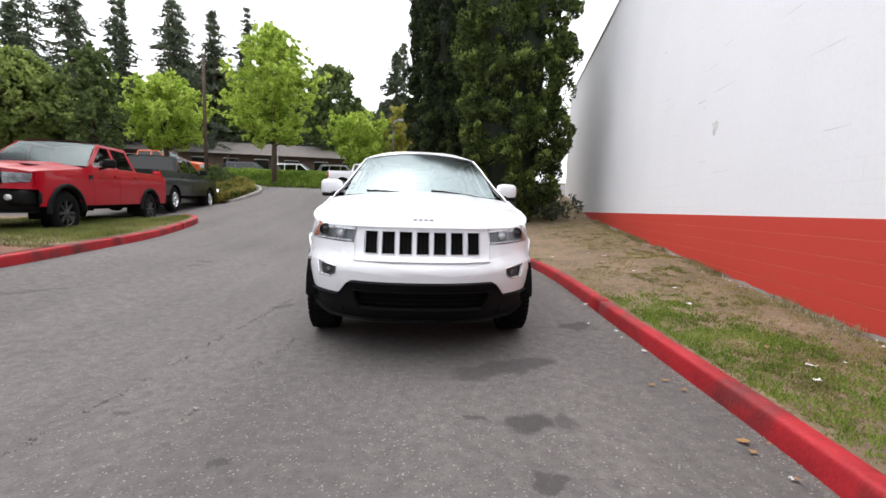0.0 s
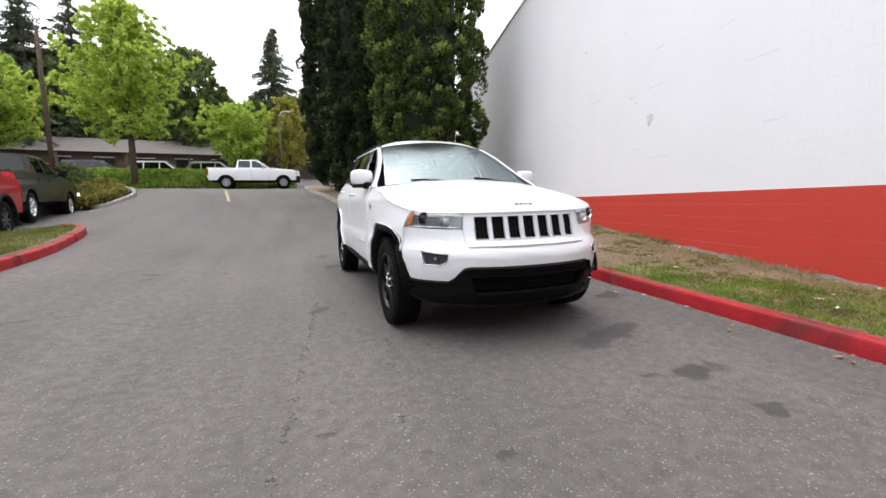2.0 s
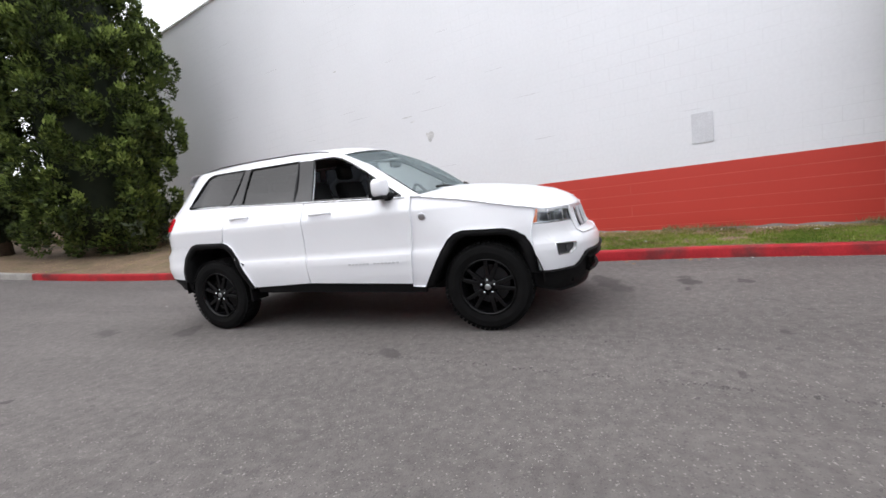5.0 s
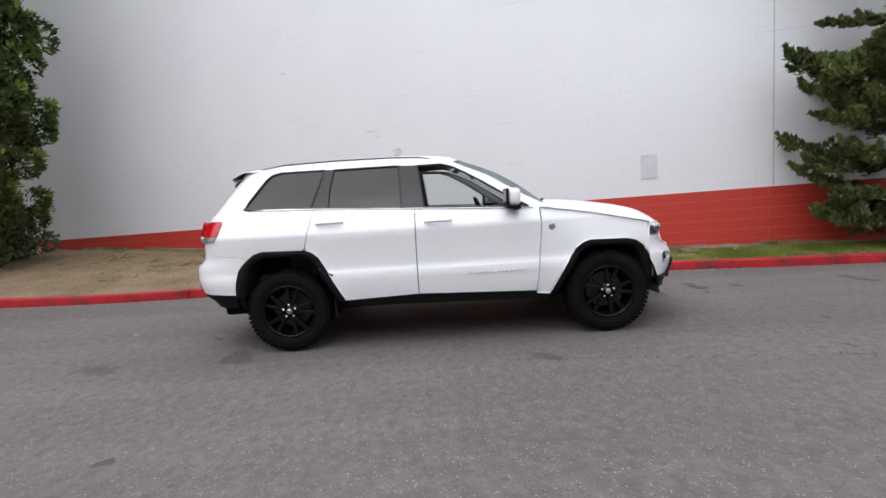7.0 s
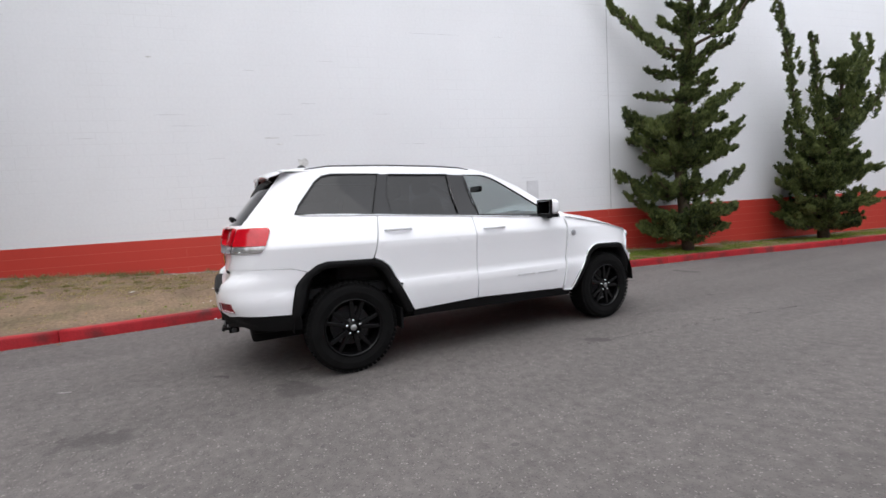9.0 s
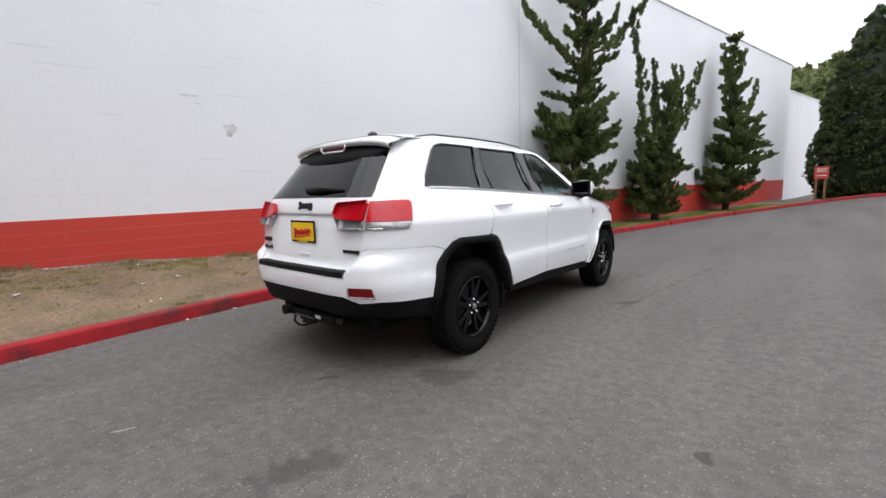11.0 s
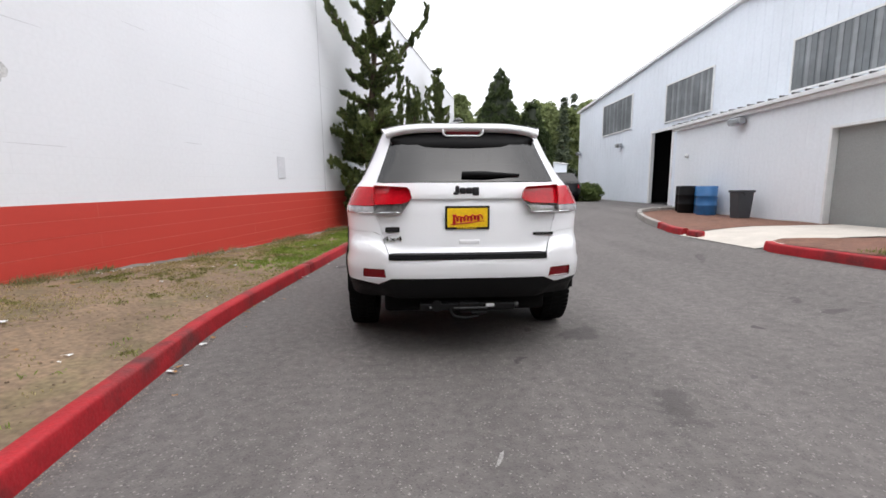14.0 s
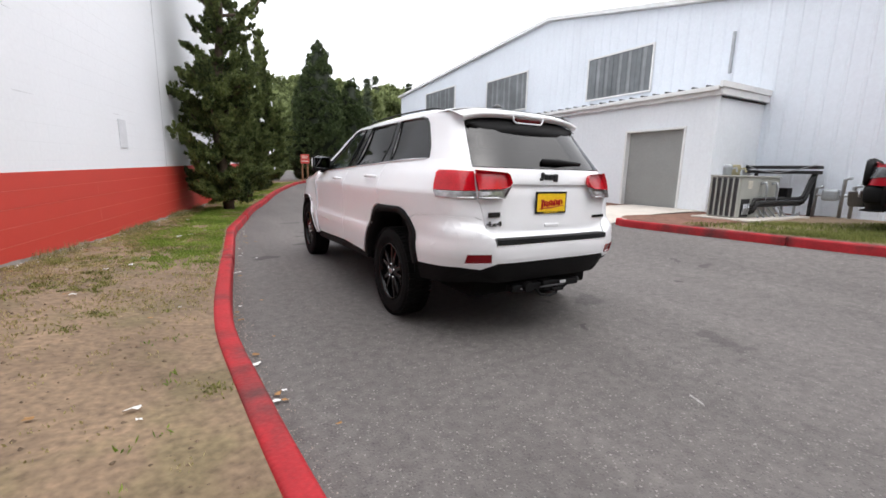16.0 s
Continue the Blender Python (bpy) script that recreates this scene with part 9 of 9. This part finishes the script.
def green_share(x, y, u):
    patch = noise.noise((x * 1.1, y * 0.8, 7.0)) + 0.45 * noise.noise((x * 3.1, y * 3.1, 9.0))
    zone = smooth01((y + 8.5) / 1.5) * smooth01((-0.2 - y) / 1.6)
    near = smooth01((0.75 - u) / 0.35)
    far_strip = 0.35 * smooth01((-8 - y) / 2)
    return max(0.0, min(1.0, zone * near * (0.42 + 1.2 * patch))) + far_strip * max(0, patch + 0.3) + 0.018 * (patch > 0.3)


def straw_share(x, y, u):
    patch = noise.noise((x * 0.9 + 4, y * 0.9, 2.0)) + 0.5 * noise.noise((x * 3.3, y * 3.3, 5.0))
    path = smooth01((0.60 - u) / 0.25) * smooth01((y - 0.2) / 1.2)
    return max(0.02, min(1.0, 0.42 + 0.9 * patch)) * (1 - 0.93 * path)


blades("verge_grass", "patch of short green grass on the verge", 9000, GRASS_LEAF, 14, green_share, 0.034, 0.004)
blades("dry_grass", "short dry straw-coloured grass on the verge", 23000, STRAW_LEAF, 15, straw_share, 0.017, 0.004, far=21.0)
rg = np.random.default_rng(16)
ISLAND_LEAF = leaf_material("dull_grass_blades", (0.10, 0.13, 0.032), (0.25, 0.27, 0.085), 0.8)
gx, gy = -4.9 - 4.6 * rg.random(120000) ** 1.15, rg.uniform(0.45, 6.2, 120000)
ke = np.interp(gy, [-0.7, 0.0, 1.6, 3.0, 4.7, 5.8, 6.25], [-4.78, -4.76, -4.88, -5.02, -5.3, -5.52, -5.75]) - 0.16
keep = (gx < ke) & (gx > ke - 4.5 * np.clip((gy - 0.3) / 2.2, 0.12, 1)) & (rg.random(len(gx)) < np.clip((gy - 0.3) / 1.2, 0.15, 1)) & (rg.random(len(gx)) < 0.22 + 0.75 * np.array([smooth01(0.35 + 1.9 * noise.noise((a * 0.8, b * 0.8, 4.0))) for a, b in zip(gx, gy)]))
gx, gy = gx[keep], gy[keep]
gz = np.array([G(a, b) + 0.025 + (KERB_H - 0.045) * max(0, 1 - (k - a) / 0.9) for a, b, k in zip(gx, gy, ke[keep])])
ctr = np.stack([gx, gy, gz], 1)
upv = unit(np.concatenate([rg.normal(0, 0.4, (len(gx), 2)), np.ones((len(gx), 1))], 1)) * rg.uniform(0.02, 0.05, (len(gx), 1))
tagged(quads("island_grass", ctr + upv * 0.6, upv, unit(np.cross(upv, rg.normal(size=(len(gx), 3)))) * 0.004, None, ISLAND_LEAF), "patchy dull green grass strip behind the island kerb", "grass", kind="stuff")

# tufts, clods and grit: loose cover on the verge and in the gutter
def clump_share(x, y, u):
    patch = noise.noise((x * 1.4 + 2, y * 1.4, 6.0)) + 0.6 * noise.noise((x * 4.0, y * 4.0, 1.0))
    bare = smooth01((0.65 - u) / 0.25) * smooth01((y - 0.5) / 1.2)
    return max(0.0, min(1.0, 0.25 + 1.1 * patch)) * (1 - 0.95 * bare)


def tufts(name, label, n, leaf, seed, spread, height, per):
    rng = np.random.default_rng(seed)
    C = []
    while len(C) < n:
        x, y, u = verge_point(rng, -9.0, 8.0, 0.02, 0.99)
        if rng.random() < clump_share(x, y, u):
            C.append((x, y, bank_height(x, y, u)))
    s_ = rng.uniform(0.5, 1.5, (n, 1, 1))
    off = rng.normal(0, spread, (n, per, 3)) * s_ * np.array([1, 1, 0])
    C = (np.array(C)[:, None, :] + off).reshape(-1, 3)
    up = unit(np.concatenate([rng.normal(0, 0.7, (n * per, 2)), np.ones((n * per, 1))], 1)) * height * np.repeat(s_.reshape(-1), per)[:, None] * rng.uniform(0.4, 1.2, (n * per, 1))
    return tagged(quads(name, C + up * 0.6, up, unit(np.cross(up, rng.normal(size=up.shape))) * 0.004, None, leaf), label, "grass", kind="stuff")


tufts("olive_tufts", "low olive-green tufts scattered over the worn verge", 480, leaf_material("olive_tuft_blades", (0.12, 0.13, 0.035), (0.30, 0.30, 0.10), 0.8), 25, 0.035, 0.016, 60)


def crumbs(name, label, pts, sizes, mt, seed):
    """Many small uneven lumps in one mesh."""
    rng = np.random.default_rng(seed)
    base = np.array([(1, 0, 0), (-1, 0, 0), (0, 1, 0), (0, -1, 0), (0, 0, 0.7), (0, 0, -0.7)])
    n = len(pts)
    co = (np.asarray(pts)[:, None, :] + base[None] * np.asarray(sizes)[:, None, None] * rng.uniform(0.5, 1.2, (n, 6, 1))).reshape(-1, 3)
    tri = np.array([(0, 2, 4), (2, 1, 4), (1, 3, 4), (3, 0, 4), (2, 0, 5), (1, 2, 5), (3, 1, 5), (0, 3, 5)])
    return tagged(raw(name, co.tolist(), (tri[None] + 6 * np.arange(n)[:, None, None]).reshape(-1, 3).tolist(), mt), label, "debris", kind="stuff")


cr = np.random.default_rng(26)
CLOD = material("soil_clods", (0.15, 0.105, 0.07), 0.95, vary=0.3, scale=7, fine=40, fine_amount=0.3)
GRIT = material("gutter_grit", (0.30, 0.26, 0.22), 0.9, vary=0.45, scale=30, fine=80, fine_amount=0.4)
spots_c = [verge_point(cr, -7.0, 7.5, 0.01, 0.99) for _ in range(3200)]
crumbs("soil_clods", "small clods and stones on the trodden verge", [(x, y, bank_height(x, y, u) + 0.002) for x, y, u in spots_c], 0.004 + 0.012 * cr.random(3200) ** 3, CLOD, 27)
gy2 = cr.uniform(-6.5, 6.5, 2600)
gx2 = np.interp(gy2, [p.y for p in KERB_WALL], [p.x for p in KERB_WALL]) - 0.012 - np.abs(cr.normal(0, 0.05, 2600))
crumbs("gutter_grit", "pale grit and crumbs along the foot of the kerb", [(x, y, G(x, y) + 0.002) for x, y in zip(gx2, gy2)], 0.002 + 0.006 * cr.random(2600) ** 2, GRIT, 28)

# bits of litter, fallen leaves and pale stones
# the worn paving seam and a shorter one beside it: broken edges and loose crumbs
SEAM = material("broken_asphalt_edge", (0.082, 0.076, 0.073), 0.9, vary=0.3, scale=40, fine=90, fine_amount=0.3)
for (xa, ya), (xb, yb), count, lab in (((-1.86, -3.55), (-1.43, -0.40), 430, "worn paving seam with crumbling dark edges"), ((-1.25, -3.15), (-1.00, -1.75), 150, "short broken seam in the asphalt")):
    along = cr.random(count)
    along = along[np.array([noise.noise((q * 14, xa, 3.0)) > -0.18 for q in along])]
    drift = 0.03 * np.array([noise.noise((q * 6, xb, 1.0)) for q in along]) + cr.normal(0, 0.014, len(along))
    crumbs("paving_seam", lab, [(xa + (xb - xa) * q + d, ya + (yb - ya) * q, G(xa + (xb - xa) * q, ya + (yb - ya) * q) + 0.0005) for q, d in zip(along, drift)], 0.003 + 0.009 * cr.random(len(along)) ** 2, SEAM, 29)
PAPER = material("scrap_paper", (0.66, 0.67, 0.66), 0.7, vary=0.1, scale=20)
DEAD_LEAF = material("dead_leaf", (0.30, 0.16, 0.06), 0.8, vary=0.2, scale=20)


def scrap(x, y, size, seed, mt, name, label):
    rng = random.Random(seed)
    bm = bmesh.new()
    k_x = float(np.interp(y, [p.y for p in KERB_WALL], [p.x for p in KERB_WALL])) + KERB_W
    u = max(0.0, (x - k_x) / max(0.1, wall_x(y) - k_x))
    z = bank_height(x, y, u) if x > k_x else G(x, y)
    g = [[bm.verts.new((x + size * (i / 2 - 0.5) + rng.uniform(-0.2, 0.2) * size, y + size * 0.7 * (j / 2 - 0.5) + rng.uniform(-0.2, 0.2) * size, z + 0.012 + rng.uniform(0, 0.25) * size)) for i in range(3)] for j in range(3)]
    for a, b in zip(g, g[1:]):
        for i in range(2):
            bm.faces.new((a[i], a[i + 1], b[i + 1], b[i]))
    return tagged(part(name, bm, mt), label, "litter", "litter on the verge")


for k, (x, y, s_) in enumerate(((2.55, -2.78, 0.065), (2.40, -2.98, 0.06), (2.85, -1.10, 0.05), (3.10, -0.45, 0.05), (3.15, 0.60, 0.05), (2.60, 2.55, 0.06), (2.45, -5.0, 0.06), (3.5, 3.6, 0.07), (3.4, 2.1, 0.05))):
    scrap(x, y, s_, 20 + k, PAPER, "paper_scrap", "crumpled pale scrap of paper on the verge")
rl = random.Random(6)
for k in range(34):
    y = rl.uniform(-4.5, 4.2)
    x = float(np.interp(y, [p.y for p in KERB_WALL], [p.x for p in KERB_WALL])) - abs(rl.gauss(0.05, 0.10)) - 0.02
    scrap(x, y, rl.uniform(0.02, 0.045), 60 + k, DEAD_LEAF if k % 3 else PAPER, "fallen_leaf" if k % 3 else "paper_scrap", "small dead leaf in the gutter" if k % 3 else "small pale scrap in the gutter")
for k in range(40):
    y = rl.uniform(-3, 6)
    x = rl.uniform(2.35, wall_x(y) - 0.2)
    scrap(x, y, rl.uniform(0.02, 0.05), 120 + k, DEAD_LEAF if k % 4 else PAPER, "fallen_leaf" if k % 4 else "paper_scrap", "small dead leaf on the verge" if k % 4 else "small pale scrap on the verge")

# weeds along the foot of the wall, and chipped paint that bares the block
wd = np.random.default_rng(18)
wy = wd.uniform(-10, 9, 1100)
wy = wy[np.array([noise.noise((v * 0.9, 3.0, 0)) for v in wy]) > 0.0]
wc = np.stack([wall_x(wy) - wd.uniform(0.05, 0.2, len(wy)), wy, np.array([wall_base(v) for v in wy]) + 0.05], 1)
wu = np.repeat(wc, 9, 0) + np.concatenate([wd.normal(0, 0.03, (len(wc) * 9, 2)), np.zeros((len(wc) * 9, 1))], 1)
wup = unit(np.concatenate([wd.normal(0, 0.5, (len(wu), 2)), np.ones((len(wu), 1))], 1)) * wd.uniform(0.015, 0.075, (len(wu), 1))
tagged(quads("wall_weeds", wu - np.array([0, 0, 0.05]) + wup * 0.8, wup, unit(np.cross(wup, wd.normal(size=wup.shape))) * 0.003, None, leaf_material("pale_weeds", (0.13, 0.15, 0.05), (0.36, 0.32, 0.18), 0.3)), "straggling pale weeds along the wall foot", "weeds", kind="stuff")
PATCHED = material("bare_patch", (0.60, 0.60, 0.60), 0.85, vary=0.22, scale=9, fine=50, fine_amount=0.2, bump=0.5, bump_scale=60)


def chip(y, z, ry_, rz, seed, mt, label="patch where the wall paint has come away"):
    bm = bmesh.new()
    ring = []
    for k in range(18):
        a = 2 * math.pi * k / 18
        r = 0.75 + 0.5 * noise.noise((math.cos(a) * 1.8 + seed, math.sin(a) * 1.8, seed))
        ring.append(bm.verts.new((-0.0045, y + ry_ * r * math.cos(a), z + rz * r * math.sin(a))))
    bm.faces.new(ring[::-1])
    ob = part("paint_chip", bm, mt)
    ob.matrix_world = WALL_M
    return tagged(ob, label, "wall patch", kind="structure")


chip(0.80, 2.37, 0.13, 0.13, 3, PATCHED, "round patch of bare filler on the white wall")
chip(1.35, 2.86, 0.22, 0.012, 4, PATCHED)
chip(1.20, 2.74, 0.09, 0.014, 5, PATCHED)
chip(3.25, 4.30, 0.06, 0.02, 6, PATCHED)
def bare_foot():
    """Ragged strip at the wall foot where the paint ends."""
    bm = bmesh.new()
    rows = []
    for y in np.arange(-12.0, 9.6, 0.06):
        top_z = wall_base(y) + y * 0.0175 + 0.02 + 0.05 * noise.noise((y * 0.7, 2.0, 0)) + 0.025 * noise.noise((y * 4.0, 5.0, 0))
        rows.append([bm.verts.new((-0.0045, y, z)) for z in (-0.3, max(-0.29, top_z))])
    for a, b in zip(rows, rows[1:]):
        bm.faces.new((a[0], a[1], b[1], b[0]))
    ob = part("bare_wall_foot", bm, RAW_BLOCK)
    ob.matrix_world = WALL_M
    return tagged(ob, "ragged strip of bare grey block at the wall foot", "wall patch", kind="structure")


bare_foot()
for k in range(38):
    y, z0 = rl.uniform(-9, 8), 1.0 + 0.2 * rl.randint(3, 26)
    chip(y, z0 + 0.1, rl.uniform(0.12, 0.55), 0.0038, 70 + k, material("crack_line", (0.56, 0.56, 0.58), 0.9) if k == 0 else bpy.data.materials["crack_line"], "hairline crack along a block course")
# flakes of paint and grit lying along the wall foot
fl = np.random.default_rng(41)
fy_ = fl.uniform(-9, 8.5, 900)
fx_ = wall_x(fy_) - np.abs(fl.normal(0, 0.07, 900)) - 0.02
crumbs("paint_flakes", "pale paint flakes and grit along the wall foot", [(x, y, bank_height(x, y, 0.97) + 0.004) for x, y in zip(fx_, fy_)], 0.004 + 0.018 * fl.random(900) ** 3, material("pale_flakes", (0.58, 0.54, 0.50), 0.85, vary=0.25, scale=30), 42)
